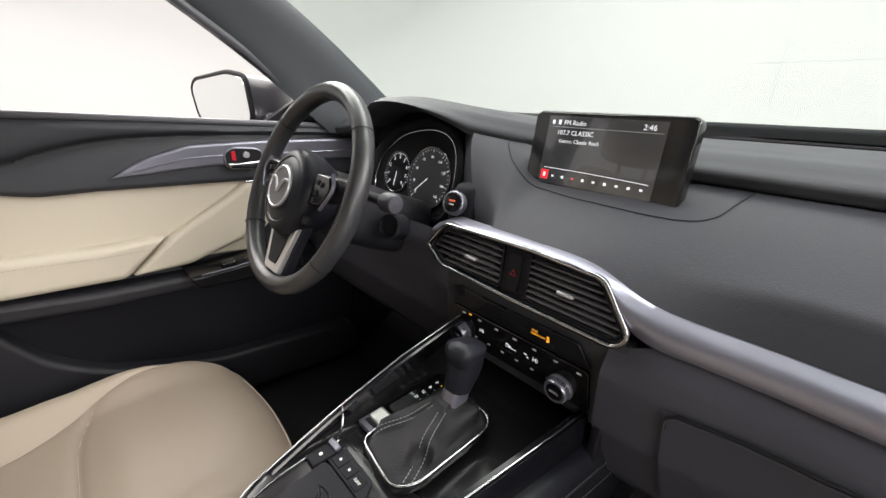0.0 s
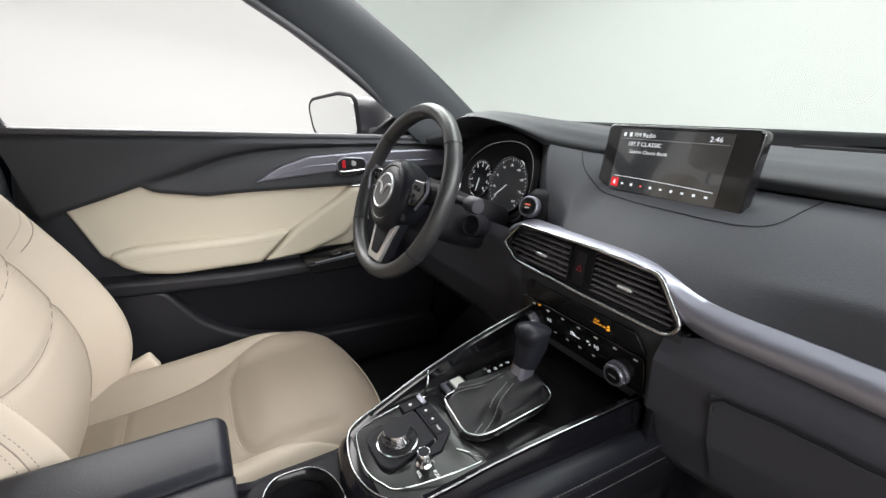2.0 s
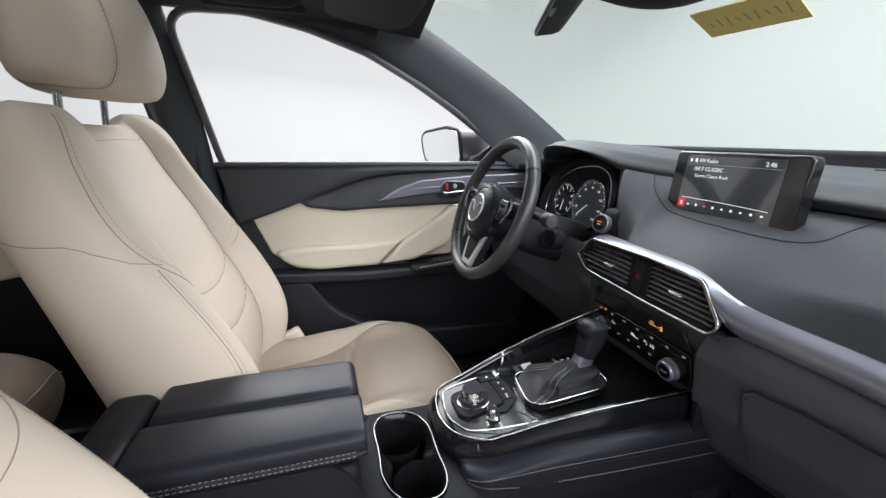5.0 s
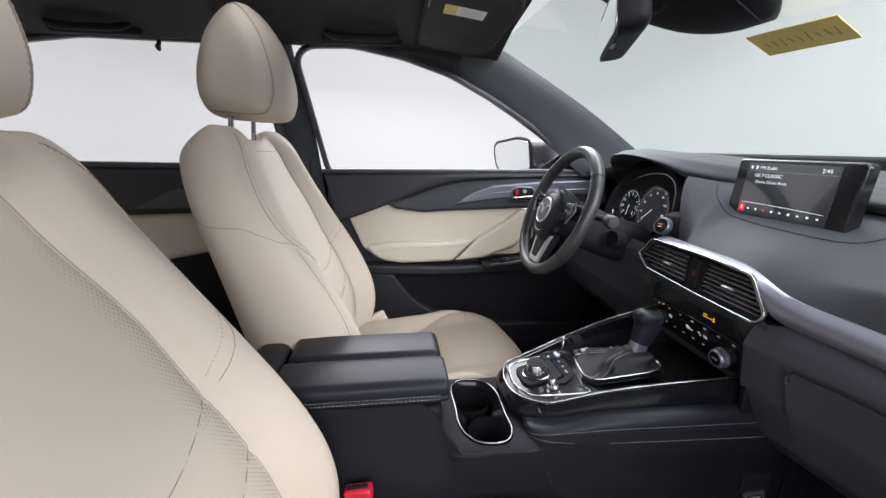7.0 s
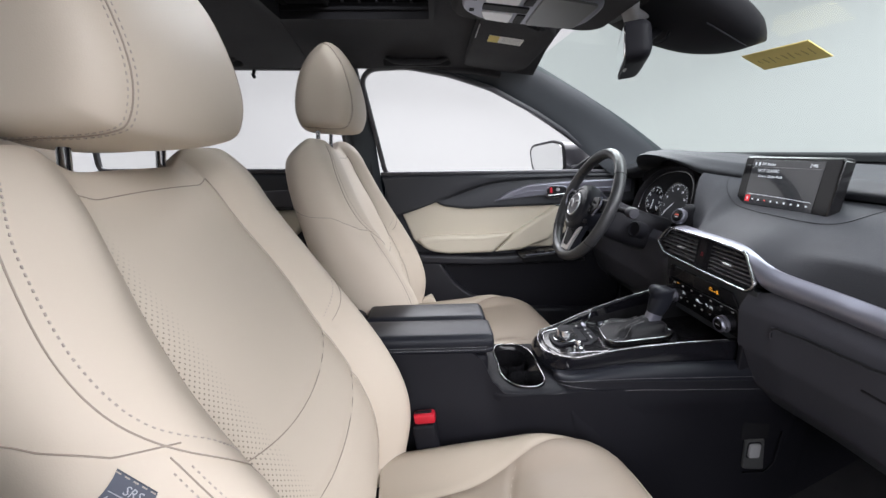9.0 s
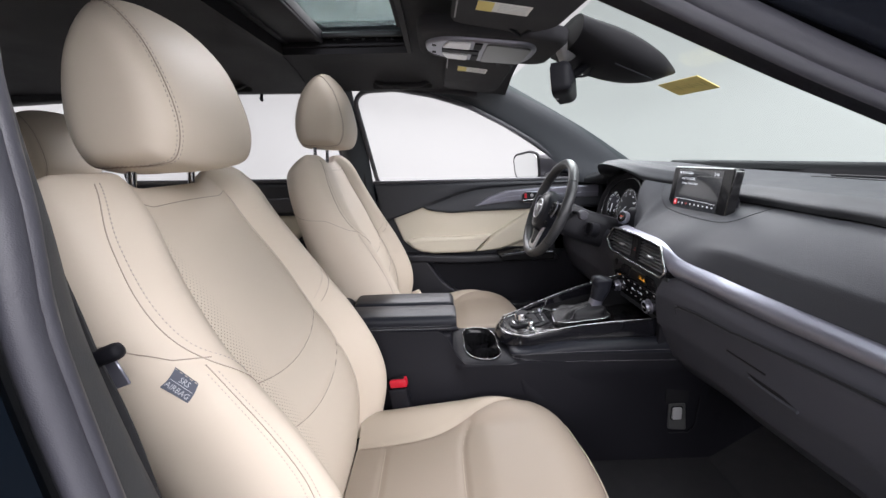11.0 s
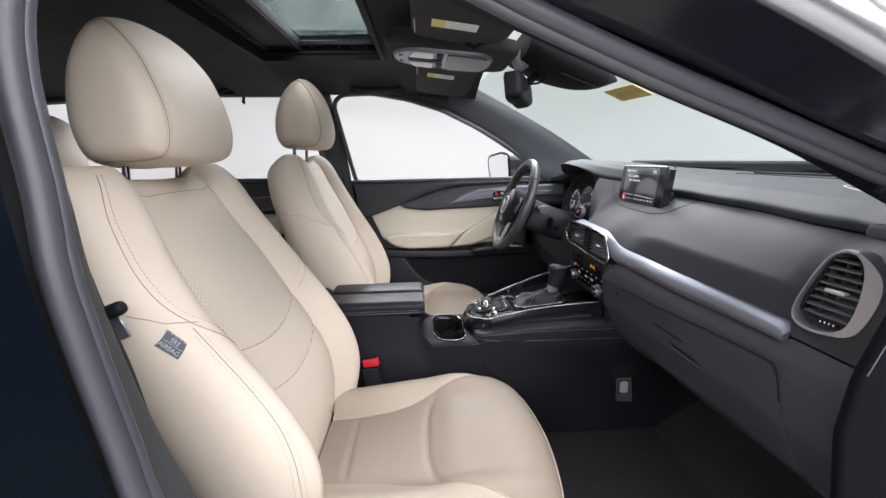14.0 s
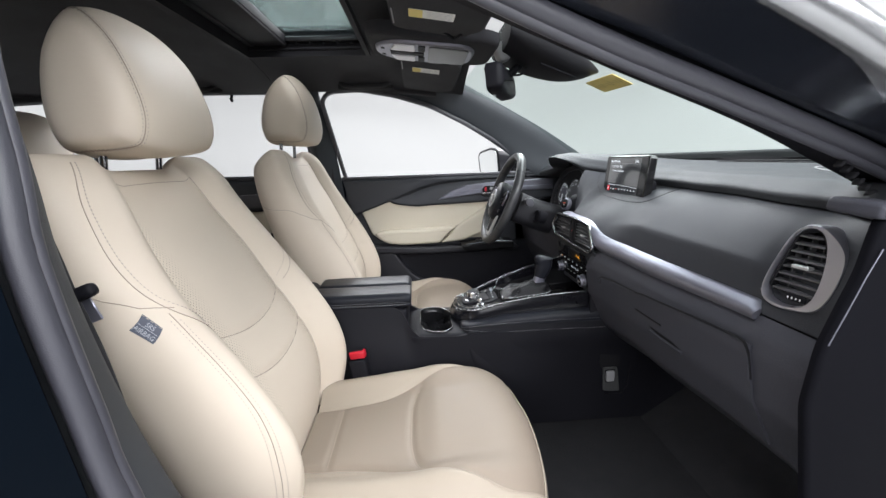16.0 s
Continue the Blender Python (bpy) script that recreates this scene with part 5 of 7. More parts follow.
# start button
SB = basis((-0.187, 0.470, 1.043), (1, 0.25, 0), (0, 0.3, 1))
sb = part("start_button", lathe([(0.0205, -0.01), (0.0205, 0.002), (0.0182, 0.0045), (0.0165, 0.003)], 32, SB), DARKSIL, dash, "round start button in a chrome ring")
part("button_cap", lathe([(0.016, 0.002), (0.0155, 0.0055), (0.0, 0.006)], 28, SB), GLOSSBLK, sb)
part("button_mark", rbox(0.012, 0.003, 0.0006, 0.0002, SB @ pose(0, 0.003, 0.0063), 1), glow("dim_red_lamp", (0.9, 0.15, 0.08), 0.5), sb)
part("button_mark", rbox(0.009, 0.002, 0.0006, 0.0002, SB @ pose(0, -0.003, 0.0063), 1), WHITEMARK, sb)
part("binnacle_wall", sheet(lambda u, v: Vector(mid_pt(-0.2315, v)).lerp(Vector((-0.290, 0.590, 0.985 + 0.165 * v)), u), span(0, 1, 8), span(0, 1, 14), (0, 0.006, -0.003)), DASHSKIN, dash, "charcoal wall beside the dials", sharp=70)
part("button_pod", rbox(0.060, 0.085, 0.060, 0.022, basis((-0.192, 0.514, 1.030), (1, 0.25, 0), (0, 0.3, 1)), 4), DARKPLAS, dash, "black pod round the start button")

# climate panel
HM = basis((-0.005, 0.438, 0.872), (1, 0, 0), (0, -0.14, 1))
part("stack_face", sheet(lambda x, v: (x, 0.432 + 0.012 * v, 0.946 - 0.13 * v), span(-0.150, 0.150, 6), span(0, 1, 6), (0, 0.02, 0)), DASHSKIN, dash, "charcoal centre stack face")
cl = thing("climate_panel", "gloss black climate control panel with two chrome knobs", "control panel")
part("display_band", plate(fillet([(-0.125, 0.054), (0.098, 0.054), (0.118, 0.024), (-0.125, 0.024)], 0.004), 0.004, 0.001, HM), BANDBLK, cl, "dark status display band")
part("face", plate(fillet([(-0.128, 0.020), (0.116, 0.020), (0.122, -0.040), (-0.128, -0.040)], 0.006), 0.005, 0.0015, HM), GLOSSBLK, cl)
AMBER = glow("amber_lamp", (1.0, 0.42, 0.03), 0.9)
for i, tx in enumerate(("PASS", "AIRBAG OFF")):
    lettering("amber_text", tx, 0.0044, HM @ pose(0.030 - 0.002 * i, 0.0415 - 0.0050 * i, 0.0044), AMBER, cl, "lit amber airbag warning text")
part("amber_mark", lathe([(0.0022, 0), (0.0022, 0.0004), (0.0, 0.0004)], 10, HM @ pose(0.0555, 0.0415, 0.0042)), AMBER, cl)
part("amber_mark", rbox(0.0055, 0.0035, 0.0004, 0.0001, HM @ pose(0.0555, 0.0365, 0.0044, 0, 0, 30), 1), AMBER, cl)
part("amber_mark", rbox(0.006, 0.002, 0.0004, 0.0001, HM @ pose(-0.086, 0.015, 0.0054), 1), AMBER, cl)
part("lcd", plate(rrect(0.150, 0.016, 0.002), 0.0006, 0.0002, HM @ pose(-0.008, -0.004, 0.005)), SCREENBLK, cl, "narrow black temperature display")
for x, tx in ((-0.066, "Hi"), (0.034, "Hi")):
    lettering("readout", tx, 0.010, HM @ pose(x, -0.0070, 0.0058), GLOWWHITE, cl)
part("readout", rbox(0.020, 0.0012, 0.0003, 0.0001, HM @ pose(-0.004, -0.006, 0.0058), 1), GLOWWHITE, cl)
for x, y, w in ((-0.010, 0.0, 0.006), (-0.006, -0.002, 0.005), (0.022, 0.0, 0.005), (0.026, -0.004, 0.003)):
    part("readout", rbox(w, 0.0022, 0.0003, 0.0001, HM @ pose(x, y - 0.002, 0.0058), 1), GLOWWHITE, cl)
for i in range(7):
    part("key_mark", rbox(0.0065, 0.0026, 0.0005, 0.0001, HM @ pose(-0.10 + 0.034 * i, 0.0125, 0.0053), 1), WHITEMARK, cl)
for i in range(6):
    part("key_mark", rbox(0.0058, 0.0026, 0.0005, 0.0001, HM @ pose(-0.074 + 0.027 * i, -0.022, 0.0053), 1), WHITEMARK, cl)
part("key_line", rbox(0.16, 0.001, 0.0008, 0.0002, HM @ pose(-0.006, -0.0145, 0.0054), 1), CHROME, cl)
part("round_key", lathe([(0.009, 0), (0.009, 0.004), (0.0, 0.005)], 20, HM @ pose(-0.108, 0.049, 0.001)), DARKPLAS, cl)
for x in (-0.104, 0.080):
    k = part("knob", lathe([(0.0190, 0.0), (0.0190, 0.004), (0.0172, 0.006), (0.0172, 0.013), (0.0155, 0.016), (0.0125, 0.0155)], 36, HM @ pose(x, -0.024, 0.004)), SILVER, cl, "knurled satin silver temperature knob")
    part("knob_cap", lathe([(0.0128, 0.013), (0.0125, 0.0155), (0.0, 0.016)], 28, HM @ pose(x, -0.024, 0.004)), GLOSSBLK, k)
    lettering("knob_mark", "SYNC" if x > 0 else "AUTO", 0.0052, HM @ pose(x, -0.026, 0.0202), WHITEMARK, k, "", "CENTER")
    for i in range(28):
        a = 2 * math.pi * i / 28
        part("ridge", rbox(0.0008, 0.0012, 0.006, 0.0003, HM @ pose(x + 0.0173 * math.cos(a), -0.024 + 0.0173 * math.sin(a), 0.0135, 0, 0, math.degrees(a)), 1), CHROME, k)
part("cubby", sheet(lambda u, v: (u, 0.455 + 0.16 * v, 0.835 - 0.01 * v), span(-0.13, 0.13, 4), span(0, 1, 3), (0, 0, 0.008)), MATTEBLK, dash)
part("cubby_back", rbox(0.27, 0.01, 0.10, 0.003, pose(0, 0.60, 0.80)), MATTEBLK, dash)
for sg in (-1, 1):
    part("cubby_side", rbox(0.012, 0.20, 0.11, 0.003, pose(sg * 0.134, 0.53, 0.79)), DARKPLAS, dash)

# seam of the raised base round the display
def on_mid(x, y):
    v = min(span(0, 1, 200), key=lambda t: abs(mid_pt(x, t)[1] - y))
    return Vector(mid_pt(x, v)) + Vector((0, -0.0006, 0.0008))


part("plinth_seam", tube([on_mid(p.x, p.y) for p in smooth_path([(-0.150, 0.640, 0), (-0.182, 0.606, 0), (-0.155, 0.562, 0), (-0.07, 0.551, 0), (0.0, 0.543, 0), (0.095, 0.540, 0), (0.160, 0.556, 0), (0.178, 0.595, 0), (0.186, 0.640, 0), (0.150, 0.645, 0)], 8)], 0.0006, 6), DARKPLAS, dash)

# display
SCREENLIT = glow("lit_dark_screen", (0.030, 0.032, 0.036), 0.6)
SCREENLIT.node_tree.nodes["Principled BSDF"].inputs["Roughness"].default_value = 0.14
SCREENLIT.node_tree.nodes["Principled BSDF"].inputs["Specular IOR Level"].default_value = 1.0
SCREENLIT.node_tree.nodes["Principled BSDF"].inputs["Coat Weight"].default_value = 1.0
disp = thing("display_screen", "black tablet-style dashboard display showing the radio", "display")
M = basis((0.001, 0.584, 1.138), (1, 0, 0), (0, 0.11, 1))
part("housing", plate(rrect(0.242, 0.124, 0.009), 0.022, 0.004, M @ pose(0, 0, -0.012)), SCREENBLK, disp, "gloss black display housing")
part("stand", rbox(0.20, 0.035, 0.06, 0.008, pose(0.0, 0.603, 1.10)), DARKPLAS, disp)
part("panel", plate(rrect(0.180, 0.104, 0.002), 0.0006, 0.0002, M @ pose(-0.004, 0.002, 0.0101)), SCREENLIT, disp, "dim lit screen")
SG = M @ pose(-0.004, 0.002, 0.0109)
lettering("screen_text", "FM Radio", 0.0098, SG @ pose(-0.063, 0.0395, 0), GLOWWHITE, disp)
lettering("screen_text", "107.7 CLASSIC", 0.0098, SG @ pose(-0.072, 0.0245, 0), GLOWWHITE, disp)
lettering("screen_text", "Genre: Classic Rock", 0.0082, SG @ pose(-0.066, 0.0125, 0), GLOWWHITE, disp)
lettering("screen_text", "2:46", 0.0105, SG @ pose(0.058, 0.0395, 0), GLOWWHITE, disp)
part("screen_rule", rbox(0.172, 0.0006, 0.0003, 0.0001, SG @ pose(0, 0.036, 0), 1), GREYPLAS, disp)
part("screen_rule", tube([SG @ Vector((-0.083 + 0.166 * t, -0.0275 - 0.004 * t * t, 0)) for t in span(0, 1, 12)], 0.0005, 6), GLOWWHITE, disp)
part("screen_tile", plate(rrect(0.014, 0.015, 0.001), 0.0003, 0.0001, SG @ pose(-0.080, -0.0385, -0.0003)), glow("lit_red_tile", (0.85, 0.02, 0.03), 0.7), disp, "lit red menu tile")
for i in range(9):
    red = i == 2
    part("screen_icon", rbox(0.0045, 0.0042 if i % 2 else 0.003, 0.0003, 0.0001, SG @ pose(-0.0645 + 0.0175 * i, -0.0395, 0), 1), glow("lit_red_icon", (0.9, 0.12, 0.1), 0.6) if red else GLOWWHITE, disp)
part("screen_icon", rbox(0.004, 0.007, 0.0003, 0.0001, SG @ pose(-0.080, -0.0385, 0.0002), 1), GLOWWHITE, disp)
part("screen_icon", rbox(0.005, 0.006, 0.0003, 0.0001, SG @ pose(-0.081, 0.043, 0), 1), GLOWWHITE, disp)
part("screen_icon", rbox(0.005, 0.007, 0.0003, 0.0001, SG @ pose(-0.070, 0.043, 0), 1), GLOWWHITE, disp)

# ---- steering wheel ----
wheel = thing("steering_wheel", "black leather three-spoke steering wheel with silver spokes", "steering wheel")
WM = basis((-0.37, 0.286, 1.052), (1, 0, 0), (0, 0.368, 0.93))
WUP = WM.to_3x3() @ Vector((0, 0, 1))


rim_path = [WM @ Vector((0.1685 * math.cos(a), 0.1685 * math.sin(a), 0)) for a in [2 * math.pi * i / 72 for i in range(73)]]
part("rim", sweep(rim_path[:-1], circle(0.0148, 14, 1.15), up=WUP, closed=True), WHEELLEA, wheel, "black leather wheel rim")
for d in (38, 142, 215, 325):
    a = radians(d)
    part("rim_seam", sweep([WM @ (Matrix.Rotation(a, 4, "Z") @ Vector((0.1685 + 0.0163 * math.cos(t), 0, 0.0182 * math.sin(t)))) for t in [2 * math.pi * i / 20 for i in range(20)]], circle(0.0007, 5), up=WM.to_3x3() @ Vector((-math.sin(a), math.cos(a), 0)), closed=True), MATTEBLK, wheel)
inner = [WM @ Vector((0.1535 * math.cos(a), 0.1535 * math.sin(a), 0.004)) for a in [2 * math.pi * i / 180 for i in range(181)]]
part("stitching", stitches(inner[20:75], 0.003, 0.003, 0.0006), MATTEBLK, wheel)
hub = part("hub", lathe([(0.060, -0.045), (0.071, -0.02), (0.074, 0.006), (0.071, 0.017), (0.064, 0.024), (0.056, 0.026), (0.054, 0.0245), (0.051, 0.0262), (0.042, 0.029), (0.0, 0.031)], 44, WM @ pose(0, -0.012, 0.004)), BLACKLEA, wheel, "round black airbag hub")
bm_ = WM @ pose(0, -0.010, 0.0355)
part("badge", lathe([(0.037, -0.004), (0.037, 0.001), (0.0, 0.001)], 32, bm_), BADGEGREY, hub, "round smoky grey emblem field")
part("badge_ring", sweep([bm_ @ Vector((0.0355 * math.cos(a), 0.0335 * math.sin(a), 0.001)) for a in [2 * math.pi * i / 40 for i in range(40)]], circle(0.0019, 8), up=WUP, closed=True), BRIGHTSIL, hub, "satin silver emblem ring")
for sg in (-1, 1):
    part("badge_wing", tube(smooth_path([bm_ @ Vector((sg * x, y, z)) for x, y, z in ((0.033, 0.012, 0.0015), (0.020, 0.013, 0.0025), (0.010, 0.007, 0.0028), (0.0, -0.009, 0.0028))], 6), 0.0023, 8), BRIGHTSIL, hub)
for sg in (-1, 1):
    sp = part("spoke", sweep([WM @ Vector(p) for p in ((sg * 0.06, 0.006, 0.0), (sg * 0.10, 0.012, -0.002), (sg * 0.135, 0.016, -0.002), (sg * 0.158, 0.018, 0.0))], lambda t: rrect(0.046 - 0.012 * t, 0.022 - 0.006 * t, 0.006, 3), up=WUP), BLACKLEA, wheel, "black side spoke")
    part("switch_pod", plate(fillet([(sg * 0.072, 0.030), (sg * 0.115, 0.030), (sg * 0.126, 0.010), (sg * 0.108, -0.016), (sg * 0.070, -0.022)], 0.006), 0.010, 0.003, WM @ pose(0, 0, 0.008)), GLOSSBLK, sp, "gloss black switch pod")
    part("pod_edge", tube(smooth_path([WM @ Vector(p) for p in ((sg * 0.118, 0.034, 0.016), (sg * 0.131, 0.012, 0.016), (sg * 0.112, -0.022, 0.016))], 6), 0.003, 8), SILVER, sp, "satin silver switch edge")
    for dx, dy in ((0.086, 0.016), (0.100, 0.014), (0.090, 0.0), (0.088, -0.012)):
        part("key", rbox(0.010, 0.008, 0.003, 0.001, WM @ pose(sg * dx, dy, 0.0185), 1), DARKPLAS, sp)
    part("key", rbox(0.020, 0.014, 0.01, 0.003, WM @ pose(sg * 0.078, -0.046, 0.012)), DARKPLAS, sp)
low = part("spoke", plate(fillet([(-0.056, -0.050), (0.056, -0.050), (0.044, -0.10), (0.034, -0.158), (-0.034, -0.158), (-0.044, -0.10)], 0.012), 0.016, 0.005, WM @ pose(0, 0, -0.016)), BLACKLEA, wheel, "black lower spoke")
blade = part("spoke_blade", plate(fillet([(-0.052, -0.058), (0.052, -0.058), (0.040, -0.10), (0.028, -0.151), (-0.028, -0.151), (-0.040, -0.10)], 0.006), 0.008, 0.003, WM @ pose(0, 0, 0.0)), BRIGHTSIL, low, "satin silver lower spoke plate")
part("spoke_gap", plate(fillet([(-0.037, -0.056), (0.037, -0.056), (0.027, -0.098), (0.015, -0.137), (-0.015, -0.137), (-0.027, -0.098)], 0.005), 0.003, 0.001, WM @ pose(0, 0, 0.0065)), MATTEBLK, blade)

# column with stalks
col = thing("steering_column", "black steering column shroud with stalks", "column")
part("shroud", sweep(smooth_path([(-0.37, 0.335, 1.022), (-0.37, 0.42, 0.985), (-0.37, 0.52, 0.955)], 6), rrect(0.125, 0.115, 0.035, 5)), DOORBLK, col, "black plastic column shroud")
for sg in (-1, 1):
    st = part("stalk", tube([(-0.37 + sg * 0.055, 0.362, 1.045), (-0.37 + sg * 0.12, 0.352, 1.050), (-0.37 + sg * 0.160, 0.346, 1.052)], 0.0085, 12), DARKPLAS, col, "black control stalk")
    part("stalk_knob", lathe([(0.012, -0.018), (0.0150, -0.012), (0.0155, 0.008), (0.013, 0.013), (0.0, 0.014)], 20, basis((-0.37 + sg * 0.178, 0.344, 1.053), (0, 1, 0), (0, 0, 1)) if sg > 0 else basis((-0.37 + sg * 0.178, 0.344, 1.053), (0, 0, 1), (0, 1, 0))), PILLARTRIM, st)
part("key_boss", lathe([(0.024, -0.03), (0.024, 0.0), (0.020, 0.003), (0.018, -0.004), (0.0, -0.004)], 28, basis((-0.262, 0.392, 0.995), (1, 0.3, 0), (0, 0.3, 1))), DARKPLAS, col, "round black switch boss")

# ---- centre console ----
con = thing("centre_console", "gloss black centre console with chrome edging", "console", kind="structure")


def tun_z(y):
    return lerp([(-0.5, 0.62), (-0.10, 0.63), (0.06, 0.63), (0.12, 0.70), (0.5, 0.73)], y)


part("flank", sheet(lambda u, v: (u * (0.108 + 0.012 * step(-0.1, 0.3, v)), v, tun_z(v) if abs(u) < 0.99 else tun_z(v) - 0.004), span(-1, 1, 8), span(-0.55, 0.62, 30), (0, 0, -0.30)), DARKPLAS, con, "black plastic console flank", sharp=50)
for sg in (-1, 1):
    part("side_wall", sheet(lambda u, v: (sg * (0.114 + 0.008 * step(-0.05, 0.25, v) + 0.006 * math.sin(math.pi * u) - 0.030 * (1 - step(-0.11, -0.04, v)) * step(0.55, 1.0, u)), v, 0.42 + (lerp([(-0.5, 0.802), (-0.12, 0.798), (-0.10, 0.785), (-0.075, 0.735), (-0.05, 0.716), (0.06, 0.713), (0.12, 0.720), (0.5, 0.735)], v) - 0.42) * u), span(0, 1, 10), span(-0.50, 0.62, 50), (-sg * 0.012, 0, 0)), DARKPLAS, con, "black plastic console side", sharp=50)
# cup holders
cc = Vector((0.002, 0.0, 0.722))
oval = []
for i in range(48):
    a = 2 * math.pi * i / 48
    c, s_ = math.cos(a), math.sin(a)
    pinch = 1 - 0.13 * math.exp(-(c / 0.38) ** 2)
    oval.append((0.098 * math.copysign(abs(c) ** 0.85, c) + 0.012 * s_, 0.053 * math.copysign(abs(s_) ** 0.7, s_) * pinch))
waist = [(x, y * (1 - 0.42 * math.exp(-(x / 0.030) ** 2))) for x, y in oval]


def squarish(k, sx, sy, n=5):
    """A rounded rectangle with as many corners as the holes' outline."""
    out = []
    for x, y in oval:
        a = math.atan2(y / 0.053, x / 0.093)
        r = (abs(math.cos(a)) ** n + abs(math.sin(a)) ** n) ** (-1 / n)
        out.append((sx * r * math.cos(a) * k, sy * r * math.sin(a) * k))
    return out


part("cup_surround", rings([[cc + Vector((x - 0.001, y + 0.008, z)) for x, y in squarish(1, sx, sy)] for sx, sy, z in ((0.108, 0.098, -0.060), (0.1145, 0.098, -0.013), (0.1135, 0.095, -0.008), (0.110, 0.089, -0.005), (0.105, 0.082, -0.003))] + [[cc + Vector((x * 1.03, y * 1.04, -0.001)) for x, y in oval]], True, False), DARKPLAS, con, "smooth black plastic round the cup holder", sharp=60)
cup = part("cup_holder", rings([[cc + Vector((x * 1.03, y * 1.04, -0.001)) for x, y in oval], [cc + Vector((x * 0.97, y * 0.97, -0.008)) for x, y in oval], [cc + Vector((x * 0.95, y * 0.95, -0.020)) for x, y in waist], [cc + Vector((x * 0.88, y * 0.86, -0.085)) for x, y in waist]], True, False), DECKBLK, con, "gloss black double cup holder", sharp=50)
part("cup_floor", mesh_of([cc + Vector((x * 0.9, y * 0.9, -0.084)) for x, y in oval], [tuple(range(48))]), MATTEBLK, cup)
for wx in (-0.050, 0.052):
    wc = cc + Vector((wx, 0.2 * wx, 0))
    part("cup_well", rings([[wc + Vector((r * math.cos(radians(12 * a)), r * math.sin(radians(12 * a)), h)) for a in range(30)] for r, h in ((0.0425, -0.012), (0.0405, -0.030), (0.0385, -0.060), (0.036, -0.079), (0.001, -0.081))], True, False), GLOSSBLK, cup, "gloss black round cup well", sharp=50)
part("cup_rim", sweep([cc + Vector((x, y, 0.001)) for x, y in oval], rrect(0.0022, 0.0040, 0.0010, 3), closed=True), CHROME, cup, "chrome cup holder rim")

# raised front deck


def deck_z(y):
    return 0.762 + 0.10 * (y - 0.08)


def left_z(y):
    return along([(0.07, 0.757), (0.10, 0.762), (0.13, 0.771), (0.21, 0.805), (0.30, 0.838), (0.42, 0.872), (0.50, 0.895)], y)


def right_z(y):
    return along([(0.07, 0.757), (0.115, 0.766), (0.206, 0.793), (0.30, 0.812), (0.455, 0.830), (0.52, 0.836)], y)


def deck_pt(u, y):
    wl, wr = along([(0.07, 0.088), (0.10, 0.106), (0.2, 0.112), (0.5, 0.112)], y), along([(0.07, 0.030), (0.09, 0.048), (0.115, 0.062), (0.206, 0.080), (0.30, 0.096), (0.455, 0.114), (0.56, 0.120)], y)
    x = u * (wl if u < 0 else wr)
    base = deck_z(y) - 0.012 * step(0.20, 0.26, y)
    ez = left_z(y) if u < 0 else right_z(y)
    return Vector((x, y, base + (ez - base) * step(0.93, 1.0, abs(u)) - 0.0005))


part("deck", sheet(deck_pt, [-1, -0.985, -0.97, -0.955, -0.94, -0.92, -0.8, -0.4, 0, 0.4, 0.8, 0.92, 0.94, 0.955, 0.97, 0.985, 1], span(0.075, 0.56, 40)), DECKBLK, con, "piano black console deck", sharp=50)
edge = [deck_pt(-1, y) + Vector((0, 0, 0.002)) for y in span(0.46, 0.10, 24)] + [Vector((-0.094, 0.078, 0.760)), Vector((-0.062, 0.065, 0.757)), Vector((-0.022, 0.061, 0.757)), Vector((0.018, 0.070, 0.759)), Vector((0.044, 0.090, 0.763))] + [deck_pt(1, y) + Vector((0, 0, 0.002)) for y in span(0.115, 0.50, 24)]
part("chrome_edge", sweep(smooth_path(edge, 3), rrect(0.0024, 0.0024, 0.0010, 3)), CHROME, con, "chrome edging round the deck")
inner = [Vector((-0.090, 0.200, deck_z(0.20) + 0.002)), Vector((-0.094, 0.15, deck_z(0.15) + 0.002)), Vector((-0.084, 0.090, 0.763)), Vector((-0.055, 0.077, 0.762)), Vector((-0.018, 0.073, 0.762)), Vector((0.012, 0.082, 0.763)), Vector((0.036, 0.104, 0.766)), Vector((0.062, 0.195, 0.784)), Vector((0.040, 0.200, 0.776)), Vector((0.020, 0.188, 0.773))]
part("chrome_inset", tube(smooth_path(inner, 5), 0.0009, 6), CHROME, con, "thin chrome inner line")
part("chrome_fork", tube(smooth_path([deck_pt(-1, 0.215) + Vector((0.002, 0, 0.002)), Vector((-0.098, 0.208, 0.790)), Vector((-0.092, 0.196, 0.777))], 5), 0.0016, 8), CHROME, con, "chrome fork at the deck's edge")
# gloss skirts and the leather knee pad
for sg in (-1, 1):
    def skirt(u, v):
        top_e = deck_pt(sg, max(v, 0.0751))
        k = math.sin(u * math.pi / 2)
        return (sg * (abs(top_e.x) + 0.003 + 0.006 * k), v, top_e.z - 0.001 - u * along([(0.085, 0.027), (0.19, 0.030), (0.285, 0.038), (0.50, 0.046)], v))
    part("skirt", sheet(skirt, span(0, 1, 10), span(0.10, 0.50, 28), (-sg * 0.012, 0, 0)), SKIRTBLK, con, "piano black console skirt", sharp=60)


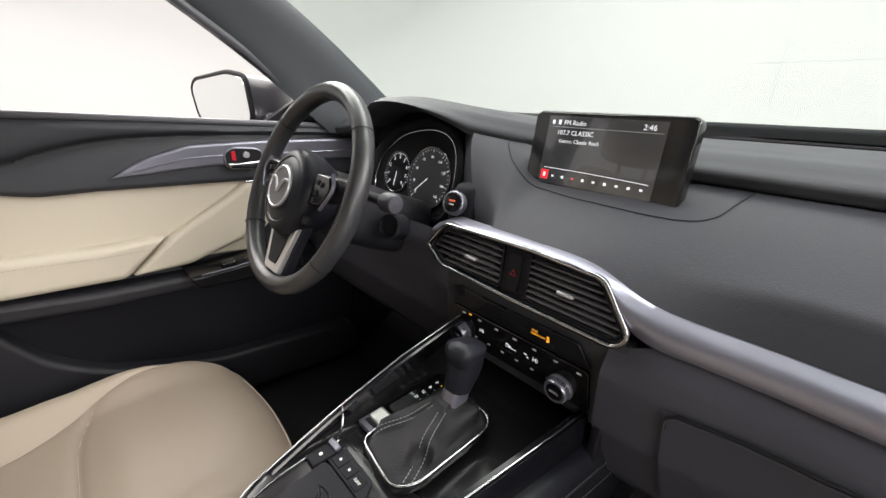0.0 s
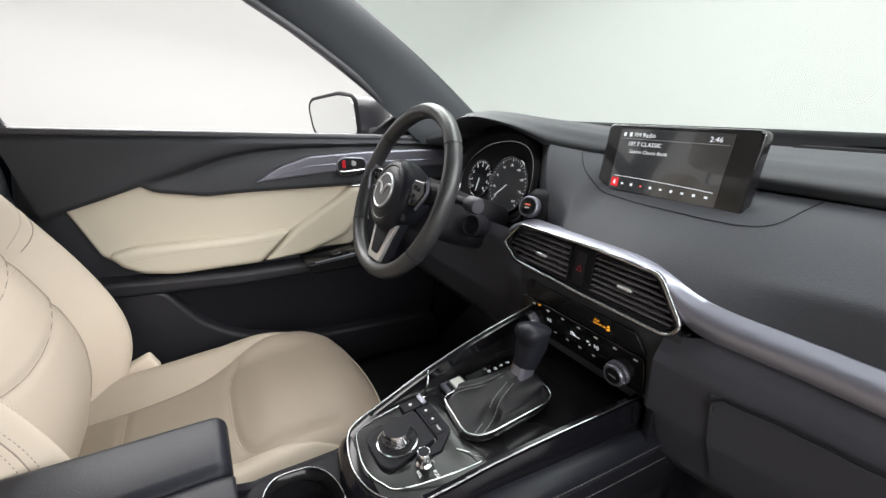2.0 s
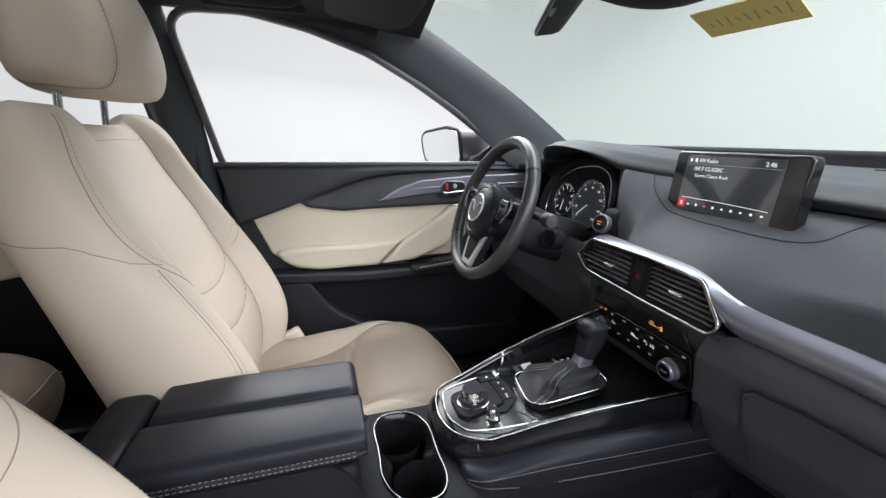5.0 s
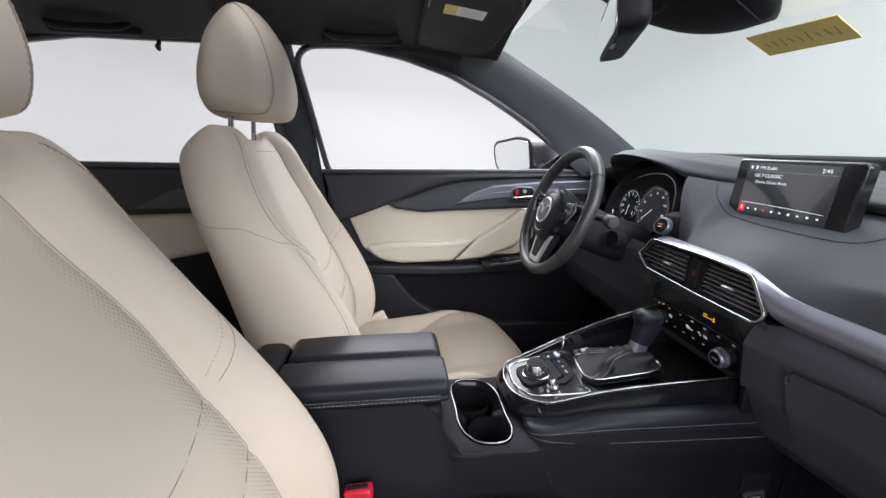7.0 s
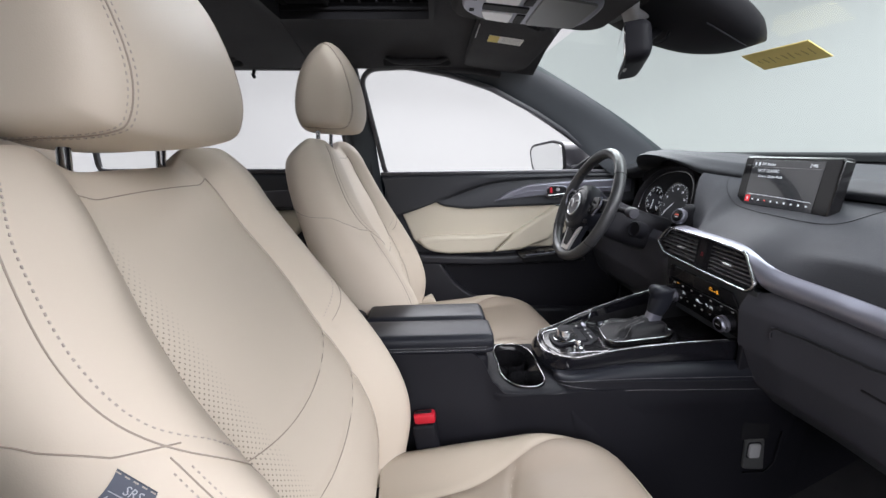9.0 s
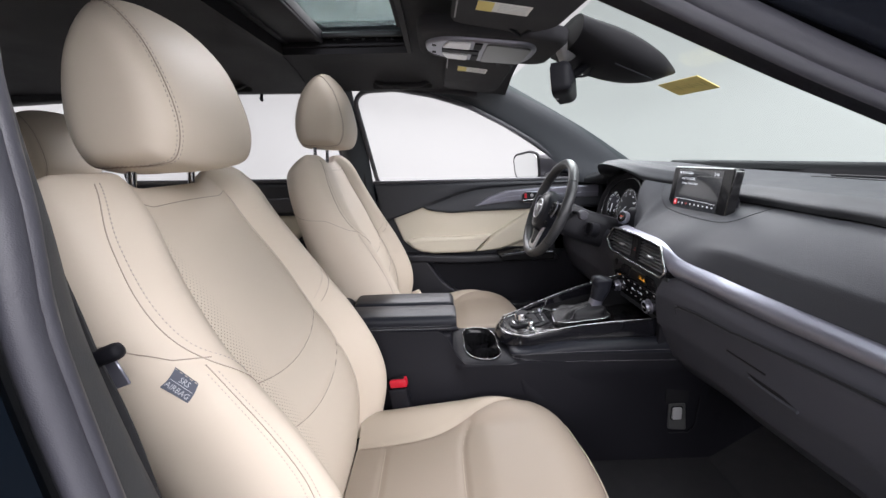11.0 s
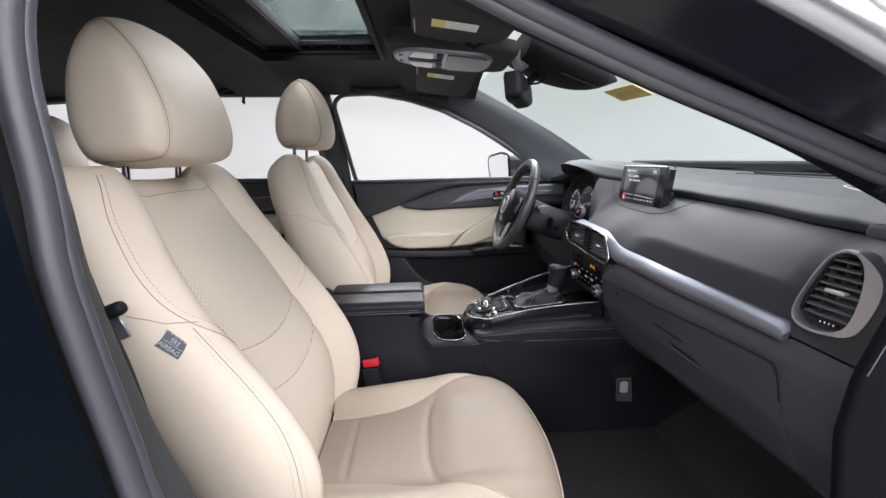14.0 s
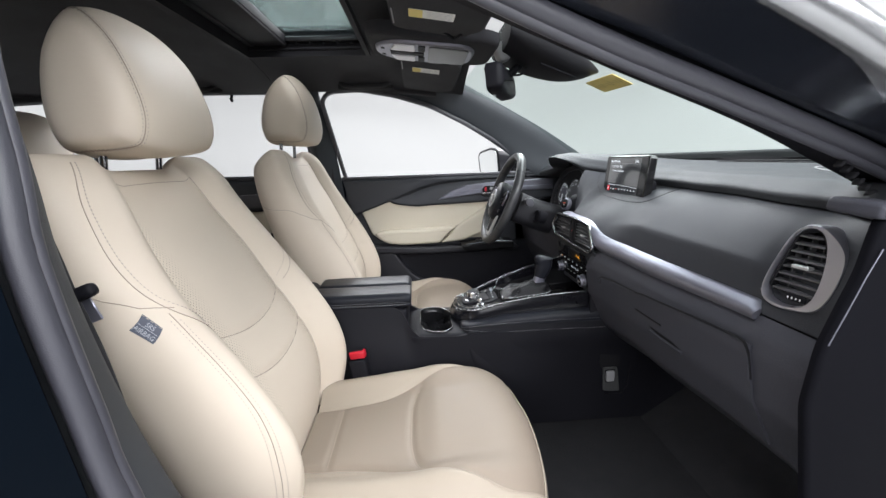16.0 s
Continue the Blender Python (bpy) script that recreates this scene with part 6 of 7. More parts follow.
def pad(u, v):
    """The padded knee panel: u runs from under the skirt to the seam (0.4) and down to its lower edge, v along the car."""
    bot = Vector(skirt(1, max(v, 0.10)))
    seam_x = along([(0.07, 0.096), (0.10, 0.104), (0.18, 0.114), (0.275, 0.126), (0.34, 0.133), (0.5, 0.148)], v)
    seam_z = along([(0.07, 0.724), (0.10, 0.732), (0.18, 0.737), (0.275, 0.743), (0.5, 0.752)], v)
    if u < 0.4:
        k = u / 0.4
        a = k * math.pi / 2
        x = bot.x - 0.006 + (seam_x - bot.x + 0.006) * math.sin(a) + 0.003 * math.sin(math.pi * k)
        z = seam_z + (bot.z + 0.002 - seam_z) * math.cos(a) + 0.004 * math.sin(math.pi * k)
    else:
        k = (u - 0.4) / 0.6
        x = seam_x + (0.1285 - seam_x) * step(0.0, 0.55, k) + 0.004 * math.sin(math.pi * min(1, 4 * k)) - 0.012 * (1 - step(0.07, 0.16, v)) * k
        z = seam_z + (lin([(0.07, 0.690), (0.11, 0.55), (0.16, 0.43), (0.60, 0.43)], v) - seam_z) * k
    close = math.sqrt(max(0.0, 1 - (1 - min(1.0, max(0.0, (v - 0.072) / 0.030))) ** 2))
    return (0.062 + (x - 0.062) * (0.35 + 0.65 * close), v, 0.716 + (z - 0.716) * (0.5 + 0.5 * close))


PV = span(0.072, 0.105, 14) + span(0.115, 0.58, 38)
part("knee_pad", sheet(pad, span(0, 0.40, 14), PV, (-0.02, 0, 0)), BLACKLEA, con, "stitched black leather knee pad", sharp=60)
part("knee_panel", sheet(pad, span(0.4005, 1, 20), PV, (-0.02, 0, 0)), DARKPLAS, con, "black plastic panel under the knee pad", sharp=60)
part("pad_groove", tube([Vector(pad(0.40, v)) + Vector((0.0002, 0, 0)) for v in PV], 0.0011, 6), MATTEBLK, con)
for u in (0.345, 0.435):
    part("stitching", stitches([Vector(pad(u, v)) + Vector((0.0009, 0, 0.0003)) for v in span(0.074, 0.49, 80)], 0.003, 0.0025, 0.0005), GREYTHREAD, con)
tip = [(-0.118, 0.10), (-0.104, 0.066), (-0.062, 0.050), (-0.02, 0.046), (0.022, 0.053), (0.048, 0.072), (0.066, 0.1015)]
tp = smooth_path([Vector((x, y, 0)) for x, y in tip], 6)
part("skirt_nose", sheet(lambda u, v: (-0.018 + (tp[v].x + 0.018) * (1 - 0.16 * (1 - u) ** 2), tp[v].y + 0.016 * (1 - u) ** 2 * (1 - step(0.03, 0.066, tp[v].x)), 0.757 - lerp([(-0.12, 0.030), (0.02, 0.026), (0.09, 0.026)], tp[v].x) * u + 0.006 * step(0.07, 0.10, tp[v].y)), span(0, 1, 8), range(len(tp)), (0, 0.012, 0)), SKIRTBLK, con, "piano black console nose", sharp=60)

# controls on the deck
DM = basis((-0.021, 0.135, deck_z(0.135) + 0.001), (1, 0, 0), (0, 1, 0.10))
cmd = thing("commander_panel", "black control panel with silver dial and volume knob", "control panel")
part("plate", plate(fillet([(-0.052, 0.036), (0.014, 0.037), (0.027, -0.036), (0.012, -0.046), (-0.034, -0.046), (-0.043, -0.036)], 0.008), 0.0045, 0.0015, DM), DARKPLAS, cmd, "raised black dial plate")
part("key_tile", plate(fillet([(-0.054, 0.064), (0.010, 0.064), (0.034, 0.034), (0.0315, 0.012), (0.0245, 0.0115), (0.016, 0.040), (-0.054, 0.039)], 0.004), 0.002, 0.0006, DM), DARKPLAS, cmd)
part("dial_ring", lathe([(0.0285, 0.003), (0.0285, 0.0060), (0.0265, 0.0068), (0.0255, 0.005)], 40, DM @ pose(-0.010, -0.010, 0)), CHROME, cmd, "thin chrome dial ring")
part("dial_well", lathe([(0.0258, 0.0052), (0.019, 0.0056)], 40, DM @ pose(-0.010, -0.010, 0)), MATTEBLK, cmd)
dl = part("dial", lathe([(0.0195, 0.006), (0.0203, 0.016), (0.0188, 0.020), (0.0190, 0.0265), (0.0180, 0.0285)], 40, DM @ pose(-0.010, -0.010, 0)), POLISHED, cmd, "knurled silver dial")
part("dial_cap", lathe([(0.0184, 0.0240), (0.0181, 0.0292), (0.0, 0.0300)], 36, DM @ pose(-0.010, -0.010, 0)), DARKPLAS, dl)
for i in range(40):
    a = 2 * math.pi * i / 40
    part("ridge", rbox(0.0008, 0.0016, 0.006, 0.0003, DM @ pose(-0.010 + 0.0200 * math.cos(a), -0.010 + 0.0200 * math.sin(a), 0.012, 0, 0, math.degrees(a)), 1), CHROME, dl)
vk = part("volume_knob", lathe([(0.0120, 0.0), (0.0120, 0.003), (0.0092, 0.006), (0.0092, 0.018), (0.0080, 0.020)], 32, DM @ pose(0.038, 0.006, 0)), POLISHED, cmd, "small silver volume knob")
part("knob_cap", lathe([(0.0082, 0.018), (0.0078, 0.0202), (0.0, 0.0205)], 24, DM @ pose(0.038, 0.006, 0)), DARKPLAS, vk)
lettering("print", "VOL", 0.006, DM @ pose(0.044, -0.010, 0.0012), WHITEMARK, cmd)
lettering("print", "PUSH", 0.006, DM @ pose(0.056, 0.008, 0.0024), WHITEMARK, cmd)
for x, y in ((-0.040, 0.051), (-0.020, 0.051)):
    part("key", rbox(0.018, 0.017, 0.0016, 0.0006, DM @ pose(x, y, 0.0024), 1), DARKPLAS, cmd)
    part("key_mark", rbox(0.003, 0.003, 0.0005, 0.0001, DM @ pose(x, y, 0.0034), 1), WHITEMARK, cmd)
part("key", rbox(0.018, 0.017, 0.0016, 0.0006, DM @ pose(0.000, 0.050, 0.0024), 1), DARKPLAS, cmd)
lettering("print", "NAV", 0.0055, DM @ pose(-0.006, 0.048, 0.0034), WHITEMARK, cmd)
part("key", rbox(0.020, 0.030, 0.004, 0.001, DM @ pose(-0.062, 0.036, 0.003), 1), DARKPLAS, cmd)
part("key_mark", rbox(0.004, 0.004, 0.0005, 0.0001, DM @ pose(-0.062, 0.036, 0.0053), 1), WHITEMARK, cmd)
part("key_edge", rbox(0.020, 0.007, 0.006, 0.001, DM @ pose(-0.062, 0.055, 0.006, 30), 1), SILVER, cmd)
# parking brake switch and gate letters
pk = thing("parking_brake_switch", "small silver parking brake switch", "switch")
PM = basis((-0.088, 0.256, deck_z(0.256) - 0.006), (1, 0, 0), (0, 1, 0.10))
part("frame", plate(rrect(0.034, 0.040, 0.003), 0.006, 0.0015, PM), DARKSIL, pk)
part("lever", plate(rrect(0.026, 0.020, 0.003), 0.004, 0.0015, PM @ pose(0, 0.006, 0.0050)), PAPER, pk, "pale lit switch lever")
part("slot", plate(rrect(0.022, 0.006, 0.001), 0.001, 0.0003, PM @ pose(0, -0.009, 0.0058)), MATTEBLK, pk)
gate = thing("gear_gate_plate", "black gear position plate with white letters", "label plate")
GM = basis((-0.088, 0.335, deck_z(0.335) - 0.008), (1, 0, 0), (0, 1, 0.10))
part("plate", plate(rrect(0.030, 0.105, 0.004), 0.004, 0.001, GM), GLOSSBLK, gate)
for i, ch in enumerate("PRND"):
    lettering("letter", ch, 0.008, GM @ pose(-0.004, 0.030 - 0.014 * i, 0.0043), GLOWWHITE, gate)
    part("dot", lathe([(0.0012, 0), (0.0012, 0.0004), (0, 0.0004)], 8, GM @ pose(0.008, 0.033 - 0.014 * i, 0.004)), AMBER if i == 0 else WHITEMARK, gate)
lettering("letter", "M", 0.008, GM @ pose(-0.013, -0.014, 0.0043), WHITEMARK, gate)
# gear lever
gear = thing("gear_lever", "black leather gear lever with silver collar and gaiter", "gear lever")
BZ = deck_z(0.29) - 0.004
bo = fillet([(-0.052, -0.070), (0.030, -0.082), (0.046, -0.060), (0.046, 0.060), (0.030, 0.078), (-0.048, 0.072)], 0.016)
BM = basis((-0.014, 0.288, BZ), (1, 0, 0), (0, 1, 0.10))
part("gaiter_frame", sweep([BM @ Vector((x, y, 0.010)) for x, y in bo], rrect(0.0034, 0.012, 0.0015, 3), closed=True), CHROME, gear, "chrome gaiter frame")
nb = len(bo)
loops = []
for k, t in enumerate(span(0, 1, 14)):
    row = []
    for i, (x, y) in enumerate(bo):
        a = math.atan2(y, x)
        s_ = 1 - step(0.0, 1.0, t) * 0.80
        fold = 0.0085 * math.sin(math.pi * min(1, t * 1.15)) * (math.sin(3 * a + 8 * t) + 0.6 * math.sin(6 * a - 7 * t) + 0.3 * math.sin(11 * a + 9 * t))
        row.append(BM @ Vector((x * s_ * 0.97 - 0.002 * t + fold * math.cos(a), y * s_ * 0.97 + 0.036 * t + fold * math.sin(a), 0.010 + 0.036 * t ** 1.5 + 0.006 * math.sin(math.pi * t) + 0.6 * fold)))
    loops.append(row)
part("gaiter", rings(loops), GAITERLEA, gear, "creased black leather gaiter", sharp=70)
for da in (-0.0035, 0.0035):
    part("stitching", stitches([loops[k][nb // 3] + Vector((da, da, 0.0012)) for k in range(1, 13)], 0.003, 0.002, 0.0005), GREYTHREAD, gear)
    part("stitching", stitches([loops[k][2] + Vector((da, 0, 0.0016)) for k in range(0, 13)], 0.003, 0.002, 0.0005), GREYTHREAD, gear)
L0, L1 = Vector((-0.016, 0.326, BZ + 0.036)), Vector((-0.016, 0.354, 0.905))
part("collar", sweep([L0.lerp(L1, 0.04), L0.lerp(L1, 0.25)], rrect(0.0275, 0.0335, 0.010, 5), up=(0, 1, 0)), SILVER, gear, "satin silver collar")


def grip(t):
    w = along([(0, 0.029), (0.4, 0.038), (0.70, 0.041), (0.86, 0.044), (0.95, 0.037), (1, 0.015)], t)
    d = along([(0, 0.035), (0.4, 0.045), (0.70, 0.050), (0.86, 0.055), (0.95, 0.046), (1, 0.020)], t)
    return rrect(w, d, min(w, d) * 0.42, 6)


gp = [L0.lerp(L1, 0.24 + 0.76 * t) + Vector((0, -0.010 * step(0.5, 1, t), 0)) for t in span(0, 1, 28)]
part("grip", sweep(gp, grip, up=(0, 1, 0)), BLACKLEA, gear, "black leather lever grip", sharp=70)
part("release_key", rbox(0.012, 0.020, 0.022, 0.004, Matrix.Translation(L1 + Vector((-0.0235, -0.01, -0.020)))), DARKPLAS, gear)
tray = thing("tray_cup", "round dark well in the console deck", "tray")
part("well_rim", lathe([(0.030, -0.004), (0.030, 0.0), (0.026, -0.001), (0.024, -0.004)], 28, Matrix.Translation((0.072, 0.285, deck_z(0.285) - 0.0165))), MATTEBLK, tray)

# armrest
arm = thing("centre_armrest", "black leather centre armrest with split stitched lid", "armrest")


def arm_piece(x0, x1, y0, y1, z0, z1, r):
    return rbox(x1 - x0, y1 - y0, z1 - z0, r, pose((x0 + x1) / 2, (y0 + y1) / 2, (z0 + z1) / 2), 5)


part("lid", arm_piece(-0.122, -0.0205, -0.362, -0.072, 0.788, 0.836, 0.016), BLACKLEA, arm, "padded black leather lid")


def lid_ring(k):
    """The wide lid's cross-section, swept back along the car."""
    x0, x1, z0, z1, r = -0.0195, 0.081, 0.795, 0.835, 0.017
    return [(x0 + 0.002 + (1 - k) * 0.004, z0), (x0, z0 + 0.006), (x0, z1 - 0.010), (x0 + 0.003, z1 - 0.003), (x0 + 0.010, z1)] + [(x0 + 0.010 + (x1 - r - x0 - 0.010) * q, z1 + 0.0015 * math.sin(math.pi * q)) for q in span(0.15, 0.85, 4)] + [(x1 - r + r * math.sin(q), z1 - r + r * math.cos(q)) for q in span(0, math.pi / 2, 6)] + [(x1, z0 + 0.013), (x1 - 0.0016, z0 + 0.0115), (x1, z0 + 0.010), (x1, z0 + 0.004), (x1 - 0.004, z0)]


lid_loops = []
for y, k in [(-0.362, 0.9), (-0.355, 1.0)] + [(v, 1.0) for v in span(-0.34, -0.095, 8)] + [(-0.086, 0.985), (-0.079, 0.955), (-0.074, 0.915), (-0.071, 0.86), (-0.0705, 0.80)]:
    lid_loops.append([Vector((0.031 + (x - 0.031) * (0.55 + 0.45 * k), y, 0.815 + (z - 0.815) * k)) for x, z in lid_ring(k)])
part("lid", rings(lid_loops), BLACKLEA, arm, "padded black leather lid", sharp=70)
part("bin", arm_piece(-0.112, 0.086, -0.46, -0.082, 0.62, 0.790, 0.012), DARKPLAS, arm, "black plastic bin below the lid")
part("rear_pad", arm_piece(-0.120, 0.086, -0.44, -0.365, 0.72, 0.832, 0.028), BLACKLEA, arm, "padded black leather rear cap")
for z in (0.8105, 0.8035):
    part("stitching", stitches([(0.0814, y, z) for y in span(-0.350, -0.095, 30)] + [(0.0806, -0.086, z), (0.0785, -0.0785, z), (0.0755, -0.0735, z)], 0.004, 0.003, 0.0006), GREYTHREAD, arm)

# ---- belts ----
bk = thing("seat_belt_buckle", "black seat belt buckle with red button beside the seat", "buckle")
BKM = pose(0.142, -0.222, 0.680, 8, 0, -6)
part("stem", rbox(0.028, 0.048, 0.22, 0.006, BKM @ pose(0, -0.003, -0.115)), DARKPLAS, bk, "black plastic buckle stem")
part("button", rbox(0.022, 0.044, 0.022, 0.005, BKM @ pose(0, 0.001, 0.008)), REDPLAS, bk, "red release button")
part("slot", rbox(0.008, 0.034, 0.004, 0.001, BKM @ pose(0, 0.0, 0.0195), 1), MATTEBLK, bk)
bk2 = copy_thing(bk, pose(0, 0, 0))
bk2.matrix_world = pose(-0.290, 0.02, 0.0)
WEB = material("black_belt_webbing", (0.025, 0.025, 0.028), 0.8, grain=1600, bump=0.4, tone=0.15)
bl = thing("seat_belt", "black webbing seat belt hanging by the centre pillar", "seat belt")
part("webbing", sweep(smooth_path([(0.685, -0.53, 1.40), (0.70, -0.482, 1.20), (0.703, -0.462, 1.07), (0.70, -0.446, 0.95), (0.69, -0.43, 0.70), (0.68, -0.43, 0.50)], 8), rrect(0.003, 0.045, 0.001, 2)), WEB, bl)
part("tongue", rbox(0.016, 0.034, 0.017, 0.007, pose(0.70, -0.434, 1.064, 20)), DARKPLAS, bl, "black belt tongue")
part("tongue_blade", rbox(0.003, 0.020, 0.034, 0.001, pose(0.69, -0.440, 1.040, 20), 1), SILVER, bl, "steel tongue blade")
bl = thing("seat_belt", "black webbing seat belt hanging by the centre pillar", "seat belt")
part("webbing", sweep(smooth_path([(-0.665, -0.50, 1.46), (-0.685, -0.445, 1.20), (-0.685, -0.43, 1.0), (-0.68, -0.42, 0.60)], 8), rrect(0.003, 0.045, 0.001, 2)), WEB, bl)
part("anchor", rbox(0.02, 0.05, 0.07, 0.008, pose(-0.665, -0.485, 1.42)), DARKPLAS, bl)

# panel with the small lamp in the passenger footwell
hk = thing("footwell_hook", "small grey plastic latch on the console side", "latch")
KM = basis((0.131, 0.503, 0.564), (0, 0.88, 0.02), (0, 0, 0.88))
part("plate", plate(fillet([(-0.022, 0.035), (0.020, 0.035), (0.028, -0.045), (-0.020, -0.040)], 0.006), 0.006, 0.002, KM), SMOKE, hk)
part("key_gap", plate(rrect(0.031, 0.042, 0.007), 0.0015, 0.0005, KM @ pose(-0.002, 0.008, 0.005)), MATTEBLK, hk)
part("key", plate(rrect(0.025, 0.035, 0.006), 0.006, 0.002, KM @ pose(-0.002, 0.008, 0.005)), GREYPLAS, hk, "pale grey push key")
part("recess", plate(rrect(0.06, 0.05, 0.008), 0.003, 0.001, KM @ pose(-0.002, 0.058, 0.0)), MATTEBLK, hk)
part("frame_line", tube([KM @ Vector(p) for p in ((-0.016, -0.052, 0.004), (0.034, -0.054, 0.004), (0.052, -0.03, 0.004), (0.058, 0.05, 0.004))], 0.0016, 6), DARKPLAS, hk)
part("console_front", rbox(0.02, 0.3, 0.36, 0.004, pose(0.116, 0.72, 0.60)), DARKPLAS, con)
part("console_front", rbox(0.02, 0.5, 0.36, 0.004, pose(-0.118, 0.55, 0.60)), DARKPLAS, con)

# ---- overhead ----
OH = basis((0.0, 0.004, 1.512), (1, 0, 0), (0, -1, 0.10))
oc = thing("overhead_console", "satin silver overhead console with map lamps", "overhead console")
part("surround", plate(rrect(0.25, 0.34, 0.05, 6), 0.030, 0.014, OH @ pose(0, -0.015, -0.012)), HEADLIN, oc, "dark cloth-covered surround")
part("lamp_panel", plate(fillet([(-0.088, 0.085), (-0.04, 0.135), (0.04, 0.135), (0.088, 0.085), (0.094, -0.10), (0.05, -0.128), (-0.05, -0.128), (-0.094, -0.10)], 0.03, 6), 0.014, 0.008, OH @ pose(0, 0, 0.012), 5), DARKSIL, oc, "satin silver lamp panel")
for sg in (-1, 1):
    part("lamp_lens", plate(fillet([(sg * 0.026, 0.094), (sg * 0.072, 0.082), (sg * 0.078, 0.030), (sg * 0.026, 0.030)], 0.006), 0.004, 0.0015, OH @ pose(0, 0, 0.0255)), LAMPLENS, oc, "frosted white map lamp lens")
    part("switch", plate(rrect(0.050, 0.018, 0.003), 0.003, 0.001, OH @ pose(sg * 0.052, 0.012, 0.0255)), DARKPLAS, oc)
    part("microphone", plate(rrect(0.016, 0.010, 0.002), 0.001, 0.0003, OH @ pose(sg * 0.030, 0.114, 0.0258)), MATTEBLK, oc)
part("switch", plate(rrect(0.030, 0.090, 0.004), 0.004, 0.001, OH @ pose(0, 0.050, 0.0250)), DARKPLAS, oc)
part("holder_lid", plate(fillet([(-0.082, -0.006), (0.082, -0.006), (0.072, -0.110), (-0.072, -0.110)], 0.016, 5), 0.005, 0.002, OH @ pose(0, 0, 0.0245)), SMOKE, oc, "smoky grey sunglasses holder lid")

for sg in (-1, 1):
    vz = thing("sun_visor", "dark grey folded sun visor with a paper warning label", "sun visor", "sun visors")
    V = basis((sg * 0.385, 0.022, 1.520 if sg < 0 else 1.500), (1, 0, -0.05 * sg), (0, -1, 0.14))
    part("board", plate(fillet([(-0.22, 0.10), (0.22, 0.10), (0.235, -0.06), (0.16, -0.105), (-0.16, -0.105), (-0.235, -0.06)], 0.03, 5), 0.020, 0.008, V), HEADLIN, vz)
    part("label_paper", plate(rrect(0.050, 0.092, 0.001), 0.0008, 0.0002, V @ pose(-sg * 0.085, 0.012, 0.0202)), PAPER, vz, "white paper warning label")
    part("label_stripe", plate(rrect(0.050, 0.028, 0.001), 0.0004, 0.0001, V @ pose(-sg * 0.085, 0.044, 0.021)), YELLOW, vz, "yellow label stripe")
    for i in range(5):
        part("print_line", rbox(0.0014, 0.050, 0.0003, 0.0001, V @ pose(-sg * 0.085 - 0.016 + 0.008 * i, -0.004, 0.0211), 1), GREYINK, vz)
    part("clip", tube([V @ Vector((-sg * 0.205, -0.02, 0.018)), V @ Vector((-sg * 0.215, -0.045, 0.028)), V @ Vector((-sg * 0.195, -0.06, 0.020))], 0.004, 8), DARKPLAS, vz, "black visor clip")
    part("mirror_edge", rbox(0.10, 0.003, 0.004, 0.001, V @ pose(-sg * 0.125, 0.092, 0.020), 1), GREYPLAS, vz)
for x, y in ((-0.615, -0.235), (-0.615, -0.93)):
    gh = thing("grab_handle", "dark folding grab handle above the window", "grab handle", "grab handles")
    part("recess", rbox(0.05, 0.23, 0.045, 0.012, pose(x + 0.004, y, 1.528, 0, 35)), MATTEBLK, gh)
    part("bar", tube(smooth_path([(x + 0.035, y - 0.10, 1.525), (x + 0.046, y - 0.07, 1.510), (x + 0.048, y, 1.508), (x + 0.046, y + 0.07, 1.510), (x + 0.035, y + 0.10, 1.525)], 6), 0.009, 10), HEADLIN, gh)
hook = part("coat_hook", tube(smooth_path([(-0.655, -0.80, 1.505), (-0.645, -0.80, 1.485), (-0.635, -0.795, 1.475), (-0.625, -0.795, 1.482)], 5), 0.006, 8), DARKPLAS)
tagged(hook, "small dark coat hook at the rear window", "hook")

# rear view mirror and sensor cover
rv = thing("rear_view_mirror", "black rear view mirror on a stalk under the windscreen", "mirror")
RM = basis((0.005, 0.195, 1.408), (1, -0.40, 0), (0.0, -0.10, 1))
part("shell", plate(fillet([(-0.115, 0.030), (-0.095, 0.036), (0.095, 0.036), (0.118, 0.028), (0.108, -0.028), (0.09, -0.036), (-0.09, -0.036), (-0.108, -0.028)], 0.014), 0.044, 0.018, RM @ pose(0, 0, 0.008, 180)), DARKPLAS, rv, "black mirror shell")
part("glass", plate(fillet([(-0.108, 0.026), (0.110, 0.026), (0.100, -0.028), (-0.100, -0.028)], 0.014), 0.003, 0.001, RM @ pose(0, 0, 0.0075)), MIRROR, rv, "mirror glass")
part("edge_keys", rbox(0.03, 0.008, 0.006, 0.002, RM @ pose(0.03, -0.034, 0.004), 1), GREYPLAS, rv)
part("arm", tube(smooth_path([(-0.005, 0.215, 1.42), (-0.005, 0.25, 1.445), (-0.005, 0.285, 1.475)], 4), 0.011, 10), DARKPLAS, rv, "black mirror stalk")
part("cable", tube(smooth_path([(0.012, 0.235, 1.425), (0.018, 0.262, 1.428), (0.010, 0.28, 1.455)], 5), 0.003, 6), MATTEBLK, rv)
cv = thing("sensor_cover", "black moulded sensor cover behind the windscreen", "cover")
loops = []
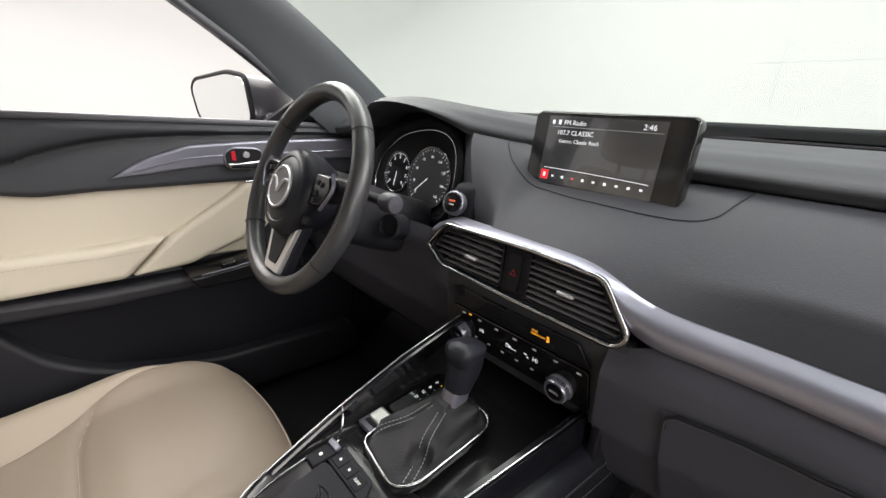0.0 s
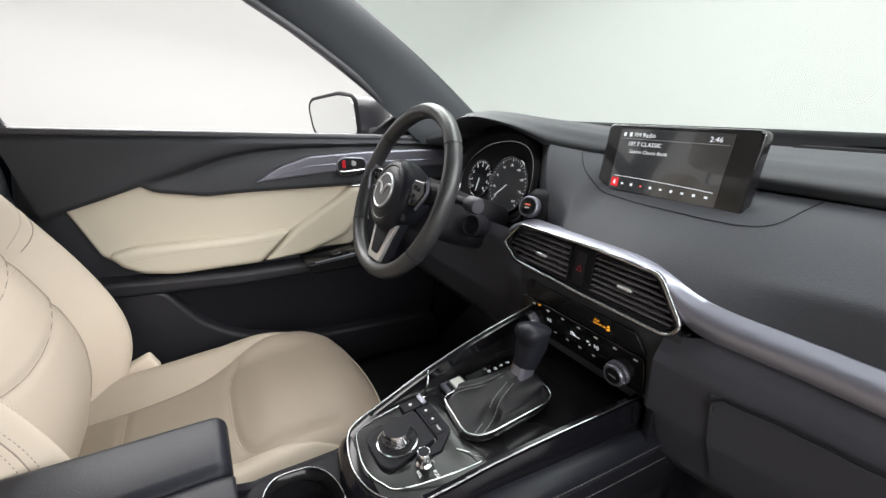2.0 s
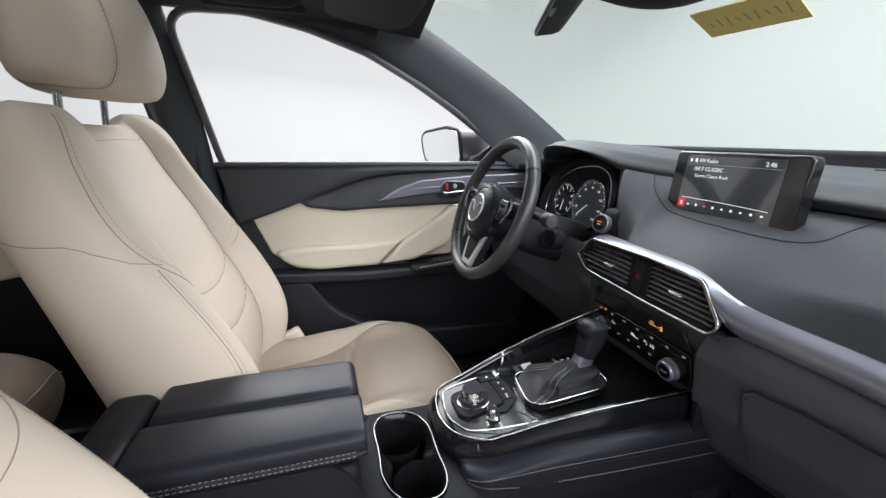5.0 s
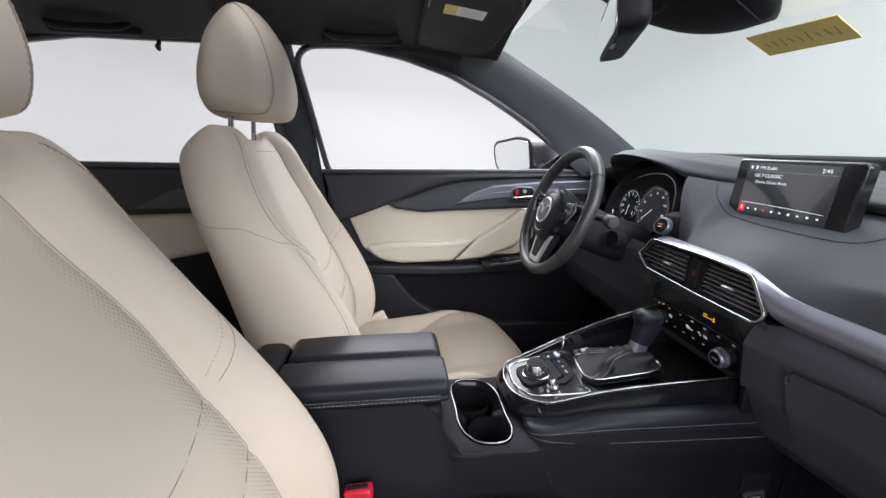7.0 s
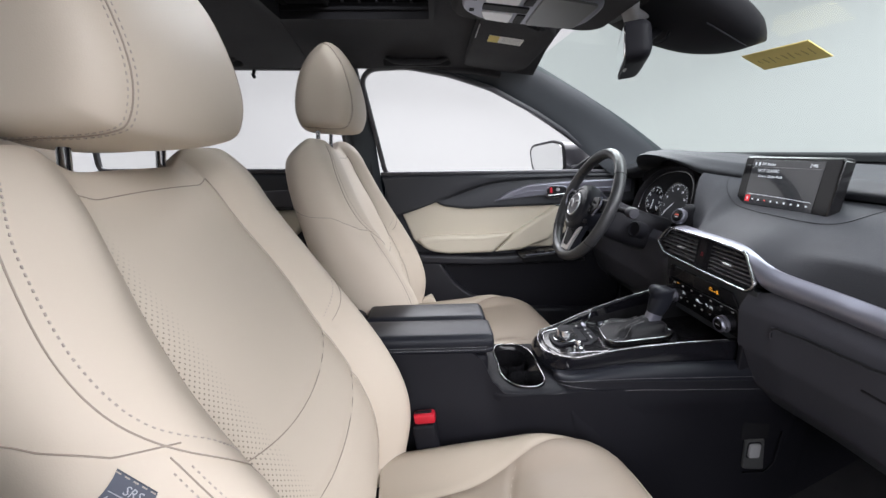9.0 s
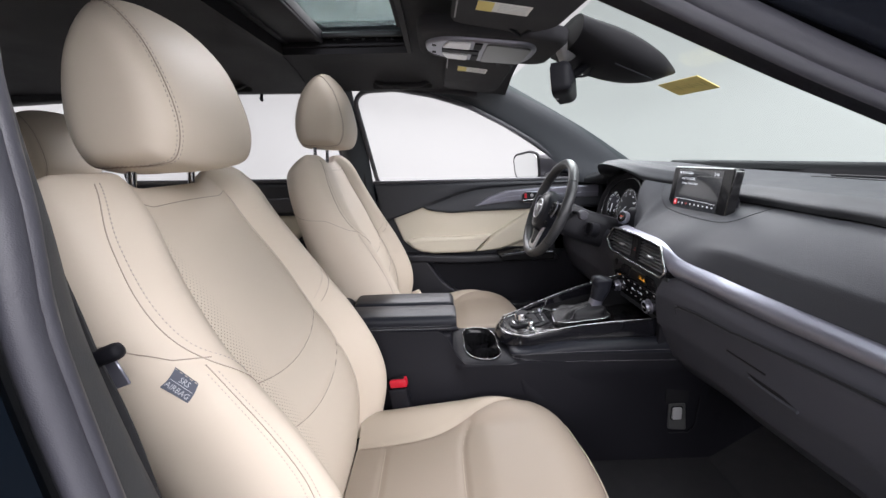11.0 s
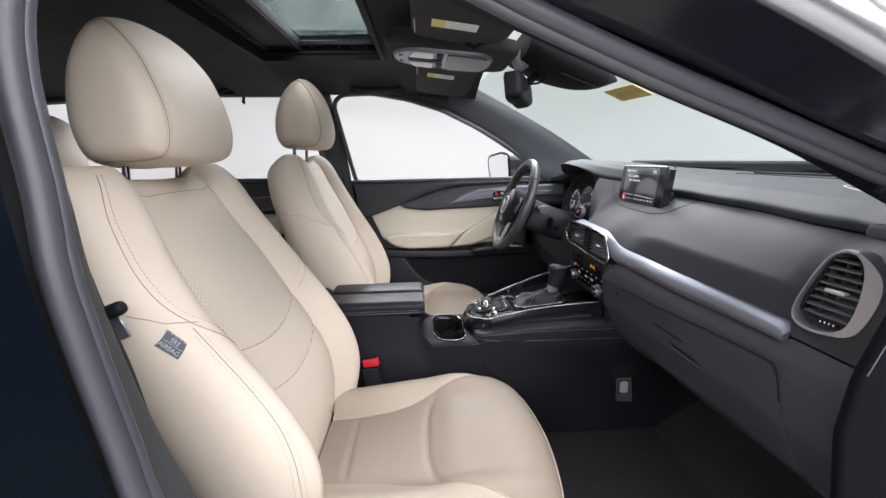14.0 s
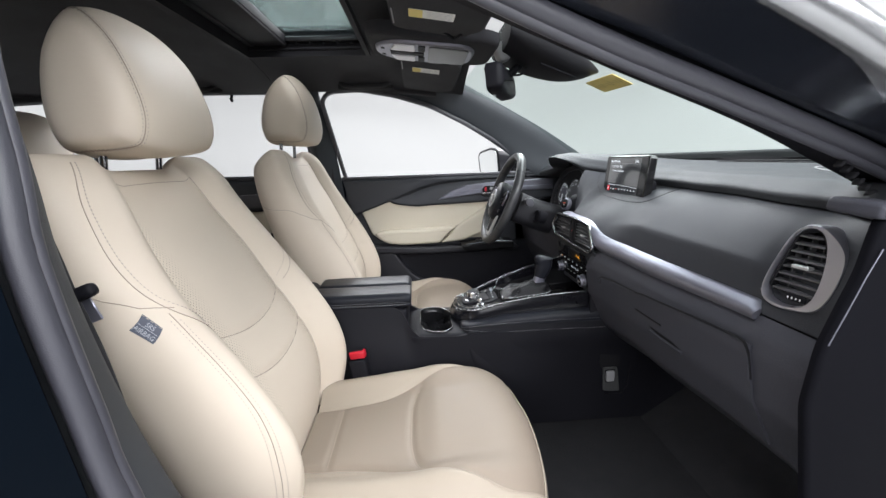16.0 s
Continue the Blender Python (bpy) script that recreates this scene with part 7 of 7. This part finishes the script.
for t in span(0, 1, 14):
    y = 0.205 + 0.275 * t
    w = along([(0, 0.130), (0.4, 0.118), (0.75, 0.078), (0.92, 0.034), (1, 0.008)], t)
    ztop = 1.537 - 0.43 * (y - 0.20) + 0.010 + 0.016 * math.sin(math.pi * t) + 0.010 * t * t
    h = along([(0, 0.062), (0.25, 0.082), (0.55, 0.080), (0.8, 0.052), (1, 0.008)], t)
    loops.append([Vector((w * math.copysign(abs(math.cos(a)) ** 0.7, math.cos(a)), y, ztop - h / 2 + h / 2 * math.copysign(abs(math.sin(a)) ** 0.8, math.sin(a)))) for a in [2 * math.pi * i / 28 for i in range(28)]])
part("shell", rings(loops), MATTEBLK, cv, "matte black plastic shell", sharp=60)
for i in range(9):
    part("louvre", rbox(0.003, 0.030, 0.003, 0.001, pose(0.104 - 0.004 * i, 0.30 + 0.010 * i, 1.430 - 0.0025 * i, -14, 0, 20), 1), DARKPLAS, cv)
part("bracket", rbox(0.05, 0.05, 0.05, 0.01, pose(0.0, 0.215, 1.49, 25)), GREYPLAS, cv, "grey bracket")
ws_tag = part("windscreen_note", mesh_of([(-0.026, 0.459, 1.4085), (-0.034, 0.520, 1.3845), (0.108, 0.528, 1.3812), (0.117, 0.468, 1.4050), (-0.026, 0.459, 1.4065), (-0.034, 0.520, 1.3825), (0.108, 0.528, 1.3792), (0.117, 0.468, 1.4030)], [(0, 1, 2, 3), (4, 5, 6, 7), (0, 1, 5, 4), (1, 2, 6, 5), (2, 3, 7, 6), (3, 0, 4, 7)]), YELLOW, smooth=False)
tagged(ws_tag, "yellow paper note taped to the windscreen", "note")
for i in range(9):
    u = 0.1 + 0.095 * i
    p = Vector((-0.026, 0.459, 1.4062)).lerp(Vector((0.117, 0.468, 1.4028)), u) + Vector((0, 0.030, -0.0125))
    part("writing_bar", rbox(0.002, 0.012 + 0.006 * (i % 3), 0.0006, 0.0001, Matrix.Translation(p) @ pose(0, 0, 0, -22, 0, 12 * ((i % 3) - 1)), 1), INK, ws_tag)

# wing mirror outside
mir = thing("wing_mirror", "black wing mirror outside the driver's window", "mirror")
MM = basis((-1.035, 0.345, 1.185), (1, 0.07, 0), (0, 0, 1))
mo = fillet([(-0.225, 0.030), (-0.185, 0.056), (0.08, 0.072), (0.20, 0.060), (0.235, -0.052), (-0.13, -0.068), (-0.175, -0.055)], 0.03, 5)
loops = [[MM @ Vector((x * k + dx, y * k, z)) for x, y in mo] for k, z, dx in ((1, 0.0, 0), (1.0, -0.04, 0.004), (0.93, -0.085, 0.010), (0.75, -0.125, 0.020), (0.35, -0.15, 0.03))]
part("shell", rings(loops), MIRSHELL, mir, "dusk grey mirror shell", sharp=60)
part("rim", sweep([MM @ Vector((x, y, 0.0)) for x, y in mo], circle(0.006, 8), up=MM.to_3x3() @ Vector((0, 0, 1)), closed=True), MATTEBLK, mir)
part("glass", plate([(x * 0.95, y * 0.92) for x, y in mo], 0.004, 0.001, MM @ pose(0, 0, 0.0)), MIRROR, mir, "mirror glass")
part("foot", rbox(0.14, 0.10, 0.045, 0.018, pose(-0.85, 0.43, 1.13, 0, -10)), MIRSHELL, mir)
part("sail_panel", door_plate([(0.36, 1.135), (0.60, 1.135), (0.46, 1.205)], -0.775, 0.02, 0.006, 0.01), DARKPLAS, door, "black plastic mirror triangle")
